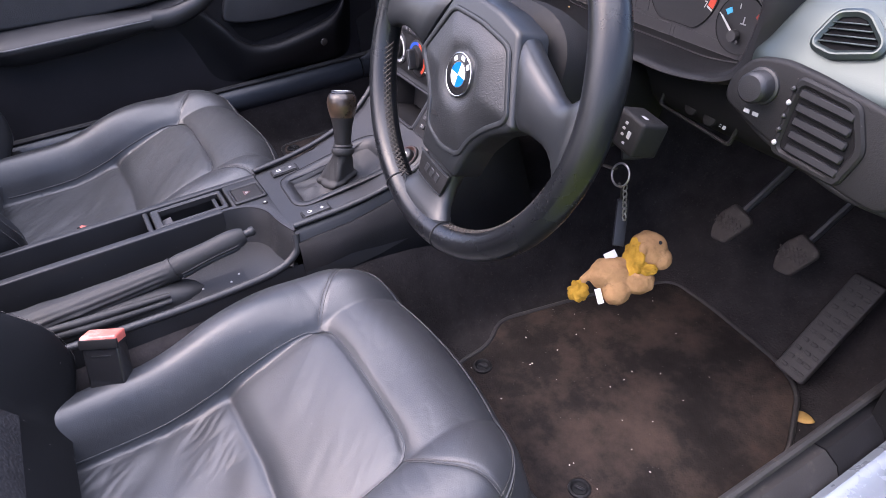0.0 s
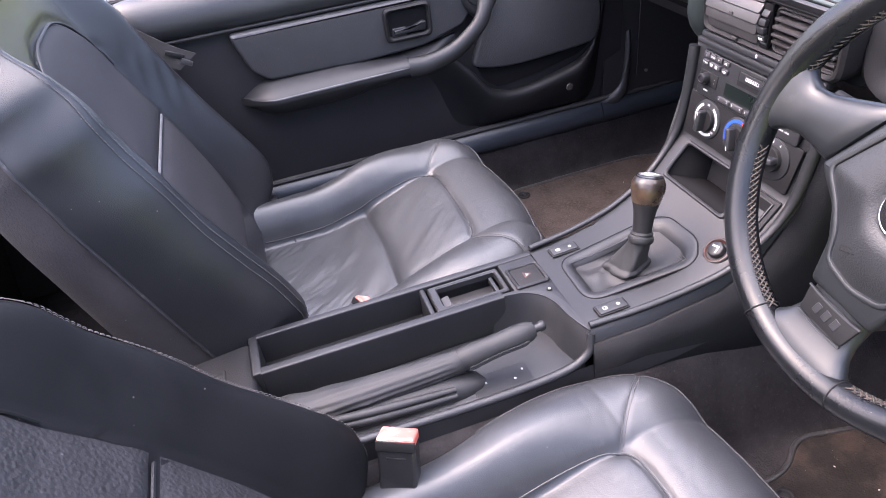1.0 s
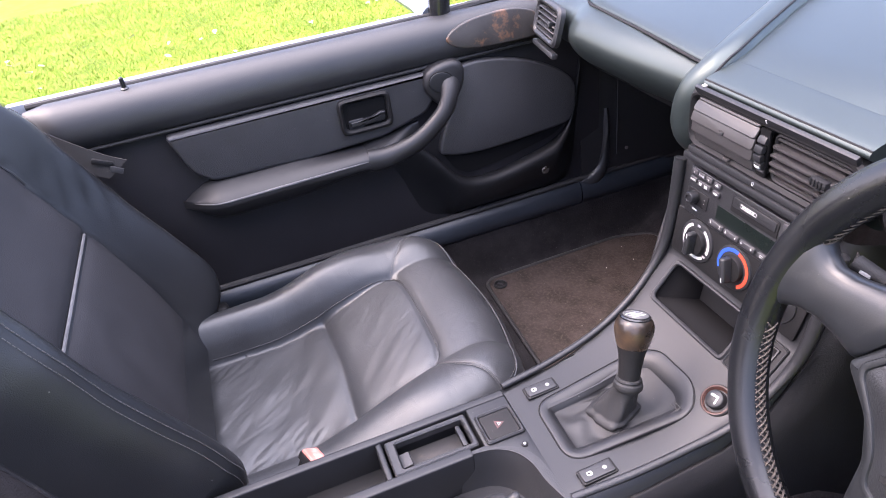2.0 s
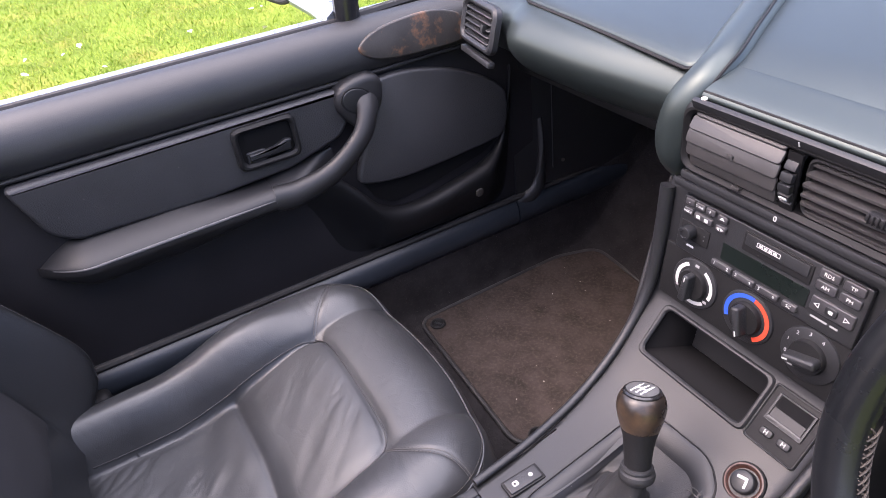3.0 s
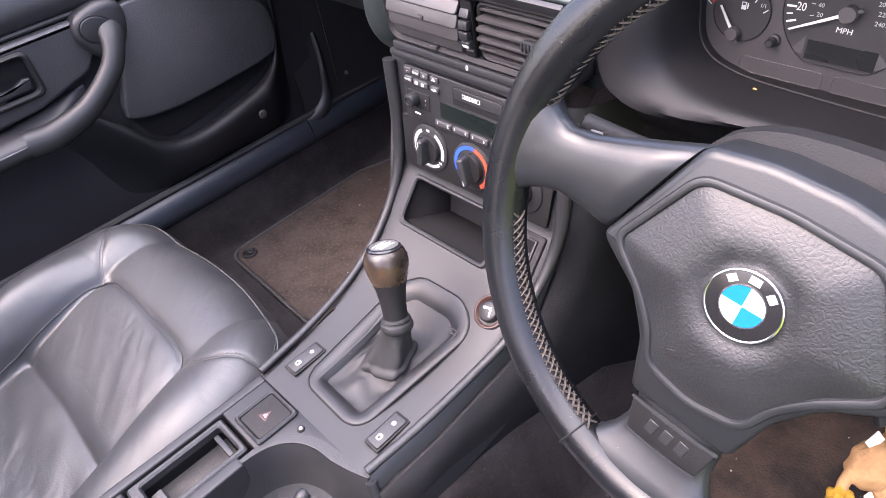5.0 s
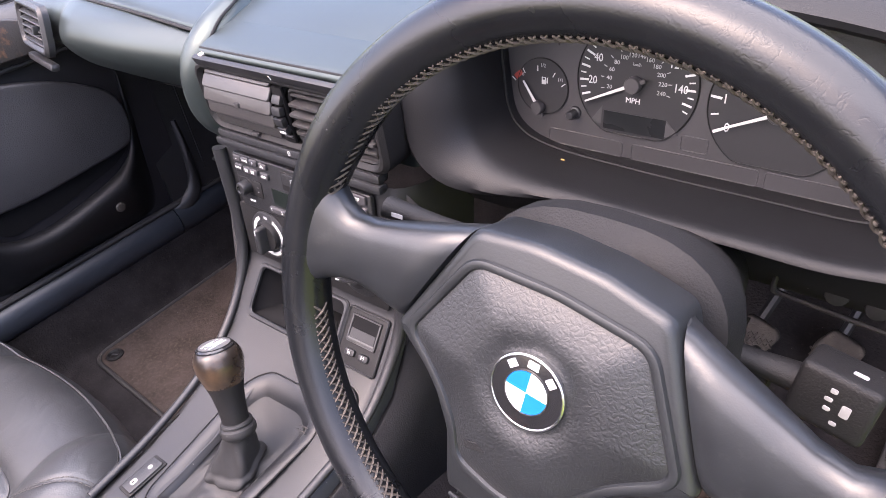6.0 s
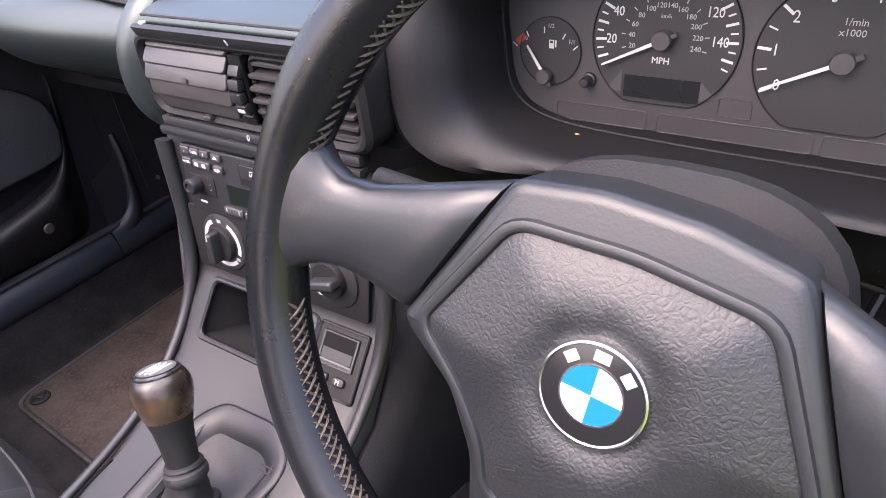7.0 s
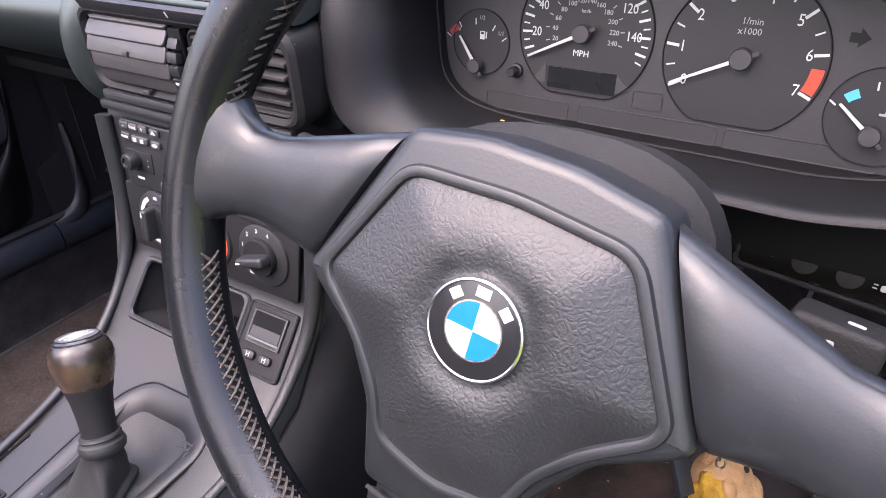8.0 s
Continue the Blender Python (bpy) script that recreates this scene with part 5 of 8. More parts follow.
def hazard_switch():
    t = thing("hazard_switch", "black push button with a red triangle", "switch", at=(-0.036, -0.311, 0.489))
    M = pose(-0.036, -0.3125, 0.4885)
    part("bezel", frame_ring(rounded(rect(0.050, 0.052), 0.005, 4), rounded(rect(0.041, 0.043), 0.004, 4), M, 0.0046, 0.0018), PLASTIC_GREY, t)
    b = part("button", slab(rounded(rect(0.040, 0.042), 0.004, 4), M, 0.0026, 0.0010), PLASTIC_DARK, t)
    tri = [(0.0078 * math.sin(radians(a)), 0.0078 * math.cos(radians(a)) - 0.001) for a in (0, -120, -240)]
    part("triangle", frame_ring(tri, [(a * 0.68, b * 0.68) for a, b in tri], M @ pose(0, 0, 0.0026), 0.0006, 0.0001), HAZARD_RED, b)
    part("triangle", frame_ring([(a * 0.42, b * 0.42) for a, b in tri], [(a * 0.2, b * 0.2) for a, b in tri], M @ pose(0, 0, 0.0026), 0.0006, 0.0001), GREY_PRINT, b)
    return t


hazard_switch()


def cassette_radio():
    t = thing("car_radio", "black cassette radio with white-lettered buttons", "car radio", at=(0, 0, 0.71))
    R = SF @ pose(0, 0.0625, 0.001)
    part("face", slab(rounded(rect(0.200, 0.063), 0.003, 3), R, 0.0045, 0.0012), PLASTIC, t)
    P = R @ pose(0, 0, 0.0045)
    frame_ = part("cassette_door", slab(rounded(rect(0.072, 0.021, 0.013, 0.0165), 0.002, 3), P, 0.0012, 0.0005), PLASTIC_DARK, t)
    part("cassette_flap", slab(rounded(rect(0.066, 0.012, 0.013, 0.0195), 0.001, 2), P @ pose(0, 0, 0.0012), 0.0012, 0.0004), PLASTIC, frame_)
    part("badge", frame_ring(rect(0.025, 0.0046, 0.005, 0.0195), rect(0.0238, 0.0036, 0.005, 0.0195), P @ pose(0, 0, 0.0024), 0.0003, 0.0001), WHITE, frame_)
    for k in range(4):
        part("badge_bar", rbox(0.0036, 0.0022, 0.0003, P @ pose(-0.003 + 0.005 * k, 0.0195, 0.0026), 0), WHITE, frame_)
    part("display", slab(rect(0.094, 0.0185, 0.004, -0.0070), P, 0.0008, 0.0), LCD_GREEN, t)
    part("knob_plate", slab(rounded(rect(0.036, 0.0195, -0.078, -0.0055), 0.001, 2), P, 0.0010, 0.0004), PLASTIC_DARK, t)
    part("volume_knob", lathe([(0.0082, 0), (0.0080, 0.009), (0.0070, 0.011), (0.0045, 0.0115), (0.0040, 0.0100), (0.0005, 0.0100)], P @ pose(-0.083, -0.0050, 0.0008), 20), PLASTIC_GREY, t)
    for y in (-0.004, -0.009):
        part("dot", cyl(0.0006, 0.0006, 0.0002, P @ pose(-0.066, y + 0.001, 0.0010), 8), GREY_PRINT, t)
    part("maker_bar", rbox(0.009, 0.0022, 0.0003, P @ pose(-0.081, -0.0225, 0.0001), 0), WHITE, t)

    def button(x, y, w, h, text, size=0.0042):
        b = part("button", slab(rounded(rect(w, h), 0.0022, 3), P @ pose(x, y, 0), 0.0030, 0.0012), KEY_GREY, t)
        if text:
            lettering(text, size, P @ pose(x, y - 0.0002, 0.0031), WHITE, b)
        return b
    for i, s in enumerate(("-", "TONE", "+")):
        button(-0.090 + 0.0130 * i, 0.0270, 0.0118, 0.0072, s, 0.0036 if len(s) > 1 else 0.006)
    button(-0.0490, 0.0262, 0.0120, 0.0072, "")
    part("eject_mark", slab([(-0.003, -0.001), (0.003, -0.001), (0, 0.0022)], P @ pose(-0.0490, 0.0262, 0.0030), 0.0003, 0), WHITE, t)
    button(-0.090, 0.0165, 0.0118, 0.0072, "MODE", 0.0034)
    button(-0.0710, 0.0158, 0.0230, 0.0072, "")
    for x in (-0.0765, -0.0665):
        part("mark", rbox(0.0046, 0.0036, 0.0003, P @ pose(x, 0.0158, 0.0031), 0), WHITE, t)
    button(-0.0490, 0.0150, 0.0120, 0.0072, "")
    part("mark", slab([(-0.0042, 0), (-0.0006, -0.0018), (-0.0006, 0.0018)], P @ pose(-0.0490, 0.0150, 0.0030), 0.0003, 0), WHITE, t)
    part("mark", slab([(0.0042, 0), (0.0006, 0.0018), (0.0006, -0.0018)], P @ pose(-0.0490, 0.0150, 0.0030), 0.0003, 0), WHITE, t)
    for k, (a, b) in enumerate((("1", "2"), ("3", "4"), ("5", "6"))):
        x = -0.0385 + 0.0265 * k
        bt = button(x, -0.0232, 0.0245, 0.0070, "")
        lettering(a, 0.0048, P @ pose(x - 0.0080, -0.0225, 0.0031), WHITE, bt)
        lettering(b, 0.0048, P @ pose(x + 0.0080, -0.0225, 0.0031), WHITE, bt)
    button(0.0385, -0.0230, 0.0150, 0.0070, "SC", 0.0048)
    for x, y, s in ((0.064, 0.0260, "RDS"), (0.086, 0.0260, "TP"), (0.064, 0.0135, "AM"), (0.086, 0.0135, "FM")):
        button(x, y, 0.0190, 0.0095, s, 0.0052)
    button(0.0755, -0.0055, 0.0400, 0.0150, "")
    part("seek_button", slab(rounded(rect(0.011, 0.0085), 0.002, 3), P @ pose(0.0755, -0.0050, 0.0030), 0.0016, 0.0008), PLASTIC, t)
    part("mark", rbox(0.004, 0.003, 0.0003, P @ pose(0.0755, -0.0050, 0.0047), 0), WHITE, t)
    for s in (-1, 1):
        part("mark", frame_ring([(s * 0.0035, 0), (-s * 0.002, 0.0028), (-s * 0.002, -0.0028)][::s], [(s * 0.0020, 0), (-s * 0.0013, 0.0016), (-s * 0.0013, -0.0016)][::s], P @ pose(0.0755 + s * 0.0135, -0.0055, 0.0030), 0.0003, 0.0001), WHITE, t)
    for k, w in enumerate((0.016, 0.0075)):
        part("model_bar", rbox(w, 0.0020, 0.0003, P @ pose(0.066 + 0.0145 * k, -0.0205, 0.0001), 0), GREY_PRINT, t)
    return t


cassette_radio()


def heater_controls():
    t = thing("heater_controls", "black heater panel with three rotary knobs", "heater controls", at=(0, 0, 0.64))
    part("panel", slab(rounded([(-0.112, -0.037), (0.104, -0.037), (0.112, 0.030), (-0.112, 0.030)], 0.004, 3), SF @ pose(0, 0.001, 0.0005), 0.0030, 0.0008), PLASTIC_DARK, t)
    for k, x in enumerate((-0.066, 0.001, 0.069)):
        y = (0.0, 0.0, 0.001)[k]
        M = SF @ pose(x, y, 0.0035)
        d = part("dial", lathe([(0.0290, 0), (0.0285, 0.0018), (0.0272, 0.0024), (0.0001, 0.0024)], M, 40), PLASTIC, t)
        F = M @ pose(0, 0, 0.0024)
        if k == 0:
            for a, b in ((118, 205), (-22, 62), (230, 312)):
                part("white_arc", arc_band(0.0205, 0.0245, a, b, F, 0.0004), WHITE, d)
            for a in (90, 210, -38):
                part("icon", rbox(0.005, 0.003, 0.0003, F @ pose(0.0225 * math.cos(radians(a)), 0.0225 * math.sin(radians(a)), 0.0002), 0), GREY_PRINT, d)
        elif k == 1:
            part("blue_arc", arc_band(0.0212, 0.0258, 80, 205, F, 0.0005), BLUE_PRINT, d)
            part("red_arc", arc_band(0.0212, 0.0258, -58, 79, F, 0.0005), ORANGE_RED, d)
        else:
            for a, s in ((200, "0"), (165, "1"), (132, "2"), (100, "3"), (68, "4")):
                lettering(s, 0.0055, F @ pose(0.0232 * math.cos(radians(a)), 0.0232 * math.sin(radians(a)), 0.0001), WHITE, d)
            part("fan_icon", slab(rounded(rect(0.006, 0.006, 0.0222 * math.cos(radians(232)), 0.0222 * math.sin(radians(232))), 0.0015, 2), F, 0.0004, 0.0001), GREY_PRINT, d)
        turn = (88, -72, 195)[k]
        K = F @ pose(0, 0, 0, 0, 0, turn)
        kn = part("knob", lathe([(0.0175, 0), (0.0172, 0.004), (0.0165, 0.0055), (0.0001, 0.0058)], F, 32), PLASTIC_DARK, d)
        g = part("grip", slab(rounded([(-0.0160, -0.0048), (0.0160, -0.0040), (0.0160, 0.0040), (-0.0160, 0.0048)], 0.0035, 4), K @ pose(0, 0, 0.005), 0.0125, 0.0030), PLASTIC, d)
        part("pointer", rbox(0.0055, 0.0014, 0.0004, K @ pose(0.0118, 0, 0.0176), 0), WHITE, d)
    return t


heater_controls()


LCD_BAND = material("clock_band", (0.075, 0.075, 0.077), 0.5, vary=0.1)


def clock_unit():
    t = thing("dash_clock", "small digital clock unit with two buttons", "clock", at=(0.08, -0.03, 0.58))
    M = SLOPE @ pose(0.0795, -0.0005, 0.0)
    part("housing", slab(rounded(rect(0.0530, 0.0600), 0.003, 3), M, 0.0022, 0.0010), PLASTIC_DARK, t)
    part("surround", frame_ring(rounded(rect(0.0560, 0.0630), 0.004, 3), rounded(rect(0.0515, 0.0585), 0.003, 3), M, 0.0040, 0.0014), PLASTIC_GREY, t)
    part("window_frame", frame_ring(rect(0.0400, 0.0300, 0, 0.0100), rect(0.0340, 0.0240, 0, 0.0108), M @ pose(0, 0, 0.0020), 0.0022, 0.0008), PLASTIC, t)
    part("display", rbox(0.0345, 0.0245, 0.0010, M @ pose(0, 0.0108, 0.0030), 0.0002, 1), BLACK_AND_SHADE, t)
    part("display_panel", rbox(0.0335, 0.0100, 0.0006, M @ pose(0, 0.0052, 0.0038), 0.0002, 1), PLASTIC_GREY, t)
    part("lower_band", rbox(0.036, 0.0050, 0.0012, M @ pose(0, -0.0025, 0.0036), 0.0003, 1), LCD_BAND, t)
    for x, s in ((-0.0095, "H"), (0.0095, "M")):
        b = part("button", slab(rounded(rect(0.0135, 0.0080), 0.0035, 4), M @ pose(x, -0.0155, 0.0020), 0.0036, 0.0014), PLASTIC_GREY, t)
        lettering(s, 0.0062, M @ pose(x, -0.0155, 0.0057), WHITE, b)
    return t


clock_unit()


def cigarette_lighter():
    t = thing("cigarette_lighter", "chrome-faced lighter in a reddish ring", "lighter", at=(0.083, -0.08, 0.545))
    M = axes((0.082, -0.0775, 0.5325), (1, 0, 0), (0, 0.80, 0.60))
    part("bezel", lathe([(0.0205, 0), (0.0200, 0.003), (0.0185, 0.0042), (0.0162, 0.0040), (0.0158, 0.001)], M, 32, caps=False), PLASTIC_DARK, t)
    part("glow_ring", lathe([(0.0184, 0.0044), (0.0170, 0.0046), (0.0150, 0.0024), (0.0125, -0.0030)], M, 32, caps=False), RING_RED, t)
    k = part("plug", lathe([(0.0118, -0.004), (0.0118, 0.007), (0.0108, 0.0090), (0.0096, 0.0098), (0.0001, 0.0100)], M, 32), PLASTIC_GREY, t)
    part("icon", rbox(0.0105, 0.0026, 0.0005, M @ pose(-0.001, 0.003, 0.0102, 0, 0, 15), 0), WHITE, k)
    part("icon", rbox(0.0022, 0.0080, 0.0005, M @ pose(0.0045, -0.001, 0.0102, 0, 0, 15), 0), WHITE, k)
    return t


cigarette_lighter()


def gear_lever():
    t = thing("gear_lever", "worn gear knob on a creased leather boot", "gear lever", at=(0.01, -0.17, 0.50))

    def surf_z(y):
        pts = [(-0.285, 0.4885), (-0.25, 0.4905), (-0.21, 0.494), (-0.17, 0.500), (-0.13, 0.510), (-0.09, 0.526), (-0.065, 0.541)]
        for (a, b), (c, d) in zip(pts, pts[1:]):
            if a <= y <= c:
                return b + (d - b) * (y - a) / (c - a)
        return pts[-1][1]
    base = rounded([(-0.046, -0.258), (0.054, -0.262), (0.075, -0.104), (0.046, -0.082), (-0.026, -0.084), (-0.048, -0.112)], 0.026, 7)
    bm = bmesh.new()
    rows = []
    for pts, dz in ((base, -0.002), (inset(base, 0.0005), 0.0006), (inset(base, 0.0020), 0.0012), (inset(base, 0.0060), 0.0012), (inset(base, 0.0100), 0.0004), (inset(base, 0.0140), -0.0016), (inset(base, 0.0180), -0.0052), (inset(base, 0.0205), -0.0090)):
        rows.append([bm.verts.new((p[0], p[1], surf_z(p[1]) + dz)) for p in pts])
    for a, b in zip(rows, rows[1:]):
        for i in range(len(a)):
            bm.faces.new((a[i], a[(i + 1) % len(a)], b[(i + 1) % len(a)], b[i]))
    part("boot_frame", bm, PLASTIC_GREY, t, "flat rounded frame clamping the boot")
    part("frame_joint", tube([(p[0], p[1], surf_z(p[1]) + 0.0004) for p in inset(base, -0.0006)], 0.0009, 6, closed=True), PLASTIC_DARK, t)
    # the boot hangs slack inside the frame, then rises as a pleated tent to the collar
    n, m = 96, 46
    ref = inset(base, 0.0195)
    low, top = Vector((0.011, -0.177, 0.0)), Vector((0.0215, -0.1615, 0.543))

    def base_pt(q):
        best = None
        c, s = math.cos(q), math.sin(q)
        k = len(ref)
        for i in range(k):
            x1, y1, x2, y2 = ref[i][0] - low.x, ref[i][1] - low.y, ref[(i + 1) % k][0] - low.x, ref[(i + 1) % k][1] - low.y
            den = c * (y2 - y1) - s * (x2 - x1)
            if abs(den) < 1e-9:
                continue
            tt = (x1 * (y2 - y1) - y1 * (x2 - x1)) / den
            uu = (x1 * s - y1 * c) / den
            if tt > 0 and -1e-6 <= uu <= 1 + 1e-6 and (best is None or tt > best):
                best = tt
        return best or 0.05
    wrap = lambda q: (q + math.pi) % (2 * math.pi) - math.pi
    square = lambda q, p: (abs(math.cos(q + 1.22)) ** p + abs(math.sin(q + 1.22)) ** p) ** (-1.0 / p)
    rings = []
    for j in range(m + 1):
        f = j / m
        ring = []
        for i in range(n):
            q = 2 * math.pi * i / n
            rb = base_pt(q)
            # tucks where the slack leather folds under the tent
            tuck = math.exp(-(wrap(q + 1.75) / 0.22) ** 2) + 0.8 * math.exp(-(wrap(q + 0.35) / 0.18) ** 2) + 0.6 * math.exp(-(wrap(q - 2.3) / 0.25) ** 2)
            if f < 0.34:
                g = f / 0.34
                foot = 0.0255 * square(q, 6)
                r = rb + (foot - rb) * g
                x, y = low.x + r * math.cos(q), low.y + r * math.sin(q)
                sag = -0.0080 - 0.0035 * math.sin(math.pi * g) ** 0.7
                fold = 0.0048 * tuck * math.sin(math.pi * g) + 0.0016 * math.sin(5 * q + 5.0 * g) * math.sin(math.pi * g)
                z = surf_z(y) + sag + fold
            else:
                g = (f - 0.34) / 0.66
                p = 6 - 3.6 * smoothstep(0.35, 1.0, g)
                half = 0.0255 + 0.0040 * math.sin(math.pi * min(1.0, g / 0.24)) * (g < 0.24) + (0.0138 - 0.0255) * smoothstep(-0.25, 1.05, g)
                r = half * square(q, p)
                r -= 0.0045 * tuck * math.exp(-((g - 0.08) / 0.14) ** 2)
                r += 0.0007 * math.sin(7 * q + 9 * g) * math.sin(math.pi * g)
                x, y = low.x + (top.x - low.x) * g + r * math.cos(q), low.y + (top.y - low.y) * g + r * math.sin(q)
                z0 = surf_z(low.y + 0.0255 * math.sin(q)) - 0.0080
                z = z0 + (top.z - z0) * g
            ring.append((x, y, z))
        rings.append(ring)
    part("leather_boot", loft(rings, cap=False), BOOT_LEATHER, t, "creased black leather boot", 60)
    for dy in (-0.0022, 0.0022):
        edge = [(0.050 + 0.0150 * k / 4, -0.116 + dy, surf_z(-0.116 + dy) + (0.0010, 0.0030, 0.0036, 0.0036, 0.0036)[k]) for k in range(5)]
        part("seam", tube(edge, 0.0007, 5), DARK_THREAD, t)
    # lever leaning towards the passenger, in gear
    ax = (Vector((0.0, -0.140, 0.6295)) - Vector((0.0222, -0.161, 0.5465))).normalized()
    xa = Vector((1, 0, 0)) - ax * ax.x
    A = axes((0.0222, -0.161, 0.5465), xa, ax.cross(xa))
    part("collar", lathe([(0.0150, -0.008), (0.0175, -0.005), (0.0180, -0.001), (0.0172, 0.002), (0.0150, 0.0035), (0.0148, 0.0050), (0.0160, 0.0062), (0.0152, 0.0082), (0.0130, 0.0090)], A, 28), BOOT_LEATHER, t)
    part("stick", lathe([(0.0130, 0.006), (0.0132, 0.014), (0.0140, 0.026), (0.0158, 0.040), (0.0190, 0.052)], A, 32), PLASTIC_DARK, t)
    kn = part("knob", lathe([(0.0186, 0.0505), (0.0212, 0.059), (0.0230, 0.067), (0.0236, 0.073), (0.0228, 0.079), (0.0206, 0.0842), (0.0180, 0.0872), (0.0160, 0.0880)], A, 36), KNOB_WOOD, t, "brown worn knob body")
    T = A @ pose(0, 0, 0.0872, 0, 0, 8)
    part("cap", lathe([(0.0184, -0.001), (0.0182, 0.0012), (0.0164, 0.0026), (0.0001, 0.0026)], T, 32), GLOSS_BLACK, kn)
    part("cap_plate", lathe([(0.0156, 0.0020), (0.0152, 0.0030), (0.0001, 0.0036)], T, 32), CAP_SILVER, kn)
    part("cap_ring", arc_band(0.0152, 0.0162, 0, 360, T @ pose(0, 0, 0.0026), 0.0006, 32), PLASTIC_DARK, kn)
    for x in (-0.0055, 0.0, 0.0055):
        part("gate_line", rbox(0.0020, 0.0120, 0.0006, T @ pose(x, -0.0005, 0.0036), 0.0002, 1), ENAMEL_WHITE, kn)
    part("gate_line", rbox(0.0130, 0.0020, 0.0005, T @ pose(0, -0.0005, 0.0036), 0.0002, 1), ENAMEL_WHITE, kn)
    for x, y, s in ((-0.0055, 0.0082, "1"), (0.0, 0.0088, "3"), (0.0055, 0.0082, "5"), (-0.0055, -0.0092, "2"), (0.0, -0.0098, "4"), (0.0055, -0.0092, "R")):
        lettering(s, 0.0046, T @ pose(x, y, 0.0034), ENAMEL_WHITE, kn)
    part("worn_oval", arc_band(0.0052, 0.0058, 0, 360, A @ pose(0, -0.0206, 0.0765, 68, 0, 0) @ Matrix.Diagonal((1, 0.5, 1, 1)), 0.0006, 28), RING_RED, kn)
    return t


gear_lever()


def handbrake():
    t = thing("handbrake", "leather handbrake lever with a wrinkled gaiter", "handbrake", at=(0.066, -0.5, 0.44))
    pts = smooth_line([(0.0625, -0.458, 0.466), (0.0645, -0.43, 0.472), (0.067, -0.39, 0.480), (0.068, -0.350, 0.4855)], 6)
    rad = [0.0158, 0.0166, 0.0170, 0.0172, 0.0172, 0.0170, 0.0166, 0.0162, 0.0158, 0.0156, 0.0155, 0.0155, 0.0157, 0.0160, 0.0162, 0.0160, 0.0152, 0.0138, 0.0105]
    g = part("grip", tube(pts, rad, 22, flat=(0.92, 1.05)), BOOT_LEATHER, t, "smooth black leather grip")
    # stitched ribs along the lower side of the grip
    for k in range(4):
        q = radians(-8 - 17 * k)
        part("rib", tube([p + Vector((rad[i] * 0.94 * math.cos(q), 0, rad[i] * 1.06 * math.sin(q))) for i, p in enumerate(pts) if 1 < i < 17], 0.0013, 6), BOOT_LEATHER, g)
    part("grip_ring", tube([(0.0622, -0.4625, 0.4648), (0.0625, -0.4560, 0.4665)], 0.0178, 22, flat=(0.92, 1.05)), BOOT_LEATHER, t)
    part("button", lathe([(0.0060, 0), (0.0060, 0.006), (0.0072, 0.008), (0.0072, 0.013), (0.0055, 0.0155), (0.0005, 0.016)], axes((0.068, -0.3495, 0.4860), (1, 0, 0), (0, -0.15, 1)) @ pose(0, 0, 0, 180, 0, 0), 18), PLASTIC_GREY, t)
    # sleeve: slim behind the grip, pleated lengthwise, bunching up at its rear end
    n, rings = 64, []
    axis = smooth_line([(0.0620, -0.460, 0.4650), (0.0560, -0.52, 0.4580), (0.0480, -0.59, 0.4500), (0.0400, -0.66, 0.4440), (0.0330, -0.72, 0.4400)], 9)
    for j, c in enumerate(axis):
        f = j / (len(axis) - 1)
        ring = []
        for i in range(n):
            q = 2 * math.pi * i / n
            side = 0.5 + 0.5 * math.cos(q + 0.75)
            pleat = 0.055 * math.sin(15 * q) * side * smoothstep(0.02, 0.12, f)
            bunch = 0.05 * math.sin(30 * f + 2.0 * math.sin(q)) * smoothstep(0.45, 0.8, f) + 0.03 * noise.noise(Vector((3 * math.cos(q), 3 * math.sin(q), 9 * f)))
            rx, rz = 0.0165 + 0.0150 * f ** 1.3, 0.0172 + 0.0050 * f
            w = 1 + pleat + bunch
            ring.append(c + Vector((rx * w * math.cos(q), 0, rz * w * math.sin(q))))
        rings.append(ring)
    part("gaiter", loft(rings), BOOT_LEATHER, t, "wrinkled black leather gaiter", 60)
    # skirt of the gaiter round the ratchet, with a blunt front end
    rings = []
    for j in range(25):
        f = j / 24
        k = math.sqrt(max(0.0004, 1 - (1 - min(1, f / 0.22)) ** 2))
        y = -0.425 - 0.27 * f
        cx = 0.074 - 0.030 * f
        rings.append([(cx + 0.024 * k * (1 + 0.5 * f) * math.cos(q), y, 0.4265 + (0.020 + 0.006 * math.sin(5 * f)) * k * abs(math.sin(q)) ** 0.8) for q in [math.pi * i / 18 for i in range(19)]])
    part("skirt", loft(rings, closed=False), BOOT_LEATHER, t)
    for k in range(2):
        part("fold", tube(smooth_line([(0.092 - 0.004 * k, -0.475, 0.436 + 0.008 * k), (0.088 - 0.004 * k, -0.56, 0.438 + 0.009 * k), (0.078 - 0.004 * k, -0.66, 0.440 + 0.008 * k), (0.068, -0.72, 0.442 + 0.006 * k)], 6), [0.004 + 0.0022 * math.sin(math.pi * i / 18) for i in range(19)], 10), BOOT_LEATHER, t)
    return t


handbrake()


# ---- instrument cluster and binnacle ----
CF = axes((0.348, 0.121, 0.836), (1, 0, 0), (0, 0.10, 1))


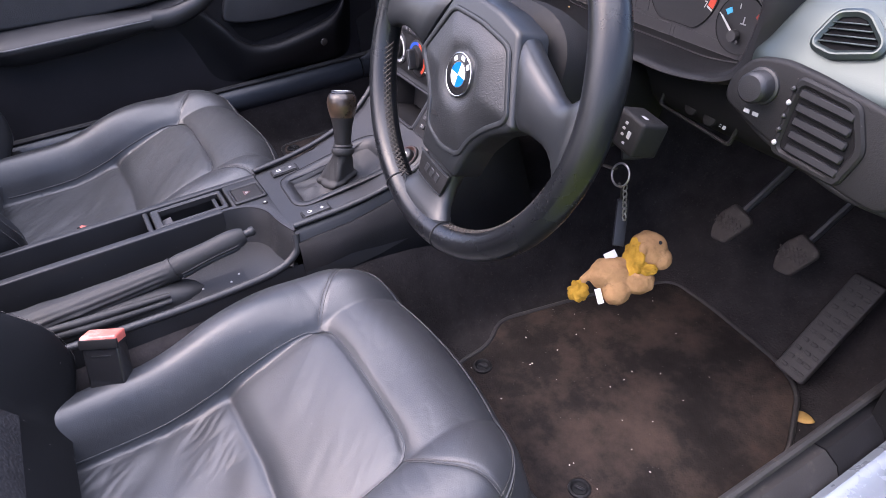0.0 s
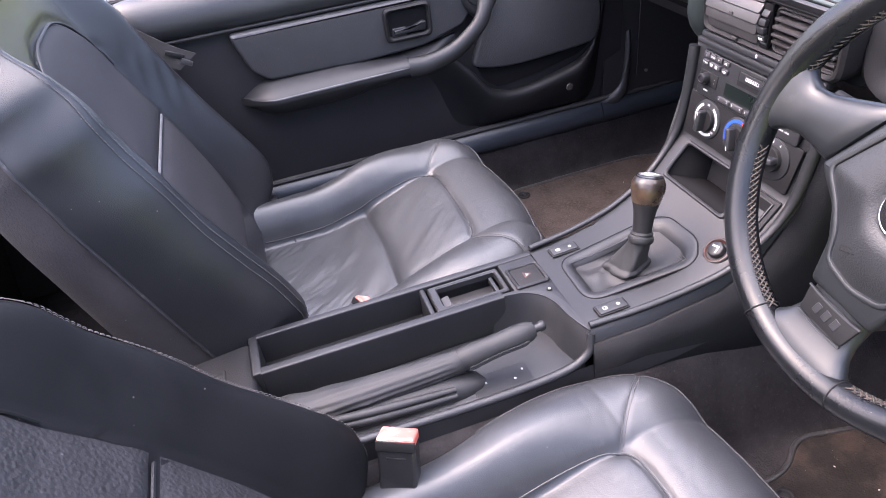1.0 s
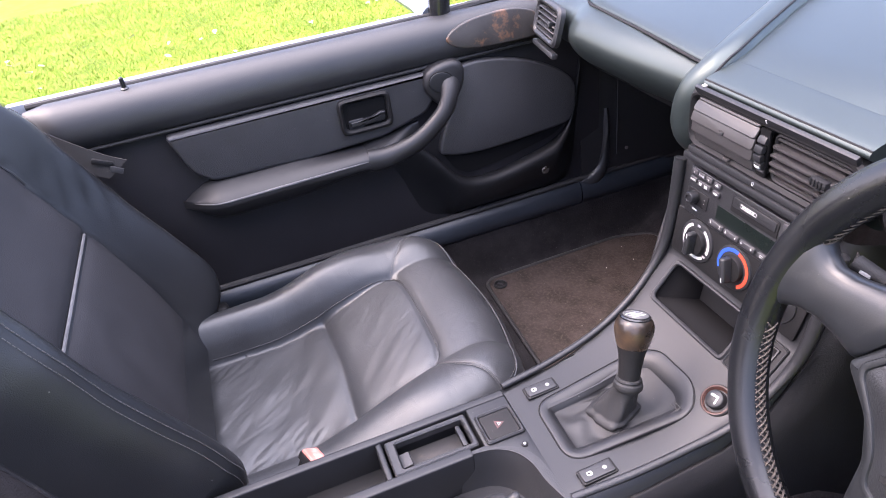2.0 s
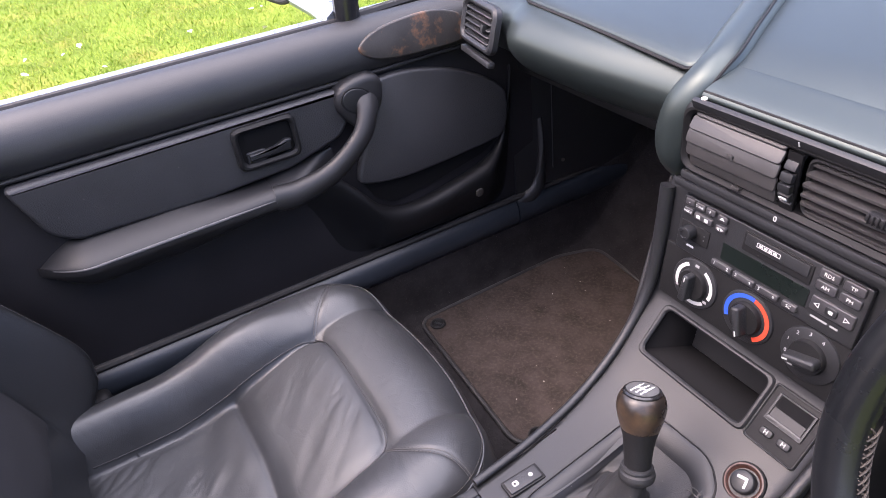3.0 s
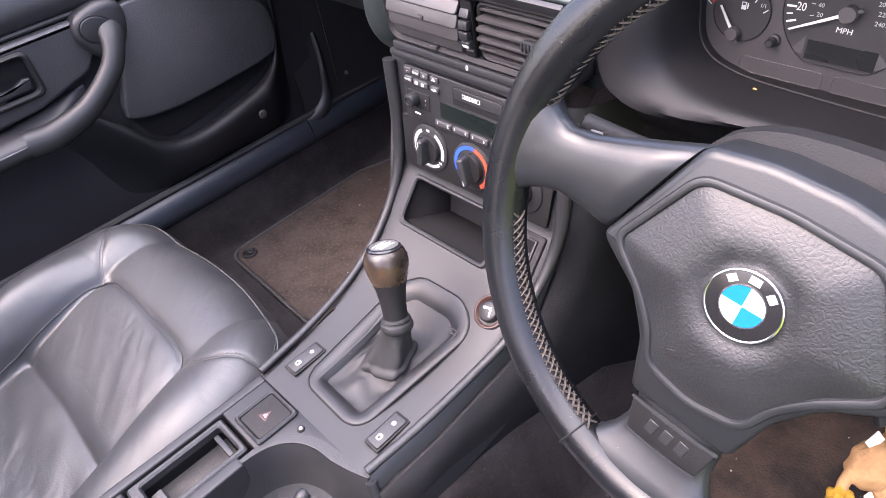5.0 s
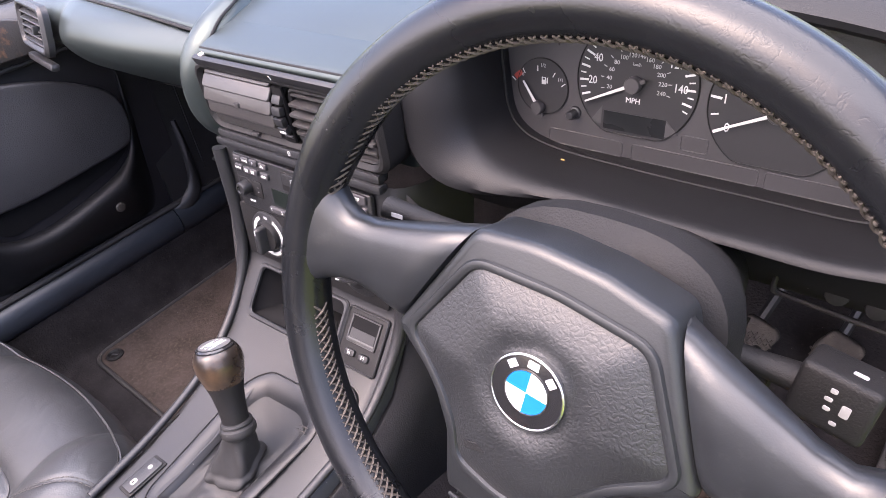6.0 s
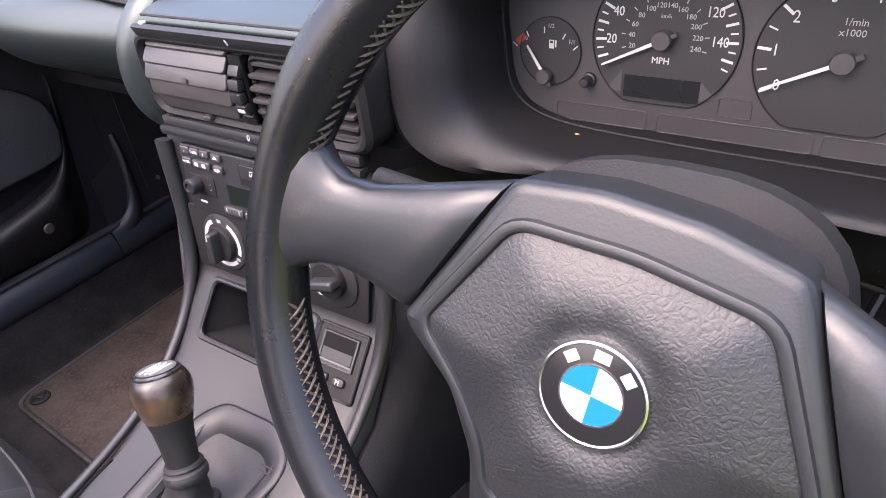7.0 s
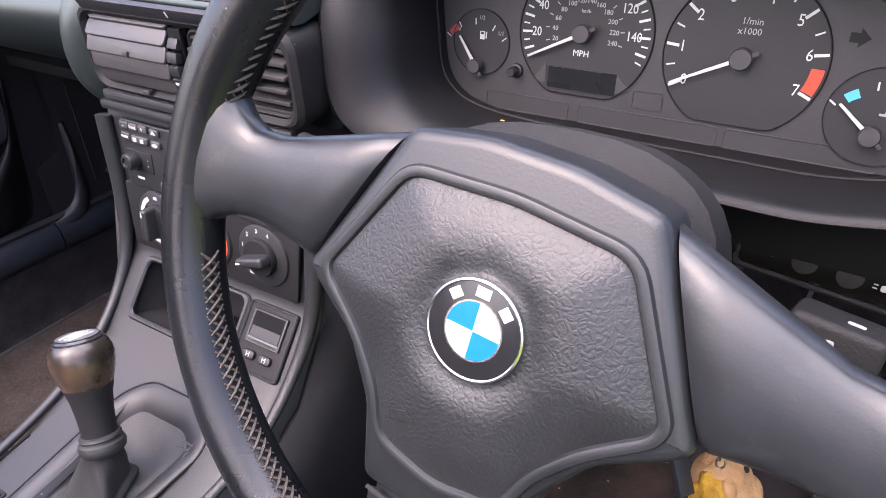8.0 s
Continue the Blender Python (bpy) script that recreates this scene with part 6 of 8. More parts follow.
def cluster_outline(gx=0.0, gz=0.0, gb=0.0):
    pts = [(-0.160 - gx, -0.012), (-0.150 - gx, -0.046 - gb * 0.5), (-0.120 - gx * 0.4, -0.0615 - gb), (-0.05, -0.0660 - gb), (0.05, -0.0670 - gb), (0.12, -0.0660 - gb), (0.165 + gx, -0.052 - gb * 0.6), (0.180 + gx, -0.015), (0.172 + gx, 0.030 + gz), (0.115, 0.060 + gz), (0.0, 0.072 + gz), (-0.115, 0.060 + gz), (-0.158 - gx, 0.030 + gz)]
    return [(p.x, p.y) for p in smooth_line([(a, b, 0) for a, b in pts], 6, closed=True)]


def binnacle():
    t = thing("instrument_binnacle", "dark padded hood round the instruments", "dashboard panel", at=(0.35, 0.1, 0.83))
    rings = []
    # from the glass outwards over the lip and back into the dash
    steps = [(0.0065, 0.0, 0.0012, -0.006, 0), (0.0070, 0.0, 0.0012, 0.004, 0), (0.0080, 0.0, 0.0012, 0.024, 0), (0.0095, 0.0, 0.0018, 0.058, 0), (0.0115, 0.001, 0.003, 0.067, 0.02), (0.015, 0.004, 0.006, 0.0715, 0.12), (0.021, 0.008, 0.0085, 0.0725, 0.30), (0.028, 0.012, 0.0103, 0.0685, 0.55), (0.036, 0.018, 0.0108, 0.0595, 0.80), (0.044, 0.024, 0.0102, 0.044, 0.97), (0.050, 0.028, 0.0090, 0.020, 1), (0.054, 0.032, 0.0080, -0.026, 0.8), (0.056, 0.034, 0.0080, -0.086, 0.5), (0.056, 0.034, 0.0080, -0.186, 0.2)]
    for gx, gz, gb, d, lf in steps:
        pts = cluster_outline(gx, gz, gb)
        ring = []
        for x, z in pts:
            k = lf * smoothstep(-0.05, -0.165, x) * (0.35 + 0.65 * smoothstep(0.07, -0.01, z))
            ring.append(CF @ Vector((x - 0.022 * k, z - 0.016 * k * smoothstep(-0.02, -0.06, z), d + 0.040 * k)))
        rings.append(ring)
    part("hood", loft(rings, cap=False), BINNACLE_SKIN, t, "smooth dark hood with rounded lip")
    part("lip_seam", tube([CF @ Vector((x, z, 0.0100)) for x, z in cluster_outline(0.0066, 0.0, 0.0008)], 0.0012, 6, closed=True), PLASTIC_DARK, t)
    part("yellow_leaf_bit", rbox(0.0035, 0.0014, 0.0014, CF @ pose(-0.100, -0.0650, 0.026), 0.0005, 1), LEAF_YELLOW, t)
    return t


binnacle()


def instrument_cluster():
    t = thing("instrument_cluster", "grey instrument panel with speedometer and rev counter", "instrument panel", at=(0.348, 0.1, 0.82))
    part("fascia", slab(cluster_outline(0.008, 0, 0.002), CF @ pose(0, 0, -0.008), 0.0075, 0.0005), CLUSTER_GREY, t)

    def dial(name, cx, cy, r, cut=None):
        pts = circle(r, 56, cx, cy)
        if cut is not None:
            pts = [(x, max(y, cy - cut)) for x, y in pts]
            seen_pts = []
            for p in pts:
                if not seen_pts or math.hypot(p[0] - seen_pts[-1][0], p[1] - seen_pts[-1][1]) > 1e-4:
                    seen_pts.append(p)
            pts = seen_pts
        d = part(name, slab(pts, CF @ pose(0, 0, -0.0004), 0.0008, 0.0), DIAL_FACE, t)
        part("rim", frame_ring([(cx + (x - cx) * 1.022, cy + (y - cy) * 1.022) for x, y in pts], pts, CF @ pose(0, 0, -0.0003), 0.0016, 0.0005), PLASTIC_DARK, d)
        return d

    def tick(d, cx, cy, r, a, w, l, mat=WHITE):
        q = radians(a)
        part("tick", rbox(l, w, 0.0003, CF @ pose(cx + r * math.cos(q), cy + r * math.sin(q), 0.0006, 0, 0, a), 0), mat, d)

    def needle(d, cx, cy, a, l, hub):
        M = CF @ pose(cx, cy, 0.004, 0, 0, a)
        bm = slab([(-0.3 * hub, -0.0013), (l, -0.0007), (l, 0.0007), (-0.3 * hub, 0.0013)], M, 0.0010, 0.0003)
        part("needle", bm, WHITE, d)
        part("needle_tail", rbox(hub * 0.9, hub * 0.5, 0.002, M @ pose(-hub * 1.2, 0, 0.001), 0.0005, 1), CLUSTER_GREY, d)
        part("hub", lathe([(hub, -0.002), (hub, 0.003), (hub * 0.9, 0.0042), (0.0001, 0.0044)], M, 24), CLUSTER_GREY, d)

    # speedometer
    sx, sy = -0.0546, -0.0010
    d = dial("speedometer", sx, sy, 0.0480, 0.0425)
    for v in range(5, 156, 5):
        a = 214 - 1.52 * v
        tick(d, sx, sy, 0.0425 if v % 10 == 0 else 0.0435, a, 0.0016 if v % 10 == 0 else 0.0010, 0.0075 if v % 10 == 0 else 0.0045)
    for v in range(20, 141, 20):
        q = radians(214 - 1.52 * v)
        lettering(str(v), 0.0090, CF @ pose(sx + 0.0352 * math.cos(q), sy + 0.0352 * math.sin(q), 0.0006) @ Matrix.Diagonal((0.82, 1, 1, 1)), WHITE, d)
    for v in range(20, 241, 20):
        a = 214 - 1.52 * v * 0.6214
        q = radians(a)
        lettering(str(v), 0.0046, CF @ pose(sx + 0.0215 * math.cos(q), sy + 0.0215 * math.sin(q), 0.0006), GREY_PRINT, d)
        tick(d, sx, sy, 0.0272, a, 0.0006, 0.0028, GREY_PRINT)
    lettering("MPH", 0.0060, CF @ pose(sx - 0.0005, sy - 0.0140, 0.0006), WHITE, d)
    lettering("km/h", 0.0034, CF @ pose(sx, sy + 0.0145, 0.0006), GREY_PRINT, d)
    part("odometer", slab(rect(0.0510, 0.0150, sx + 0.002, sy - 0.0325), CF @ pose(0, 0, 0.0004), 0.0006, 0), LCD, d)
    part("odometer_side", slab([(sx - 0.036, sy - 0.037), (sx - 0.0255, sy - 0.037), (sx - 0.0255, sy - 0.022)], CF @ pose(0, 0, 0.0004), 0.0005, 0), CLUSTER_GREY, d)
    part("odometer_side", slab([(sx + 0.038, sy - 0.035), (sx + 0.0275, sy - 0.025), (sx + 0.0275, sy - 0.038)], CF @ pose(0, 0, 0.0004), 0.0005, 0), CLUSTER_GREY, d)
    needle(d, sx, sy, 206, 0.0435, 0.0064)
    # rev counter
    rx, ry = 0.0500, -0.0054
    d = dial("rev_counter", rx, ry, 0.0482, 0.0420)
    for k in range(0, 15):
        a = 208 - 16.6 * k
        tick(d, rx, ry, 0.0435, a, 0.0018 if k % 2 == 0 else 0.0010, 0.0080 if k % 2 == 0 else 0.0055, WHITE)
    for k in range(8):
        q = radians(208 - 33.2 * k)
        lettering(str(k), 0.0100, CF @ pose(rx + 0.0372 * math.cos(q), ry + 0.0372 * math.sin(q), 0.0006) @ Matrix.Diagonal((0.85, 1, 1, 1)), WHITE, d)
    part("red_zone", arc_band(0.0395, 0.0470, -22, -2, CF @ pose(rx, ry, 0.0005), 0.0004, 12), ORANGE_RED, d)
    lettering("1/min", 0.0056, CF @ pose(rx + 0.0015, ry + 0.0220, 0.0006), GREY_PRINT, d)
    lettering("x1000", 0.0056, CF @ pose(rx + 0.0010, ry + 0.0160, 0.0006), GREY_PRINT, d)
    needle(d, rx, ry, 206, 0.0455, 0.0068)
    # fuel and temperature
    fx, fy = -0.1350, -0.0155
    d = dial("fuel_gauge", fx, fy, 0.0235)
    for a, m in ((142, WHITE), (118, WHITE), (92, WHITE), (62, WHITE), (40, WHITE)):
        tick(d, fx - 0.004, fy - 0.016, 0.0305, a, 0.0008, 0.0045, m)
    part("red_mark", arc_band(0.0280, 0.0325, 122, 138, CF @ pose(fx - 0.004, fy - 0.016, 0.0005), 0.0004, 8), RED_PRINT, d)
    lettering("0", 0.0038, CF @ pose(fx - 0.019, fy + 0.0075, 0.0006), GREY_PRINT, d)
    lettering("1/2", 0.0042, CF @ pose(fx + 0.000, fy + 0.0175, 0.0006), GREY_PRINT, d)
    lettering("1/1", 0.0042, CF @ pose(fx + 0.0165, fy + 0.0075, 0.0006), GREY_PRINT, d)
    part("pump_icon", rbox(0.0038, 0.0060, 0.0003, CF @ pose(fx + 0.001, fy + 0.0050, 0.0006), 0), WHITE, d)
    part("pump_icon", rbox(0.0010, 0.0048, 0.0003, CF @ pose(fx + 0.0042, fy + 0.0054, 0.0006), 0), WHITE, d)
    part("pump_window", rbox(0.0022, 0.0018, 0.0003, CF @ pose(fx + 0.001, fy + 0.0066, 0.0008), 0), DIAL_FACE, d)
    needle(d, fx - 0.002, fy - 0.0175, 125, 0.0255, 0.0055)
    gx_, gy_ = 0.1310, -0.0300
    d = dial("temperature_gauge", gx_, gy_, 0.0285)
    for a in (146, 96, 40):
        tick(d, gx_ - 0.002, gy_ - 0.0105, 0.0285, a, 0.0010, 0.0048, WHITE)
    part("blue_mark", arc_band(0.0230, 0.0285, 116, 132, CF @ pose(gx_ - 0.002, gy_ - 0.0105, 0.0005), 0.0004, 8), PALE_BLUE, d)
    part("red_mark", arc_band(0.0280, 0.0325, 44, 58, CF @ pose(gx_, gy_ - 0.012, 0.0005), 0.0004, 8), RED_PRINT, d)
    part("thermo_icon", rbox(0.0014, 0.0066, 0.0003, CF @ pose(gx_ + 0.003, gy_ + 0.006, 0.0006), 0), GREY_PRINT, d)
    part("thermo_icon", rbox(0.0070, 0.0014, 0.0003, CF @ pose(gx_ + 0.003, gy_ + 0.002, 0.0006), 0), GREY_PRINT, d)
    needle(d, gx_ - 0.002, gy_ - 0.0105, 140, 0.0255, 0.0060)
    # trip button, tell-tale windows, arrows
    part("trip_button", lathe([(0.0055, 0), (0.0050, 0.002), (0.0036, 0.0025), (0.0036, 0.010), (0.0028, 0.0112), (0.0001, 0.0114)], CF @ pose(-0.1038, -0.0329, 0), 18), PLASTIC_GREY, t)
    for x, w in ((-0.094, 0.068), (-0.004, 0.098), (0.094, 0.090)):
        part("telltale_window", frame_ring(rounded(rect(w, 0.0135, x, -0.0572), 0.003, 3), rounded(rect(w - 0.0016, 0.0119, x, -0.0572), 0.0026, 3), CF @ pose(0, 0, -0.0008), 0.0010, 0.0003), CLUSTER_GREY, t)
    part("telltale_window", frame_ring(rounded(rect(0.021, 0.0125, -0.0040, -0.0410), 0.002, 3), rounded(rect(0.0198, 0.0113, -0.0040, -0.0410), 0.0017, 3), CF @ pose(0, 0, -0.0008), 0.0010, 0.0003), CLUSTER_GREY, t)
    arrow = [(-0.006, 0), (0, 0.0055), (0, 0.0028), (0.005, 0.0028), (0.005, -0.0028), (0, -0.0028), (0, -0.0055)]
    part("turn_arrow", slab(arrow, CF @ pose(-0.1207, 0.0253, -0.0005), 0.0006, 0), PLASTIC_DARK, t)
    part("turn_arrow", slab([(-x, y) for x, y in arrow][::-1], CF @ pose(0.1095, 0.0130, -0.0005), 0.0006, 0), PLASTIC_DARK, t)
    return t


instrument_cluster()


# ---- steering wheel and column ----
WHEEL_C, WHEEL_TILT, WHEEL_TURN = Vector((0.354, -0.1279, 0.7823)), 19.3, 7.0
WF = axes(WHEEL_C, (1, 0, 0), (0, math.sin(radians(WHEEL_TILT)), math.cos(radians(WHEEL_TILT)))) @ pose(0, 0, 0, 0, 0, -WHEEL_TURN)
RIM_R, RIM_T = 0.1853, 0.0165
HF = WF @ pose(-0.0030, -0.0022, -0.0028)


def steering_wheel():
    t = thing("steering_wheel", "worn black leather three-spoke steering wheel", "steering wheel", at=WHEEL_C)
    n = 160
    bm = bmesh.new()
    rings = []
    for i in range(n):
        q = 2 * math.pi * i / n
        a = math.degrees(q)
        # thumb swellings above the side spokes, slimmer elsewhere
        fat = 1.0 + 0.10 * math.exp(-(((a - 25) % 360 if (a - 25) % 360 < 180 else (a - 25) % 360 - 360) / 14) ** 2) + 0.10 * math.exp(-((a - 155) / 14) ** 2)
        rt = RIM_T * fat
        er = Vector((math.cos(q), math.sin(q), 0))
        rings.append([WF @ (er * (RIM_R + rt * 0.98 * math.cos(p)) + Vector((0, 0, rt * 1.06 * math.sin(p)))) for p in [2 * math.pi * j / 20 for j in range(20)]])
    vs = [[bm.verts.new(p) for p in r] for r in rings]
    for i in range(n):
        a, b = vs[i], vs[(i + 1) % n]
        for j in range(20):
            bm.faces.new((a[j], a[(j + 1) % 20], b[(j + 1) % 20], b[j]))
    rim = part("rim", bm, RIM_LEATHER, t, "smooth shiny leather rim")
    # laced seam on the inner side of the rim
    bm = bmesh.new()

    def seam_pt(a, z):
        p = math.asin(max(-1, min(1, z / (RIM_T * 1.06))))
        return WF @ (Vector((math.cos(a), math.sin(a), 0)) * (RIM_R - RIM_T * 0.98 * math.cos(p) - 0.0004) + Vector((0, 0, z)))
    for i in range(176):
        a = 2 * math.pi * i / 176
        deg = math.degrees(a)
        if abs((deg - 90 + 180) % 360 - 180) > 78 and not (194 < deg < 250 or 287 < deg < 346):
            continue
        b = a + 1.55 * 2 * math.pi / 176
        for z0, z1, lift in ((0.0078, -0.0024, 0.0), (-0.0024, 0.0078, 0.0007)):
            pts = [seam_pt(a + (b - a) * f, z0 + (z1 - z0) * f) for f in (0, 0.33, 0.67, 1)]
            mid = WF @ Vector((0, 0, 0.003))
            tube([p + (mid - p).normalized() * (lift if 0 < k < 3 else 0) for k, p in enumerate(pts)], [0.0006, 0.0010, 0.0010, 0.0006], 5, bm=bm)
    ob = part("lacing", bm, RIM_THREAD, rim, "dirty laced thread on the inner rim")
    ob["kind"] = "stuff"
    for a in (251, 286):
        q = radians(a)
        part("seam", bmesh_ring(q), PLASTIC_DARK, rim)

    # spokes: lofted from the hub cover to the rim
    def spoke(sections, name="spoke"):
        rings = []
        for top, bot, w0, w1 in sections:
            (x1, y1), (x2, y2) = top, bot
            ring = []
            for k in range(20):
                q = 2 * math.pi * k / 20
                f = 0.5 - 0.5 * math.copysign(abs(math.cos(q)) ** 0.65, math.cos(q))
                h = math.copysign(abs(math.sin(q)) ** 0.65, math.sin(q))
                x, y = x1 + (x2 - x1) * f, y1 + (y2 - y1) * f
                ring.append(HF @ Vector((x, y, (w0 + w1) / 2 + (w1 - w0) / 2 * h)))
            rings.append(ring)
        return loft(rings)
    for s in (-1, 1):
        secs = [((s * 0.0585, 0.0585), (s * 0.0965, -0.0185), -0.030, -0.0040), ((s * 0.0605, 0.0582), (s * 0.0975, -0.0187), -0.030, 0.0050), ((s * 0.0670, 0.0560), (s * 0.1005, -0.0185), -0.029, 0.0080), ((s * 0.083, 0.0505), (s * 0.1065, -0.0165), -0.026, 0.0092), ((s * 0.106, 0.0425), (s * 0.120, -0.0135), -0.022, 0.0085), ((s * 0.128, 0.0350), (s * 0.137, -0.0120), -0.017, 0.0085), ((s * 0.1440, 0.0335), (s * 0.1500, -0.0140), -0.014, 0.0098), ((s * 0.1535, 0.0385), (s * 0.1605, -0.0190), -0.013, 0.0116), ((s * 0.1600, 0.0455), (s * 0.1680, -0.0255), -0.013, 0.0136), ((s * 0.1650, 0.0530), (s * 0.1735, -0.0325), -0.013, 0.0150), ((s * 0.1710, 0.0590), (s * 0.1790, -0.0390), -0.013, 0.0154), ((s * 0.1780, 0.0610), (s * 0.1850, -0.0420), -0.012, 0.0130)]
        part("spoke", spoke(secs), SPOKE, t, "leather-look spoke with shiny worn root")
    secs = [((-0.033, -0.100), (0.033, -0.100), -0.026, 0.0040), ((-0.032, -0.118), (0.032, -0.118), -0.022, 0.0030), ((-0.033, -0.138), (0.033, -0.138), -0.018, 0.0030), ((-0.038, -0.150), (0.038, -0.150), -0.014, 0.0062), ((-0.046, -0.160), (0.046, -0.160), -0.013, 0.0100), ((-0.056, -0.168), (0.056, -0.168), -0.013, 0.0135), ((-0.060, -0.178), (0.060, -0.178), -0.012, 0.0140)]
    part("lower_spoke", spoke(secs), SPOKE, t, "lower spoke with embossed plate")
    emb = part("embossed_plate", slab(rounded([(-0.0265, -0.1395), (0.0265, -0.1395), (0.0315, -0.1135), (-0.0315, -0.1135)], 0.003, 3), HF @ pose(0, 0, 0.0022), 0.0028, 0.0010), PLASTIC_DARK, t)
    for y, w in ((-0.1135, 0.032), (-0.1400, 0.027)):
        part("plate_lip", tube([HF @ Vector((w * (-1 + k / 6), y - 0.002 * (1 - (1 - k / 6) ** 2), 0.0050)) for k in range(13)], 0.0013, 6), SPOKE, emb)
    for k in range(3):
        part("raised_bar", rbox(0.0075, 0.0105, 0.0012, HF @ pose(-0.0115 + 0.0115 * k, -0.1265, 0.0052, 0, 0, -8), 0.0006, 1), PLASTIC, emb)
    # airbag cover: domed shield
    cov = [(-0.0570, 0.0620), (-0.02, 0.0685), (0.02, 0.0685), (0.0575, 0.0620), (0.0965, -0.0180), (0.0930, -0.0235), (0.064, -0.0440), (0.046, -0.0720), (0.0370, -0.1110), (-0.0370, -0.1110), (-0.046, -0.0720), (-0.064, -0.0440), (-0.0930, -0.0235), (-0.0965, -0.0180)]
    cov = rounded(cov, 0.006, 3)
    part("airbag_cover", slab(cov, HF @ pose(0, 0, -0.032), 0.0375, 0.0060), COVER, t, "padded airbag cover")
    # padded field with raised welt
    fld = rounded([(-0.0505, 0.0440), (0.0, 0.0475), (0.0515, 0.0435), (0.0820, -0.0120), (0.0795, -0.0190), (0.057, -0.0385), (0.0405, -0.0600), (0.0325, -0.0830), (0.0, -0.0900), (-0.0325, -0.0830), (-0.0405, -0.0600), (-0.057, -0.0385), (-0.0795, -0.0190), (-0.0820, -0.0120)], 0.009, 4)
    part("welt", tube([HF @ Vector((x, y, 0.0062)) for x, y in inset(fld, -0.0015)], 0.0026, 8, closed=True, flat=(1.2, 0.9), up=HF.to_3x3() @ Vector((0, 0, 1))), COVER, t)
    ctr = Vector((0.002, -0.0072))
    bm = bmesh.new()
    rows = []
    for f in (1.0, 0.97, 0.92, 0.84, 0.74, 0.62, 0.50, 0.42, 0.385, 0.36, 0.34):
        row = []
        for x, y in fld:
            v = Vector((x, y)) - ctr
            if f > 0.5:
                p = ctr + v * f
            else:
                k = (f - 0.34) / 0.16
                ang = math.atan2(v.y, v.x)
                p0 = ctr + v * 0.5
                tgt = ctr + Vector((math.cos(ang), math.sin(ang))) * 0.0225
                p = tgt + (p0 - tgt) * k
            dist = (p - ctr).length
            dome = 0.0056 + 0.0115 * (1 - f ** 2.6)
            dish = -0.0012 * math.exp(-((dist - 0.0265) / 0.0060) ** 2) - 0.0030 * smoothstep(0.0340, 0.0240, dist)
            row.append(bm.verts.new(HF @ Vector((p.x, p.y, dome + dish))))
        rows.append(row)
    for a, b in zip(rows, rows[1:]):
        for i in range(len(a)):
            bm.faces.new((a[i], a[(i + 1) % len(a)], b[(i + 1) % len(a)], b[i]))
    part("padded_field", bm, WHEEL_PAD, t, "creased leather-grain field", 60)
    part("bag_mark", rbox(0.014, 0.005, 0.0006, HF @ pose(-0.020, -0.062, 0.0125, 0, 0, 20), 0.0002, 1), PLASTIC_DARK, t)
    # roundel: plain quartered disc with short bars where letters stand
    E = HF @ pose(0.002, -0.0072, 0.0130)
    em = part("emblem", lathe([(0.0225, 0), (0.0224, 0.0022), (0.0216, 0.0027), (0.0210, 0.0024)], E, 48, caps=False), CHROME, t, "round quartered badge")
    part("ring", slab(circle(0.0211, 48), E, 0.0022, 0.0002), GLOSS_BLACK, em)
    part("inner_ring", arc_band(0.0126, 0.0134, 0, 360, E @ pose(0, 0, 0.0020), 0.0007, 48), CHROME, em)
    for k in range(4):
        pts = [(0.0, 0.0)] + [(0.0127 * math.cos(radians(90 * k + a)), 0.0127 * math.sin(radians(90 * k + a))) for a in range(0, 91, 6)]
        part("quarter", slab(pts, E @ pose(0, 0, 0.0018), 0.0008, 0.0), ENAMEL_BLUE if k in (1, 3) else ENAMEL_WHITE, em)
    for a in (133, 90, 47):
        q = radians(a)
        part("mark", rbox(0.0055 if a != 90 else 0.0066, 0.0046, 0.0004, E @ pose(0.0172 * math.cos(q), 0.0172 * math.sin(q), 0.0024, 0, 0, a - 90), 0.0001, 1), ENAMEL_WHITE, em)
    return t


def bmesh_ring(q):
    er = Vector((math.cos(q), math.sin(q), 0))
    return tube([WF @ (er * (RIM_R + RIM_T * 1.0 * math.cos(p)) + Vector((0, 0, RIM_T * 1.08 * math.sin(p)))) for p in [2 * math.pi * j / 24 for j in range(24)]], 0.0009, 6, closed=True)


WHEEL_PAD = material("creased_wheel_pad", (0.0120, 0.0130, 0.0142), 0.45, grain=0.2, grain_scale=500, vary=0.2, vary_scale=20, cells=0.16, cell_scale=330, creases=0.05, crease_scale=70)
steering_wheel()


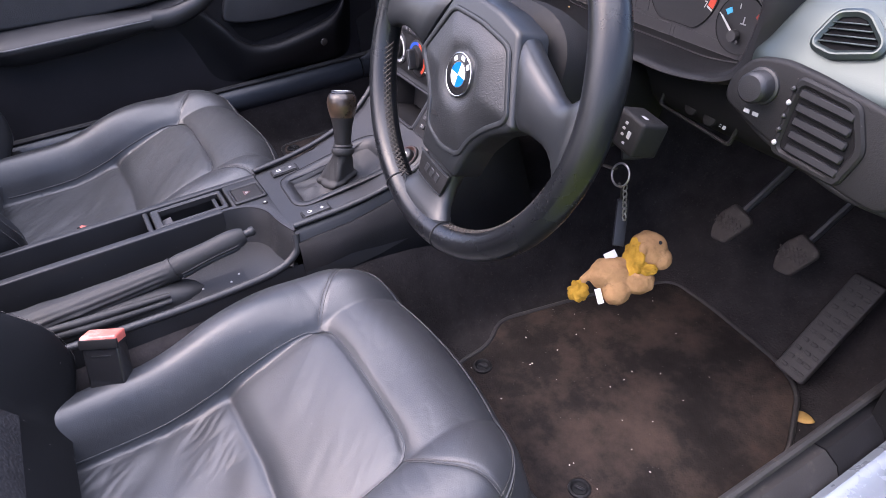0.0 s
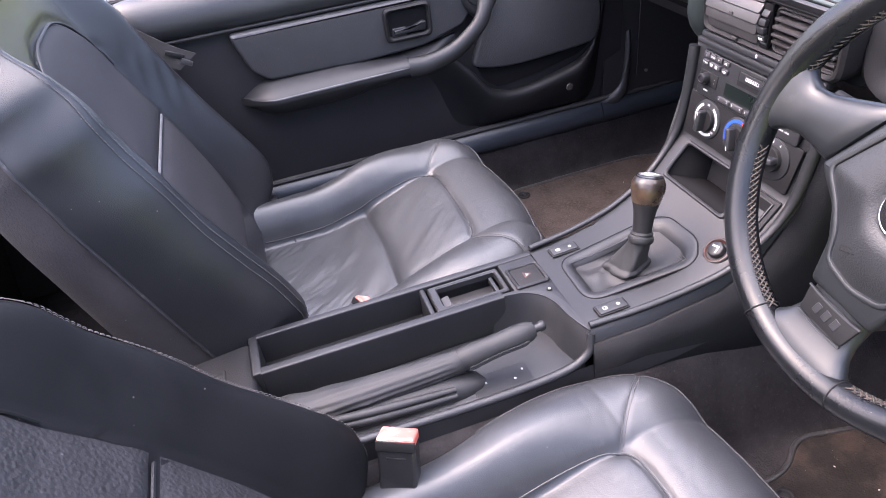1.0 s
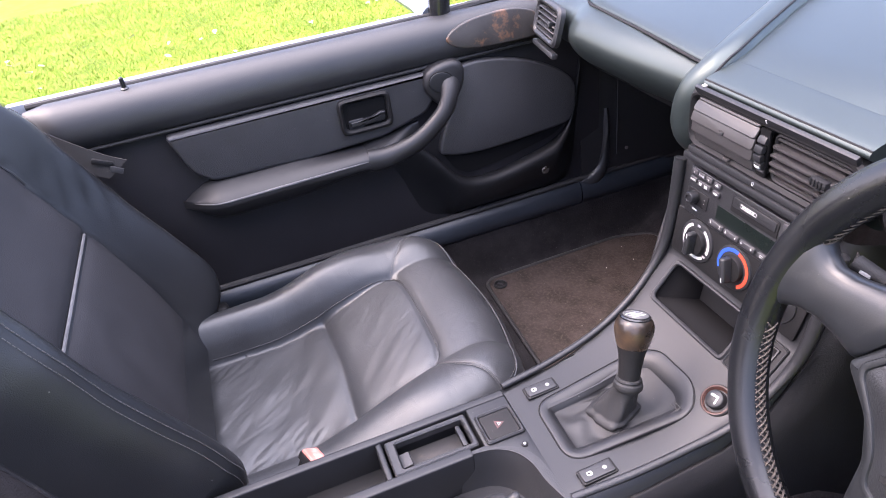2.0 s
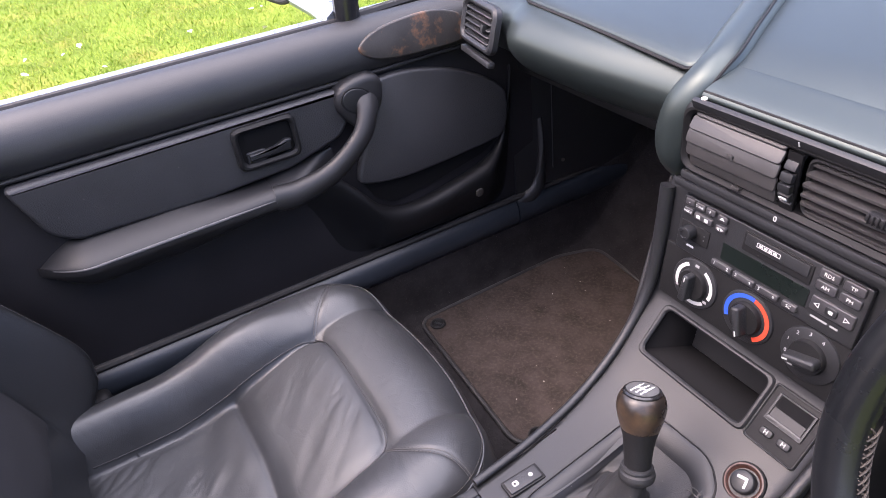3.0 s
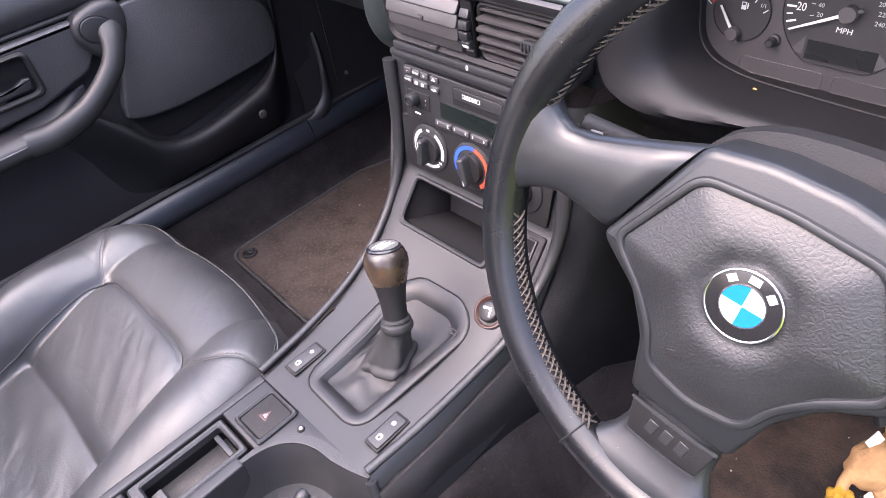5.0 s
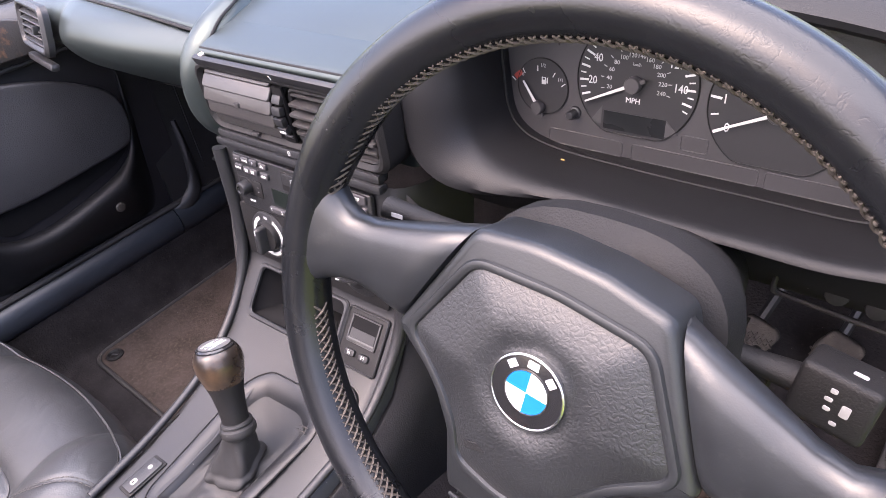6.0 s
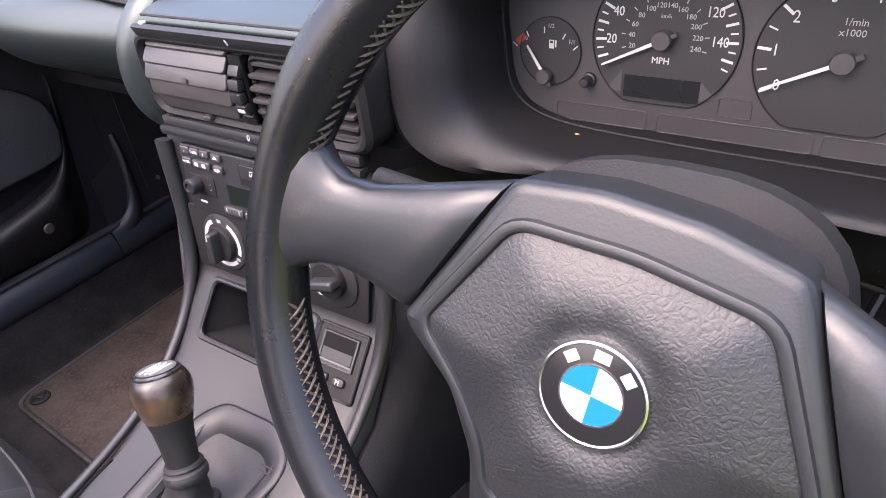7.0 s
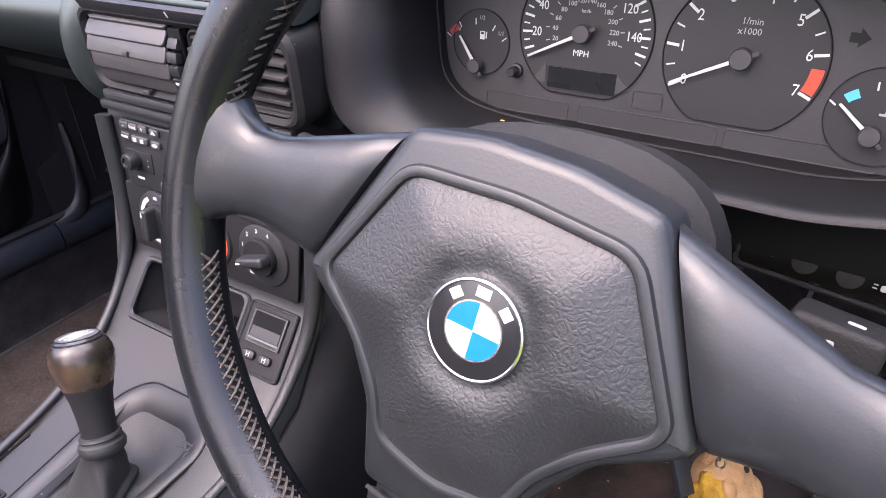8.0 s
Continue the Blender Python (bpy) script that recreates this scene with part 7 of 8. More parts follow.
def steering_column():
    t = thing("steering_column", "dark plastic column shroud behind the wheel", "steering column", at=(0.353, 0.0, 0.73))
    rings = []
    for d, w, h, o in ((-0.040, 0.052, 0.050, 0.012), (-0.052, 0.080, 0.066, 0.010), (-0.075, 0.084, 0.068, 0.008), (-0.11, 0.078, 0.062, 0.002), (-0.17, 0.064, 0.052, -0.006), (-0.26, 0.05, 0.045, -0.01)):
        F = HF @ pose(0, 0, 0, 0, 0, WHEEL_TURN)
        rings.append([F @ Vector((w * math.copysign(abs(math.cos(q)) ** 0.75, math.cos(q)), o + h * math.copysign(abs(math.sin(q)) ** 0.75, math.sin(q)), d)) for q in [2 * math.pi * i / 32 for i in range(32)]])
    part("shroud", loft(rings), PLASTIC_DARK, t)
    F = HF @ pose(0, 0, 0, 0, 0, WHEEL_TURN)
    part("ignition_barrel", lathe([(0.017, 0), (0.017, 0.020), (0.014, 0.024), (0.006, 0.024)], axes(F @ Vector((0.072, -0.030, -0.135)), (0, 1, 0), (0, -0.3, 1)), 20), PLASTIC_DARK, t)
    st = part("stalk", tube([F @ Vector((-0.070, 0.03, -0.075)), F @ Vector((-0.125, 0.034, -0.066)), F @ Vector((-0.165, 0.038, -0.058))], [0.007, 0.0075, 0.0095], 12, flat=(1, 0.8)), PLASTIC_DARK, t)
    part("stalk_mark", rbox(0.010, 0.003, 0.0006, F @ pose(-0.150, 0.036, -0.0515), 0), GREY_PRINT, st)
    # wiper stalk with a square end that carries pictograms
    st = part("stalk", tube([F @ Vector((0.050, -0.006, -0.118)), F @ Vector((0.085, -0.009, -0.121)), F @ Vector((0.112, -0.011, -0.123))], [0.009, 0.0085, 0.011], 12, flat=(1, 0.8)), PLASTIC_DARK, t)
    Q = axes((0.484, -0.014, 0.728), (1, -0.16, -0.06), (0.10, 0.30, 1))
    part("stalk_end", rbox(0.044, 0.037, 0.034, Q, 0.0045, 3), PLASTIC_DARK, st, "square stalk end with white pictograms")
    for x, y, w, h in ((0.008, 0.000, 0.0050, 0.0075), (-0.001, 0.009, 0.0040, 0.0030), (-0.002, 0.003, 0.0045, 0.0026), (-0.001, -0.003, 0.0040, 0.0026), (0.005, -0.010, 0.0040, 0.0024)):
        part("pictogram", slab(rounded(rect(w, h), 0.001, 2), Q @ pose(x, y, 0.0168), 0.0007, 0.0001), GREY_PRINT, st)
    part("pictogram", slab(rounded(rect(0.008, 0.004), 0.001, 2), Q @ pose(0.006, 0.0184, 0.004, -90, 0, 0), 0.0006, 0.0001), GREY_PRINT, st)
    return t


steering_column()


# ---- key and plush keyring ----
def car_key():
    t = thing("car_key", "black-headed key in the ignition with a split ring", "key", at=(0.442, 0.03, 0.685))
    M = axes((0.419, 0.041, 0.666), (0.55, 0.83, 0.05), (-0.3, 0.15, 1))
    part("key_head", rbox(0.024, 0.026, 0.007, M @ pose(0.008, -0.004, 0), 0.003, 3), PLASTIC_DARK, t)
    part("blade", rbox(0.009, 0.040, 0.0025, axes((0.409, 0.066, 0.674), (1, 0, 0), (0, 1, 0)), 0.0006, 1), STEEL, t)
    c = Vector((0.438, 0.020, 0.643))
    part("split_ring", tube([c + Vector((0.013 * math.cos(q), 0.004 * math.sin(q), 0.013 * math.sin(q))) for q in [2 * math.pi * i / 28 for i in range(28)]], 0.0013, 8, closed=True), STEEL, t)
    part("tag", rbox(0.015, 0.060, 0.006, axes((0.421, 0.050, 0.553), (0.513, 0.857, -0.20), (-0.507, 0.346, 0.790)), 0.0018, 2), PLASTIC_GREY, t)
    part("strap", tube(smooth_line([(0.427, 0.022, 0.645), (0.415, 0.024, 0.641), (0.402, 0.028, 0.636)], 5), 0.0035, 8, flat=(1, 0.4)), RUBBER_DUSTY, t)
    part("tag_strap", tube(smooth_line([(0.437, 0.021, 0.630), (0.420, 0.045, 0.605), (0.408, 0.059, 0.580)], 5), 0.0018, 6), RUBBER, t)
    for k in range(6):
        z = 0.628 - 0.0075 * k
        part("chain_link", tube([Vector((0.446 + 0.001 * k, 0.022, z)) + (Vector((0.0028 * math.cos(q), 0, 0.0052 * math.sin(q))) if k % 2 else Vector((0, 0.0028 * math.cos(q), 0.0052 * math.sin(q)))) for q in [2 * math.pi * i / 14 for i in range(14)]], 0.0009, 6, closed=True), STEEL, t)
    return t


car_key()


def blob(centre, radii, turn=(0, 0, 0), rough=0.06, seed=0, bm=None):
    bm = bm or bmesh.new()
    made = bmesh.ops.create_icosphere(bm, subdivisions=4, radius=1)["verts"]
    M = pose(*centre, *turn) @ Matrix.Diagonal((*radii, 1))
    for v in made:
        k = 1 + rough * noise.noise(v.co * 2.2 + Vector((seed, 0, 0))) + 0.02 * noise.noise(v.co * 9)
        v.co = M @ (v.co * k)
    return bm


def plush_toy():
    """A small plush pendant, one plain soft mesh."""
    B = axes((0.434, 0.010, 0.503), (0.513, 0.857, -0.047), (-0.507, 0.346, 0.790))
    bm = bmesh.new()
    P = lambda x, y, z=0: tuple(B @ Vector((x, y, z)))
    turn = [math.degrees(v) for v in B.to_euler()]
    blob(P(0.016, -0.006), (0.030, 0.022, 0.020), turn, rough=0.12, seed=1, bm=bm)
    blob(P(0.062, 0.026, 0.003), (0.024, 0.024, 0.021), turn, rough=0.10, seed=2, bm=bm)
    blob(P(0.076, 0.014, 0.008), (0.014, 0.015, 0.013), turn, seed=3, bm=bm)
    blob(P(0.020, -0.026, 0.004), (0.019, 0.020, 0.016), turn, rough=0.12, seed=4, bm=bm)
    blob(P(0.048, -0.014, 0.005), (0.021, 0.018, 0.016), turn, rough=0.12, seed=5, bm=bm)
    blob(P(0.040, 0.004, 0.000), (0.018, 0.016, 0.015), turn, seed=9, bm=bm)
    blob(P(0.050, 0.0266, 0.0215), (0.006, 0.008, 0.004), turn, seed=6, bm=bm)
    tube([P(0.000, -0.002), P(-0.010, -0.004), P(-0.021, -0.013), P(-0.026, -0.022)], [0.0065, 0.0058, 0.0052, 0.0052], 10, bm=bm)
    body = part("plush_keyring", bm, PLUSH)
    rm = body.modifiers.new("one_skin", "REMESH")
    rm.mode, rm.voxel_size, rm.use_smooth_shade = "VOXEL", 0.0015, True
    tagged(body, "small tan plush animal with yellow mane hanging from key", "plush toy")
    part("tail_tuft", blob(P(-0.028, -0.028), (0.013, 0.013, 0.010), turn, seed=7, rough=0.3), PLUSH_YELLOW, body)
    part("plush_mane", blob(P(0.045, 0.012, 0.006), (0.015, 0.026, 0.018), (turn[0], turn[1], turn[2]), seed=8, rough=0.3), PLUSH_YELLOW, body)
    part("mane_ruff", blob(P(0.056, 0.000, 0.010), (0.015, 0.009, 0.013), turn, seed=12, rough=0.35), PLUSH_YELLOW, body)
    part("cloth_label", rbox(0.016, 0.010, 0.002, B @ pose(0.013, 0.018, 0.004, 0, 0, 25), 0.0006, 1), CLOTH_WHITE, body)
    part("cloth_label", rbox(0.008, 0.020, 0.002, B @ pose(-0.002, -0.034, 0.006, 0, 0, 15), 0.0006, 1), CLOTH_WHITE, body)
    part("eye", cyl(0.0026, 0.0022, 0.0015, B @ pose(0.071, 0.034, 0.0215), 10), PLASTIC_DARK, body)
    return body


plush_toy()


# ---- pedals and mats ----
def pedal(name, label, pts, centre, stem_to):
    t = thing(name, label, "pedal", "pedals", at=centre)
    M = axes(centre, (1, 0, 0.12), (0, 0.5, 0.86))
    part("pad", slab(rounded(pts, 0.006, 4), M, 0.010, 0.004), RUBBER_DUSTY, t)
    for i in range(-3, 4):
        for s in (1, -1):
            a = pose(0.0075 * i, 0, 0.0098, 0, 0, 35 * s)
            xs_ = 0.014 if abs(i) > 1 else 0.028
            part("tread", rbox(0.0022, xs_, 0.0028, M @ a, 0.0006, 1), RUBBER_DUSTY, t)
    part("arm", tube([M @ Vector((0, 0.01, -0.004)), Vector(stem_to)], 0.007, 8), PLASTIC_GREY, t)
    return t


pedal("clutch_pedal", "dusty rubber clutch pedal", [(-0.020, -0.034), (0.006, -0.034), (0.034, 0.010), (0.030, 0.020), (-0.006, 0.034), (-0.024, 0.010), (-0.026, -0.018)], (0.376, 0.360, 0.398), (0.455, 0.56, 0.66))
pedal("brake_pedal", "dusty rubber brake pedal with cross tread", [(-0.020, -0.036), (0.008, -0.036), (0.035, 0.010), (0.031, 0.020), (-0.004, 0.035), (-0.024, 0.010), (-0.026, -0.020)], (0.468, 0.410, 0.371), (0.53, 0.60, 0.62))


def accelerator():
    t = thing("accelerator_pedal", "long ribbed rubber accelerator pedal", "pedal", "pedals", at=(0.575, 0.36, 0.30))
    a, b = Vector((0.566, 0.300, 0.252)), Vector((0.588, 0.425, 0.385))
    up = (b - a).normalized()
    M = axes((a + b) / 2, (1, -0.1, 0.05), up)
    L = (b - a).length
    part("pad", slab(rounded(rect(0.050, L), 0.006, 3), M, 0.010, 0.003), RUBBER, t)
    for k in range(11):
        for x in (-0.014, 0.002, 0.016):
            part("rib", rbox(0.011, 0.0055, 0.003, M @ pose(x, -L / 2 + 0.012 + k * (L - 0.024) / 10, 0.0105), 0.0008, 1), RUBBER, t)
    return t


accelerator()


def floor_mat(name, label, pts, mat, z, clips):
    t = thing(name, label, "floor mat", "floor mats", at=(pts[0][0], pts[0][1], z))
    out = rounded(pts, 0.03, 5)
    part("carpet_sheet", slab(inset(out, 0.004), pose(0, 0, z), 0.0065, 0.002), mat, t)
    part("binding", tube([(x, y, z + 0.0045) for x, y in out], 0.0042, 8, closed=True), RUBBER, t)
    for x, y in clips:
        c = part("clip", lathe([(0.016, 0), (0.0155, 0.003), (0.0125, 0.0042), (0.0105, 0.0030), (0.0095, 0.0005), (0.0001, 0.0005)], pose(x, y, z + 0.0062), 24), PLASTIC_DARK, t)
        part("clip_bar", rbox(0.014, 0.004, 0.003, pose(x, y, z + 0.0085, 0, 0, 30), 0.001, 1), PLASTIC_GREY, c)
    return t


floor_mat("floor_mat", "brownish carpet mat in the passenger footwell", [(-0.628, -0.098), (-0.270, -0.112), (-0.215, 0.02), (-0.235, 0.20), (-0.28, 0.32), (-0.60, 0.34), (-0.632, 0.25)], MAT_BROWN, 0.2330, [(-0.597, -0.072), (-0.267, -0.073)])
floor_mat("floor_mat", "dirty brown carpet mat in the driver footwell", [(0.262, -0.118), (0.470, -0.150), (0.640, -0.150), (0.690, 0.02), (0.660, 0.19), (0.597, 0.297), (0.545, 0.322), (0.40, 0.335), (0.305, 0.335), (0.252, 0.18), (0.215, 0.005), (0.255, -0.04)], MAT_DIRTY, 0.2330, [(0.290, -0.078), (0.545, -0.090)])


def small_leaf(x, y, z, s, turn):
    bm = bmesh.new()
    rows = []
    for i in range(7):
        f = i / 6
        w = s * 0.35 * math.sin(math.pi * (0.08 + 0.9 * f)) ** 0.8
        rows.append([(-s / 2 + s * f, -w, 0.10 * s), (-s / 2 + s * f, 0, 0.02 * s + 0.06 * s * f), (-s / 2 + s * f, w, 0.12 * s)])
    loft([[pose(x, y, z, 0, 0, turn) @ Vector(p) for p in r] for r in rows], closed=False, bm=bm)
    ob = part("fallen_leaf", bm, LEAF_YELLOW)
    so = ob.modifiers.new("thick", "SOLIDIFY")
    so.thickness = 0.001
    return tagged(ob, "curled yellow leaf lying on the carpet", "leaf", "yellow leaves")


small_leaf(0.630, 0.262, 0.2330, 0.032, 25)


# ---- seats ----
def seat(xc, dy, dz, label, centre_mat, hide, recline, ahead):
    t = thing("bucket_seat", label, "car seat", "car seats", at=(xc, -0.45 + dy, 0.25))
    A, DEPTH, FRONT = 0.250, 0.52, -0.185 + dy
    panel = [(-0.142, -0.50), (-0.140, -0.40), (-0.136, -0.275), (-0.132, -0.185), (-0.127, -0.155), (-0.116, -0.139), (-0.09, -0.133), (0.0, -0.134), (0.09, -0.134), (0.116, -0.141), (0.127, -0.158), (0.132, -0.188), (0.136, -0.275), (0.140, -0.40), (0.142, -0.50)]
    cross = [(-0.136, -0.292), (0.0, -0.286), (0.136, -0.292)]
    dl, dr = [(-0.124, -0.148), (-0.160, -0.110), (-0.20, -0.055), (-0.225, -0.02)], [(0.124, -0.148), (0.160, -0.115), (0.20, -0.065), (0.235, -0.035)]

    def half_width(v):
        return A * math.sqrt(1 - 0.16 * max(0, 1 + 2 * v / DEPTH) ** 4) * (1 - 0.07 * smoothstep(-0.14, -0.48, v))

    def inside(u, v):
        w = 0.130 + 0.010 * smoothstep(-0.16, -0.5, v)
        return smoothstep(0.012, -0.012, abs(u) - w) * smoothstep(-0.110, -0.140, v)

    def surf(u, v):
        """The top of the cushion; v runs from 0 at the front to the rear."""
        hw = half_width(v)
        wp = 0.128 + 0.010 * smoothstep(-0.16, -0.5, v)
        s = max(0.0, min(1.0, (abs(u) - wp) / (hw - wp)))
        z = 0.366 + 0.082 * smoothstep(-0.40, -0.11, v) + 0.003 * smoothstep(-0.12, -0.02, v)
        # one full round roll from the panel seam to the outer edge
        high = 0.024 + 0.046 * smoothstep(-0.10, -0.30, v) if u < 0 else 0.016 + 0.012 * smoothstep(-0.10, -0.30, v)
        z += high * (1 - (1 - min(s, 0.46) / 0.46) ** 2)
        if s > 0.46:
            q = (s - 0.46) / 0.54
            z -= 0.066 * (1 - math.sqrt(max(0, 1 - q * q)))
        z += 0.009 * math.sin(math.pi * min(1.0, -v / 0.134)) * (1 - s)
        ins = inside(u, v)
        z += 0.004 * ins * (1 - (u / 0.15) ** 2) - 0.004 * ins - 0.003 * ins * smoothstep(-0.26, -0.30, v)
        d = line_dist((u, v), panel)
        z += groove(d, 0.0035, 0.0045) + groove(d, 0.0025, 0.014) * ins
        dc = line_dist((u, v), cross)
        z += (groove(dc, 0.0035, 0.0050) + groove(dc, 0.0045, 0.016)) * ins
        z += groove(min(line_dist((u, v), dl), line_dist((u, v), dr)), 0.0022, 0.0035)
        # soft folds in the sat-on leather
        rear = ins * smoothstep(-0.27, -0.33, v)
        far = smoothstep(0.003, 0.022, d) * smoothstep(0.002, 0.016, dc)
        # long soft folds, then small sharp wrinkles fanning from the seams
        p1 = Vector((u * 26 + v * 30, v * 9 - u * 8, xc * 5))
        p2 = Vector((u * 62 + v * 52, v * 17 - u * 15, xc * 5 + 3))
        ridge = lambda p: 1 - min(1.0, abs(noise.noise(p)) * 2.4)
        patch = smoothstep(-0.15, 0.25, noise.noise(Vector((u * 9, v * 9, xc * 7 + 1))))
        near = 0.35 + 0.65 * smoothstep(0.07, 0.01, min(d, dc))
        z += rear * far * (0.0030 * noise.noise(p1 * 0.7) + (0.0016 * noise.noise(p1 * 1.6) - 0.0019 * ridge(p2)) * patch * near)
        frontp = ins * smoothstep(-0.28, -0.22, v)
        z += frontp * far * (0.0016 * noise.noise(Vector((u * 20 + v * 20, v * 7 - u * 6, xc * 3 + 2))) + 0.0006 * noise.noise(Vector((u * 55 + v * 50, v * 12 - u * 12, xc + 5))) - 0.0006 * ridge(p2 * 1.2) * patch)
        out_ = (1 - ins) * smoothstep(0.003, 0.02, d)
        z += out_ * (0.0020 * noise.noise(Vector((u * 12, v * 12, xc))) - 0.0004 * ridge(Vector((u * 16 - v * 9, v * 30 + u * 22, xc + 4))) ** 6)
        # rolled front edge
        fr = 1 - min(1, -v / 0.095)
        if fr > 0:
            z -= 0.062 * (1 - math.sqrt(max(0, 1 - fr * fr)))
        return z + dz

    def place(u, v):
        bow = -0.050 * (u / A) ** 2 * smoothstep(-0.25, 0.0, v)
        return Vector((xc + u, FRONT + v + bow, surf(u, v)))

    nu, nv = 170, 180
    bm = bmesh.new()
    grid = []
    for j in range(nv + 1):
        v = -DEPTH + DEPTH * j / nv
        hw = half_width(v)
        grid.append([bm.verts.new(place(hw * (-1 + 2 * i / nu), v)) for i in range(nu + 1)])
    for j in range(nv):
        for i in range(nu):
            bm.faces.new((grid[j][i], grid[j][i + 1], grid[j + 1][i + 1], grid[j + 1][i]))
    loop = [grid[j][0] for j in range(nv, -1, -1)][::-1] + grid[nv][1:] + [grid[j][nu] for j in range(nv - 1, -1, -1)]
    prev = loop
    cx = Vector((xc, FRONT - 0.3, 0))
    for drop, out in ((0.012, 0.003), (0.035, 0.004), (0.08, 0.000), (0.15, -0.012)):
        row = []
        for v in loop:
            o = Vector((v.co.x - cx.x, v.co.y - cx.y, 0))
            o = o.normalized() * out
            row.append(bm.verts.new((v.co.x + o.x, v.co.y + o.y, max(0.262, v.co.z - drop))))
        for i in range(len(loop) - 1):
            bm.faces.new((prev[i], prev[i + 1], row[i + 1], row[i]))
        prev = row
    cu = part("cushion", bm, hide, t, "creased black leather cushion", 75)
    up = (0, 0, 1)
    run = lambda pts, off=0.0: [(place(p.x + off, p.y) , up) for p in smooth_line([(a, b, 0) for a, b in pts], 8)]
    for pts in (dl, dr):
        stitches(run(pts, 0.0028), cu)
        stitches(run(pts, -0.0028), cu)
    part("piping", tube([place(p.x, p.y) + Vector((0, 0, 0.0010)) for p in smooth_line([(a, b, 0) for a, b in panel], 5)], 0.0013, 6), SEAT_SEAM if xc < 0 else hide, cu)
    for s in (-1, 1):
        pts = []
        for k in range(41):
            v = -0.49 + 0.455 * k / 40
            hw = half_width(v)
            p = place(s * hw * 0.985, v)
            pts.append((p + Vector((s * 0.002, 0, -0.002)), (s * 0.7, 0, 0.7)))
        stitches(pts, cu)
        part("edge_piping", tube([p + Vector((s * 0.003, 0, -0.010)) for p, _ in pts], 0.0022, 6), LEATHER, cu)
    # seam that follows the sides and the front of the cushion
    hwid = half_width
    ring_uv = [(0.955 * hwid(-0.47 + 0.39 * k / 40), -0.47 + 0.39 * k / 40) for k in range(41)]
    u0 = ring_uv[-1][0]
    ring_uv += [(u0 - 0.058 * (1 - math.cos(math.pi / 2 * k / 12)), -0.080 + 0.066 * math.sin(math.pi / 2 * k / 12)) for k in range(1, 13)]
    u1 = ring_uv[-1][0]
    ring_uv += [(u1 * (1 - k / 20), -0.014) for k in range(1, 21)]
    for s in (-1, 1):
        line_pts = [place(s * u, v) for u, v in ring_uv]
        part("edge_seam", tube([p + Vector((0, 0, 0.0006)) for p in line_pts], 0.0016, 6), LEATHER, cu)
        for off in (0.0, 0.018):
            stitches([(place(s * u * (0.985 + off * 2.2), v * (1.10 - 2 * off)) + Vector((0, 0, 0.0006)), (s * 0.4, 0.3, 0.8)) for u, v in ring_uv], cu, DARK_THREAD if off == 0 else THREAD)
    # base and rails
    part("base", rbox(0.42, 0.44, 0.10, pose(xc, FRONT - 0.30, 0.275), 0.02, 3), PLASTIC_LOWER, t)
    for s in (-1, 1):
        part("rail", rbox(0.03, 0.52, 0.02, pose(xc + s * 0.17, FRONT - 0.27, 0.235), 0.004), STEEL, t)

    # backrest
    H = Vector((xc, -0.715 + dy + ahead, 0.385 + dz))
    th = radians(recline)
    W, N = Vector((0, -math.sin(th), math.cos(th))), Vector((0, math.cos(th), math.sin(th)))
    HT = 0.735

    def half(w):
        pts = [(0, 0.235), (0.04, 0.258), (0.10, 0.270), (0.2, 0.270), (0.34, 0.266), (0.44, 0.256), (0.50, 0.240), (0.56, 0.205), (0.61, 0.172), (0.66, 0.154), (0.70, 0.130), (0.735, 0.07)]
        for (a, b), (c, d) in zip(pts, pts[1:]):
            if w <= c:
                f = (w - a) / (c - a)
                f = f * f * (3 - 2 * f)
                return b + (d - b) * f
        return pts[-1][1]

    def crown(u):
        k = max(0.0, min(1.0, (abs(u) - 0.030) / 0.122))
        return 0.095 * (1 - math.sqrt(1 - 0.985 * k * k))

    def ins_half(w):
        return 0.160 - 0.012 * smoothstep(0.30, 0.50, w)

    def front(u, w):
        # side bolsters stand proud, with a blunt rounded lower end
        end = math.sqrt(max(0.0, 1 - (1 - min(1.0, (w + 0.004) / 0.085)) ** 2))
        B = smoothstep(0.66, 0.46, w) * end * (1 + 0.50 * smoothstep(0.28, 0.08, w))
        out = max(0.0, abs(u) - ins_half(w) + 0.004)
        f = 0.030 + 0.012 * math.sin(math.pi * min(1, w / 0.4)) + 0.056 * B * smoothstep(0.0, 0.080, out)
        f += 0.014 * smoothstep(0.55, 0.66, w)
        seam = abs(abs(u) - ins_half(w) - 0.006)
        k = smoothstep(0.47, 0.41, w) * smoothstep(0.04, 0.08, w)
        f += groove(seam, 0.006, 0.006) * k
        f += groove(abs(w - 0.298), 0.005, 0.006) * smoothstep(0.165, 0.155, abs(u))
        f += groove(abs(w - 0.520 + crown(u)), 0.006, 0.006) * smoothstep(0.165, 0.150, abs(u))
        f += 0.0035 * noise.noise(Vector((u * 12 + w * 9, w * 8 - u * 9, xc + 7))) * smoothstep(0.13, 0.17, abs(u))
        # slack folds across the outer bolster
        if u < -0.12:
            for u0, w0, k0 in ((-0.172, 0.375, 0.0042), (-0.186, 0.352, 0.0055), (-0.202, 0.330, 0.0046), (-0.214, 0.300, 0.0028)):
                f += groove(u - u0 + 0.34 * (w - w0), k0, 0.0050) * math.exp(-((w - w0) / 0.036) ** 2)
        top = smoothstep(HT - 0.07, HT, w)
        f -= 0.05 * top ** 2
        return f

    rings, shell = [], []
    nw = 96
    nf, nb = 90, 40
    BASE = -0.026
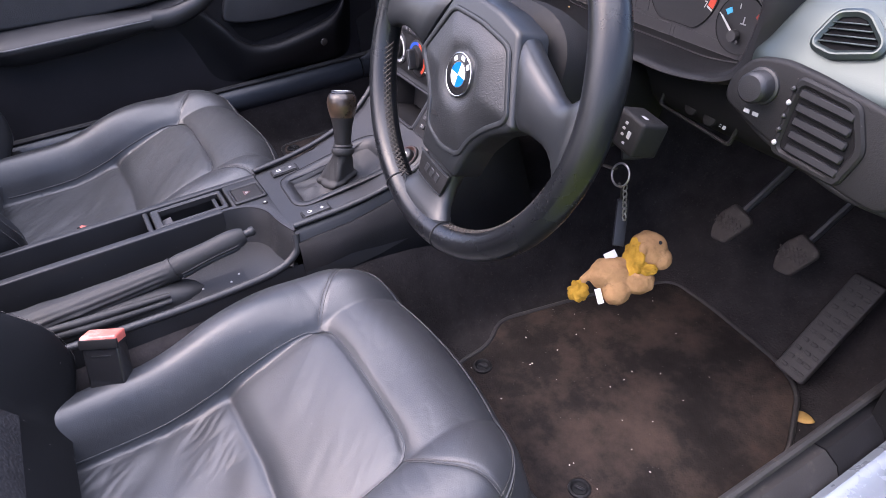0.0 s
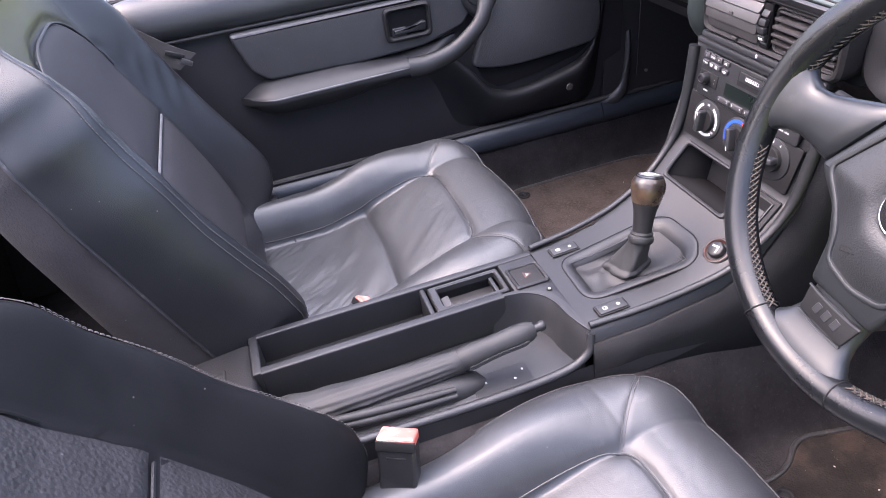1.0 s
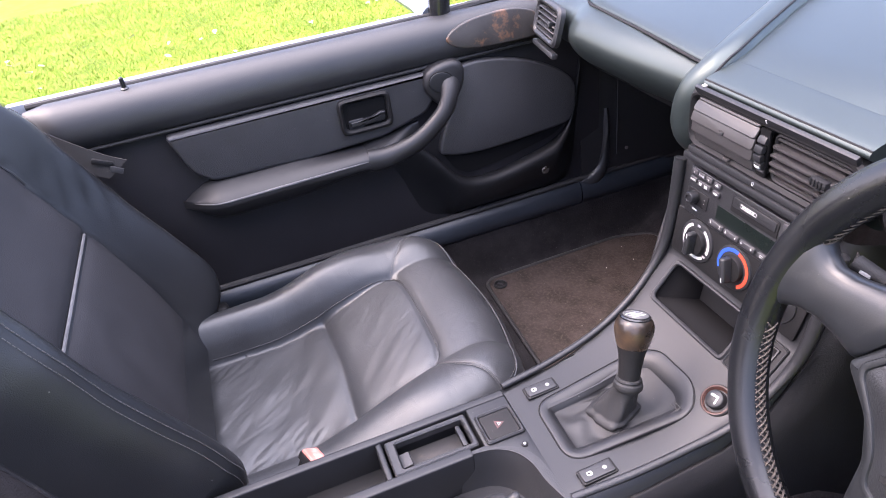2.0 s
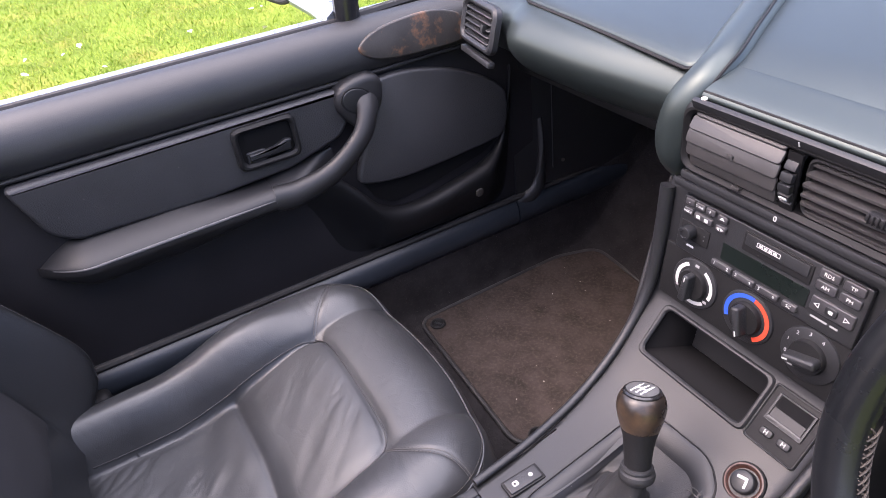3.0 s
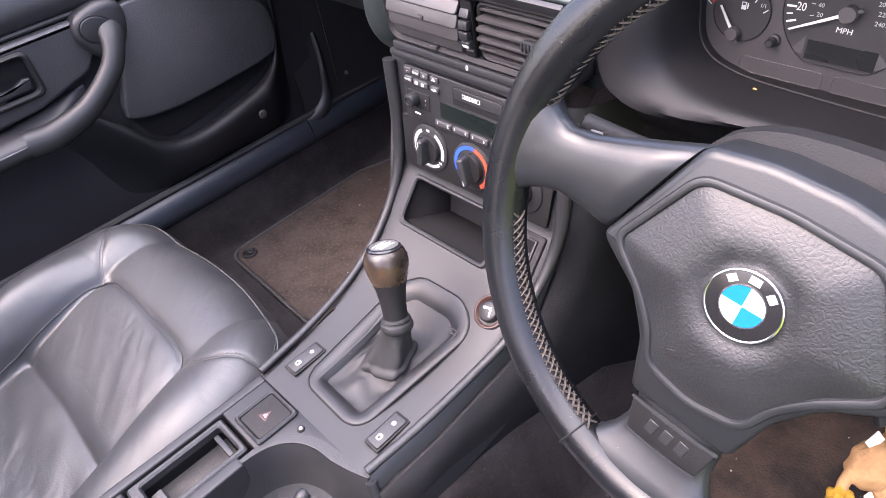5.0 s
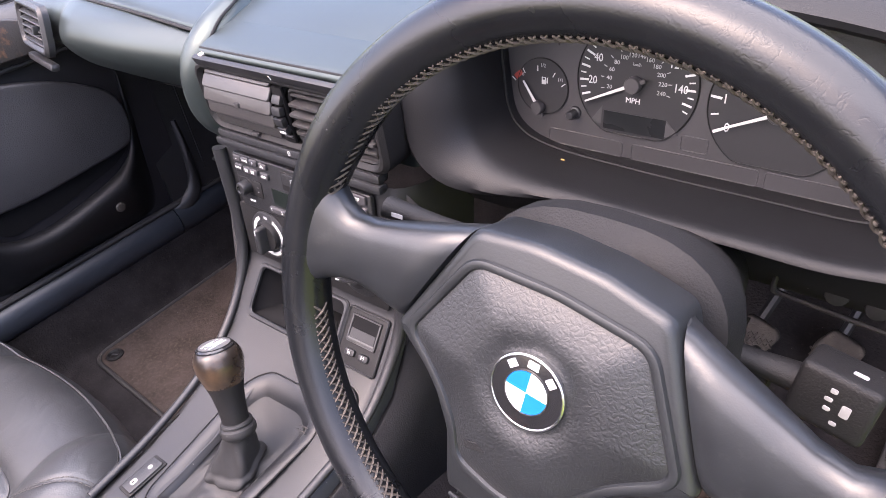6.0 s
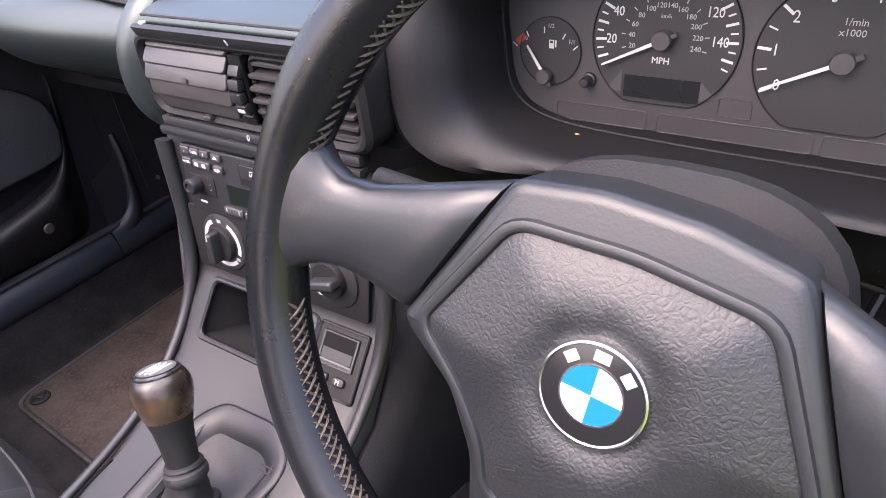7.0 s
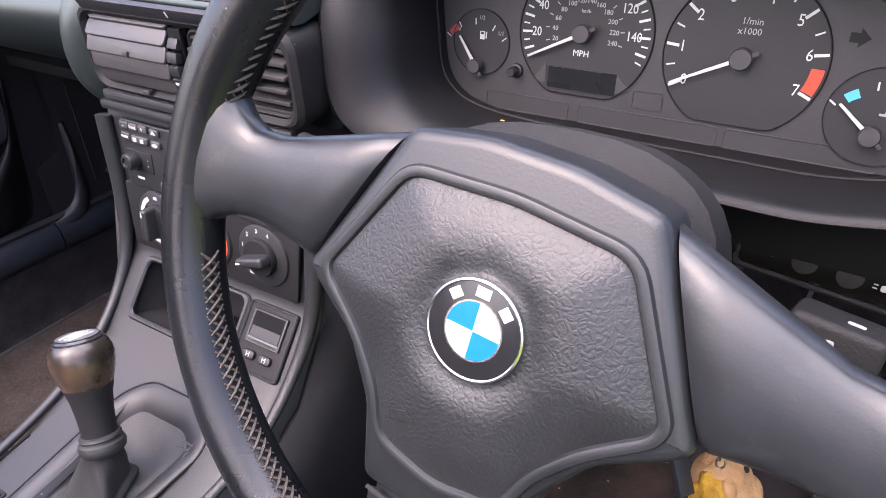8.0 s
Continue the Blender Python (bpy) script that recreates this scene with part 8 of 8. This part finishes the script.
    for j in range(nw + 1):
        w = HT * (j / nw)
        hw = half(w)
        ring = []
        for i in range(nf + 1):
            u = hw * math.sin(math.pi / 2 * (-1 + 2 * i / nf))
            m = abs(u) / hw
            e = 1.0
            f = front(u, w)
            if m > 0.78:
                q = min(1, (m - 0.78) / 0.22)
                e = (1 - q ** 2.4) ** (1 / 2.4)
            ring.append(H + Vector((u, 0, 0)) + W * w + N * (BASE + (f - BASE) * e))
        rings.append(ring)
        # moulded shell: nearly square behind the bolsters, rounded off below and above
        deep = 0.135 * (1 - 0.40 * (w / HT)) * (1 - 0.85 * smoothstep(HT - 0.06, HT, w)) * (0.35 + 0.65 * math.sqrt(max(0.0, 1 - (1 - min(1.0, w / 0.11)) ** 2)))
        back = []
        for i in range(nb + 1):
            q = math.pi * i / nb
            c, s_ = math.cos(q), math.sin(q)
            back.append(H + Vector((hw * 0.985 * math.copysign(abs(c) ** 0.45, c), 0, 0)) + W * w + N * (BASE - deep * s_ ** 0.75))
        shell.append(back)
    # backrest shade comes from the darkened leather, deeper on the driver side
    skin = SHADED_BACK_LEATHER if xc < 0 else SHADED_DRIVER_BACK
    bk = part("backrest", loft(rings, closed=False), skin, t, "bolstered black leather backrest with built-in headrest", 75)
    part("back_shell", loft(shell, closed=False), SHELL, bk, "grey textured back shell", 75)
    bm = loft([[rings[0][k] for k in range(nf + 1)], [H + Vector((rings[0][k].x - H.x, 0, 0)) + N * BASE for k in range(nf + 1)]], closed=False)
    part("lower_edge", bm, skin, bk)
    # cloth insert on the middle of the backrest
    for w0, w1 in ((0.075, 0.292), (0.304, 0.513)):
        rows = []
        for j in range(25):
            row = []
            for i in range(29):
                a, b = w0, w1
                u = ins_half(w0 + (w1 - w0) * j / 24) * (-1 + 2 * i / 28)
                if w0 > 0.2:
                    b -= crown(u)
                w = a + (b - a) * j / 24
                eu, ew = abs(-1 + 2 * i / 28), abs(-1 + 2 * j / 24)
                puff = 0.0045 * (1 - eu ** 6) * (1 - ew ** 6)
                row.append(H + Vector((u, 0, 0)) + W * w + N * (front(u, w) + puff + 0.0005))
            rows.append(row)
        ob = part("insert", loft(rows, closed=False), centre_mat, bk, "", 75)
    bp = lambda u, w, k=0.0: H + Vector((u, 0, 0)) + W * w + N * (front(u, w) + k)
    welt = [(-0.152, 0.405)] + [(u, 0.516 - crown(u)) for u in [0.150 * (-1 + k / 10) for k in range(21)]] + [(0.152, 0.405)]
    part("top_welt", tube([bp(p.x, p.y, 0.0040) for p in smooth_line([(a, b, 0) for a, b in welt], 5)], 0.0020, 6), SEAT_SEAM if xc < 0 else skin, bk)
    part("pale_piping" if xc < 0 else "cross_piping", tube([bp(-0.150 + 0.30 * k / 24, 0.2985, 0.0035) for k in range(25)], 0.0024, 6), PIPING if xc < 0 else SHADED_BACK_LEATHER, bk)
    for s in (-1, 1):
        for off in (0.0, 0.028):
            line = []
            for k in range(70):
                w = 0.03 + 0.54 * k / 69
                m = 0.885 + off
                u = s * half(w) * m
                e = (1 - ((m - 0.78) / 0.22) ** 2.4) ** (1 / 2.4)
                line.append((H + Vector((u + s * 0.0008, 0, 0)) + W * w + N * (BASE + (front(u, w) - BASE) * e + 0.0010), (N + Vector((s * 0.9, 0, 0))).normalized()))
            stitches(line, bk, THREAD, 0.0058, 0.0042, 0.0007)
        part("side_piping", tube([H + Vector((s * (half(0.01 + 0.57 * k / 59) + 0.0004), 0, 0)) + W * (0.01 + 0.57 * k / 59) + N * BASE for k in range(60)], 0.0026, 6), SEAT_SEAM, bk)
    part("hinge_cover", rbox(0.03, 0.10, 0.07, pose(xc + 0.235, -0.685 + dy, 0.385 + dz), 0.012, 3), PLASTIC_DARK, t)
    part("hinge_cover", rbox(0.03, 0.10, 0.07, pose(xc - 0.235, -0.685 + dy, 0.385 + dz), 0.012, 3), PLASTIC_DARK, t)
    return t


seat(-0.352, 0.0, 0.0, "black leather passenger seat with cloth back insert and creased cushion", SUEDE_PLAIN, LEATHER, 20, 0.0)
seat(0.362, 0.022, -0.030, "black leather driver seat with worn textured back insert", SUEDE, DRIVER_LEATHER, 32, 0.022)


def belt_buckle(x, y, z, tilt, turn, k, label):
    t = thing("seat_belt_buckle", label, "seat belt buckle", "buckles", at=(x, y, z))
    M = pose(x, y, z, 0, 0, turn) @ pose(0, 0, 0, tilt, 0, 0) @ Matrix.Scale(k, 4)
    part("body", rbox(0.046, 0.026, 0.066, M @ pose(0, 0, -0.036), 0.005, 3), GLOSS_BLACK, t)
    part("release_button", rbox(0.045, 0.027, 0.014, M @ pose(0, 0, -0.001), 0.0035, 3), BUCKLE_RED, t, "faded red release button")
    part("slot_frame", rbox(0.047, 0.004, 0.012, M @ pose(0, -0.0135, -0.004), 0.001), PLASTIC_DARK, t)
    part("slot_line", rbox(0.024, 0.001, 0.0012, M @ pose(0, -0.0133, -0.020), 0), PLASTIC_GREY, t)
    for j in range(5):
        part("sleeve_fold", rbox(0.038 - 0.001 * j, 0.022, 0.0075, M @ pose(0, 0, -0.072 - 0.0080 * j), 0.003, 2), RUBBER, t)
    return t


belt_buckle(0.142, -0.569, 0.458, -22, 62, 1.05, "belt buckle with faded red button beside the driver seat")
belt_buckle(-0.112, -0.546, 0.462, -35, 20, 0.9, "belt buckle lying beside the passenger seat cushion")


def seat_belt():
    t = thing("seat_belt", "black seat belt hanging beside the passenger seat", "seat belt")
    rings = []
    for p in smooth_line([(-0.66, -0.90, 0.86), (-0.635, -0.83, 0.80), (-0.622, -0.76, 0.745), (-0.615, -0.72, 0.722)], 6):
        rings.append([p + Vector((0, -0.018, -0.012)), p + Vector((0, 0.018, 0.012)), p + Vector((0.002, 0.018, 0.012)), p + Vector((0.002, -0.018, -0.012))])
    part("webbing", loft(rings), RUBBER, t)
    part("tongue", rbox(0.003, 0.020, 0.010, pose(-0.6125, -0.722, 0.722, -32, 0, 0), 0.0012), CLUSTER_GREY, t)
    part("guide", rbox(0.008, 0.034, 0.009, pose(-0.616, -0.738, 0.739, -25, 0, 0), 0.003), PLASTIC_DARK, t)
    return t


seat_belt()


# ---- small scattered things ----
def scatter():
    rng = random.Random(11)
    bm = bmesh.new()
    bmesh.ops.create_icosphere(bm, subdivisions=1, radius=1)
    for v in bm.verts:
        v.co *= 1 + 0.3 * noise.noise(v.co * 3)
    me = mesh_of("crumb", bm, DRY_GRIME)
    spots = []
    for _ in range(34):
        spots.append((rng.uniform(0.24, 0.66), rng.uniform(-0.12, 0.30), 0.2400, rng.uniform(0.0005, 0.0012)))
    for _ in range(12):
        spots.append((rng.uniform(-0.60, -0.25), rng.uniform(-0.08, 0.25), 0.2400, rng.uniform(0.0005, 0.0009)))
    for x, y, z, s in spots:
        ob = new("crumb", me)
        ob.matrix_world = pose(x, y, z, 0, 0, rng.uniform(0, 360)) @ Matrix.Diagonal((s * 1.6, s, s * 0.6, 1))
        tagged(ob, "pale crumb on the floor mat", "crumb", "crumbs")
    # pale leaves on the lawn
    bm = bmesh.new()
    rows = []
    for i in range(5):
        f = i / 4
        w = 0.5 * math.sin(math.pi * (0.12 + 0.8 * f))
        rows.append([(-0.5 + f, -w, 0.16), (-0.5 + f, 0, 0.0), (-0.5 + f, w, 0.22)])
    loft(rows, closed=False, bm=bm)
    lm = mesh_of("lawn_leaf", bm, PETAL)
    for _ in range(110):
        x = -1.15 - 3.6 * rng.random() ** 1.4
        ob = new("lawn_leaf", lm)
        s = rng.uniform(0.022, 0.05)
        ob.matrix_world = pose(x, rng.uniform(-2.2, 2.2), rng.uniform(0.022, 0.04), rng.uniform(-25, 25), rng.uniform(-25, 25), rng.uniform(0, 360)) @ Matrix.Diagonal((s, s * 0.7, s, 1))
        tagged(ob, "pale fallen leaf lying in the grass", "leaf", "lawn leaves")


scatter()
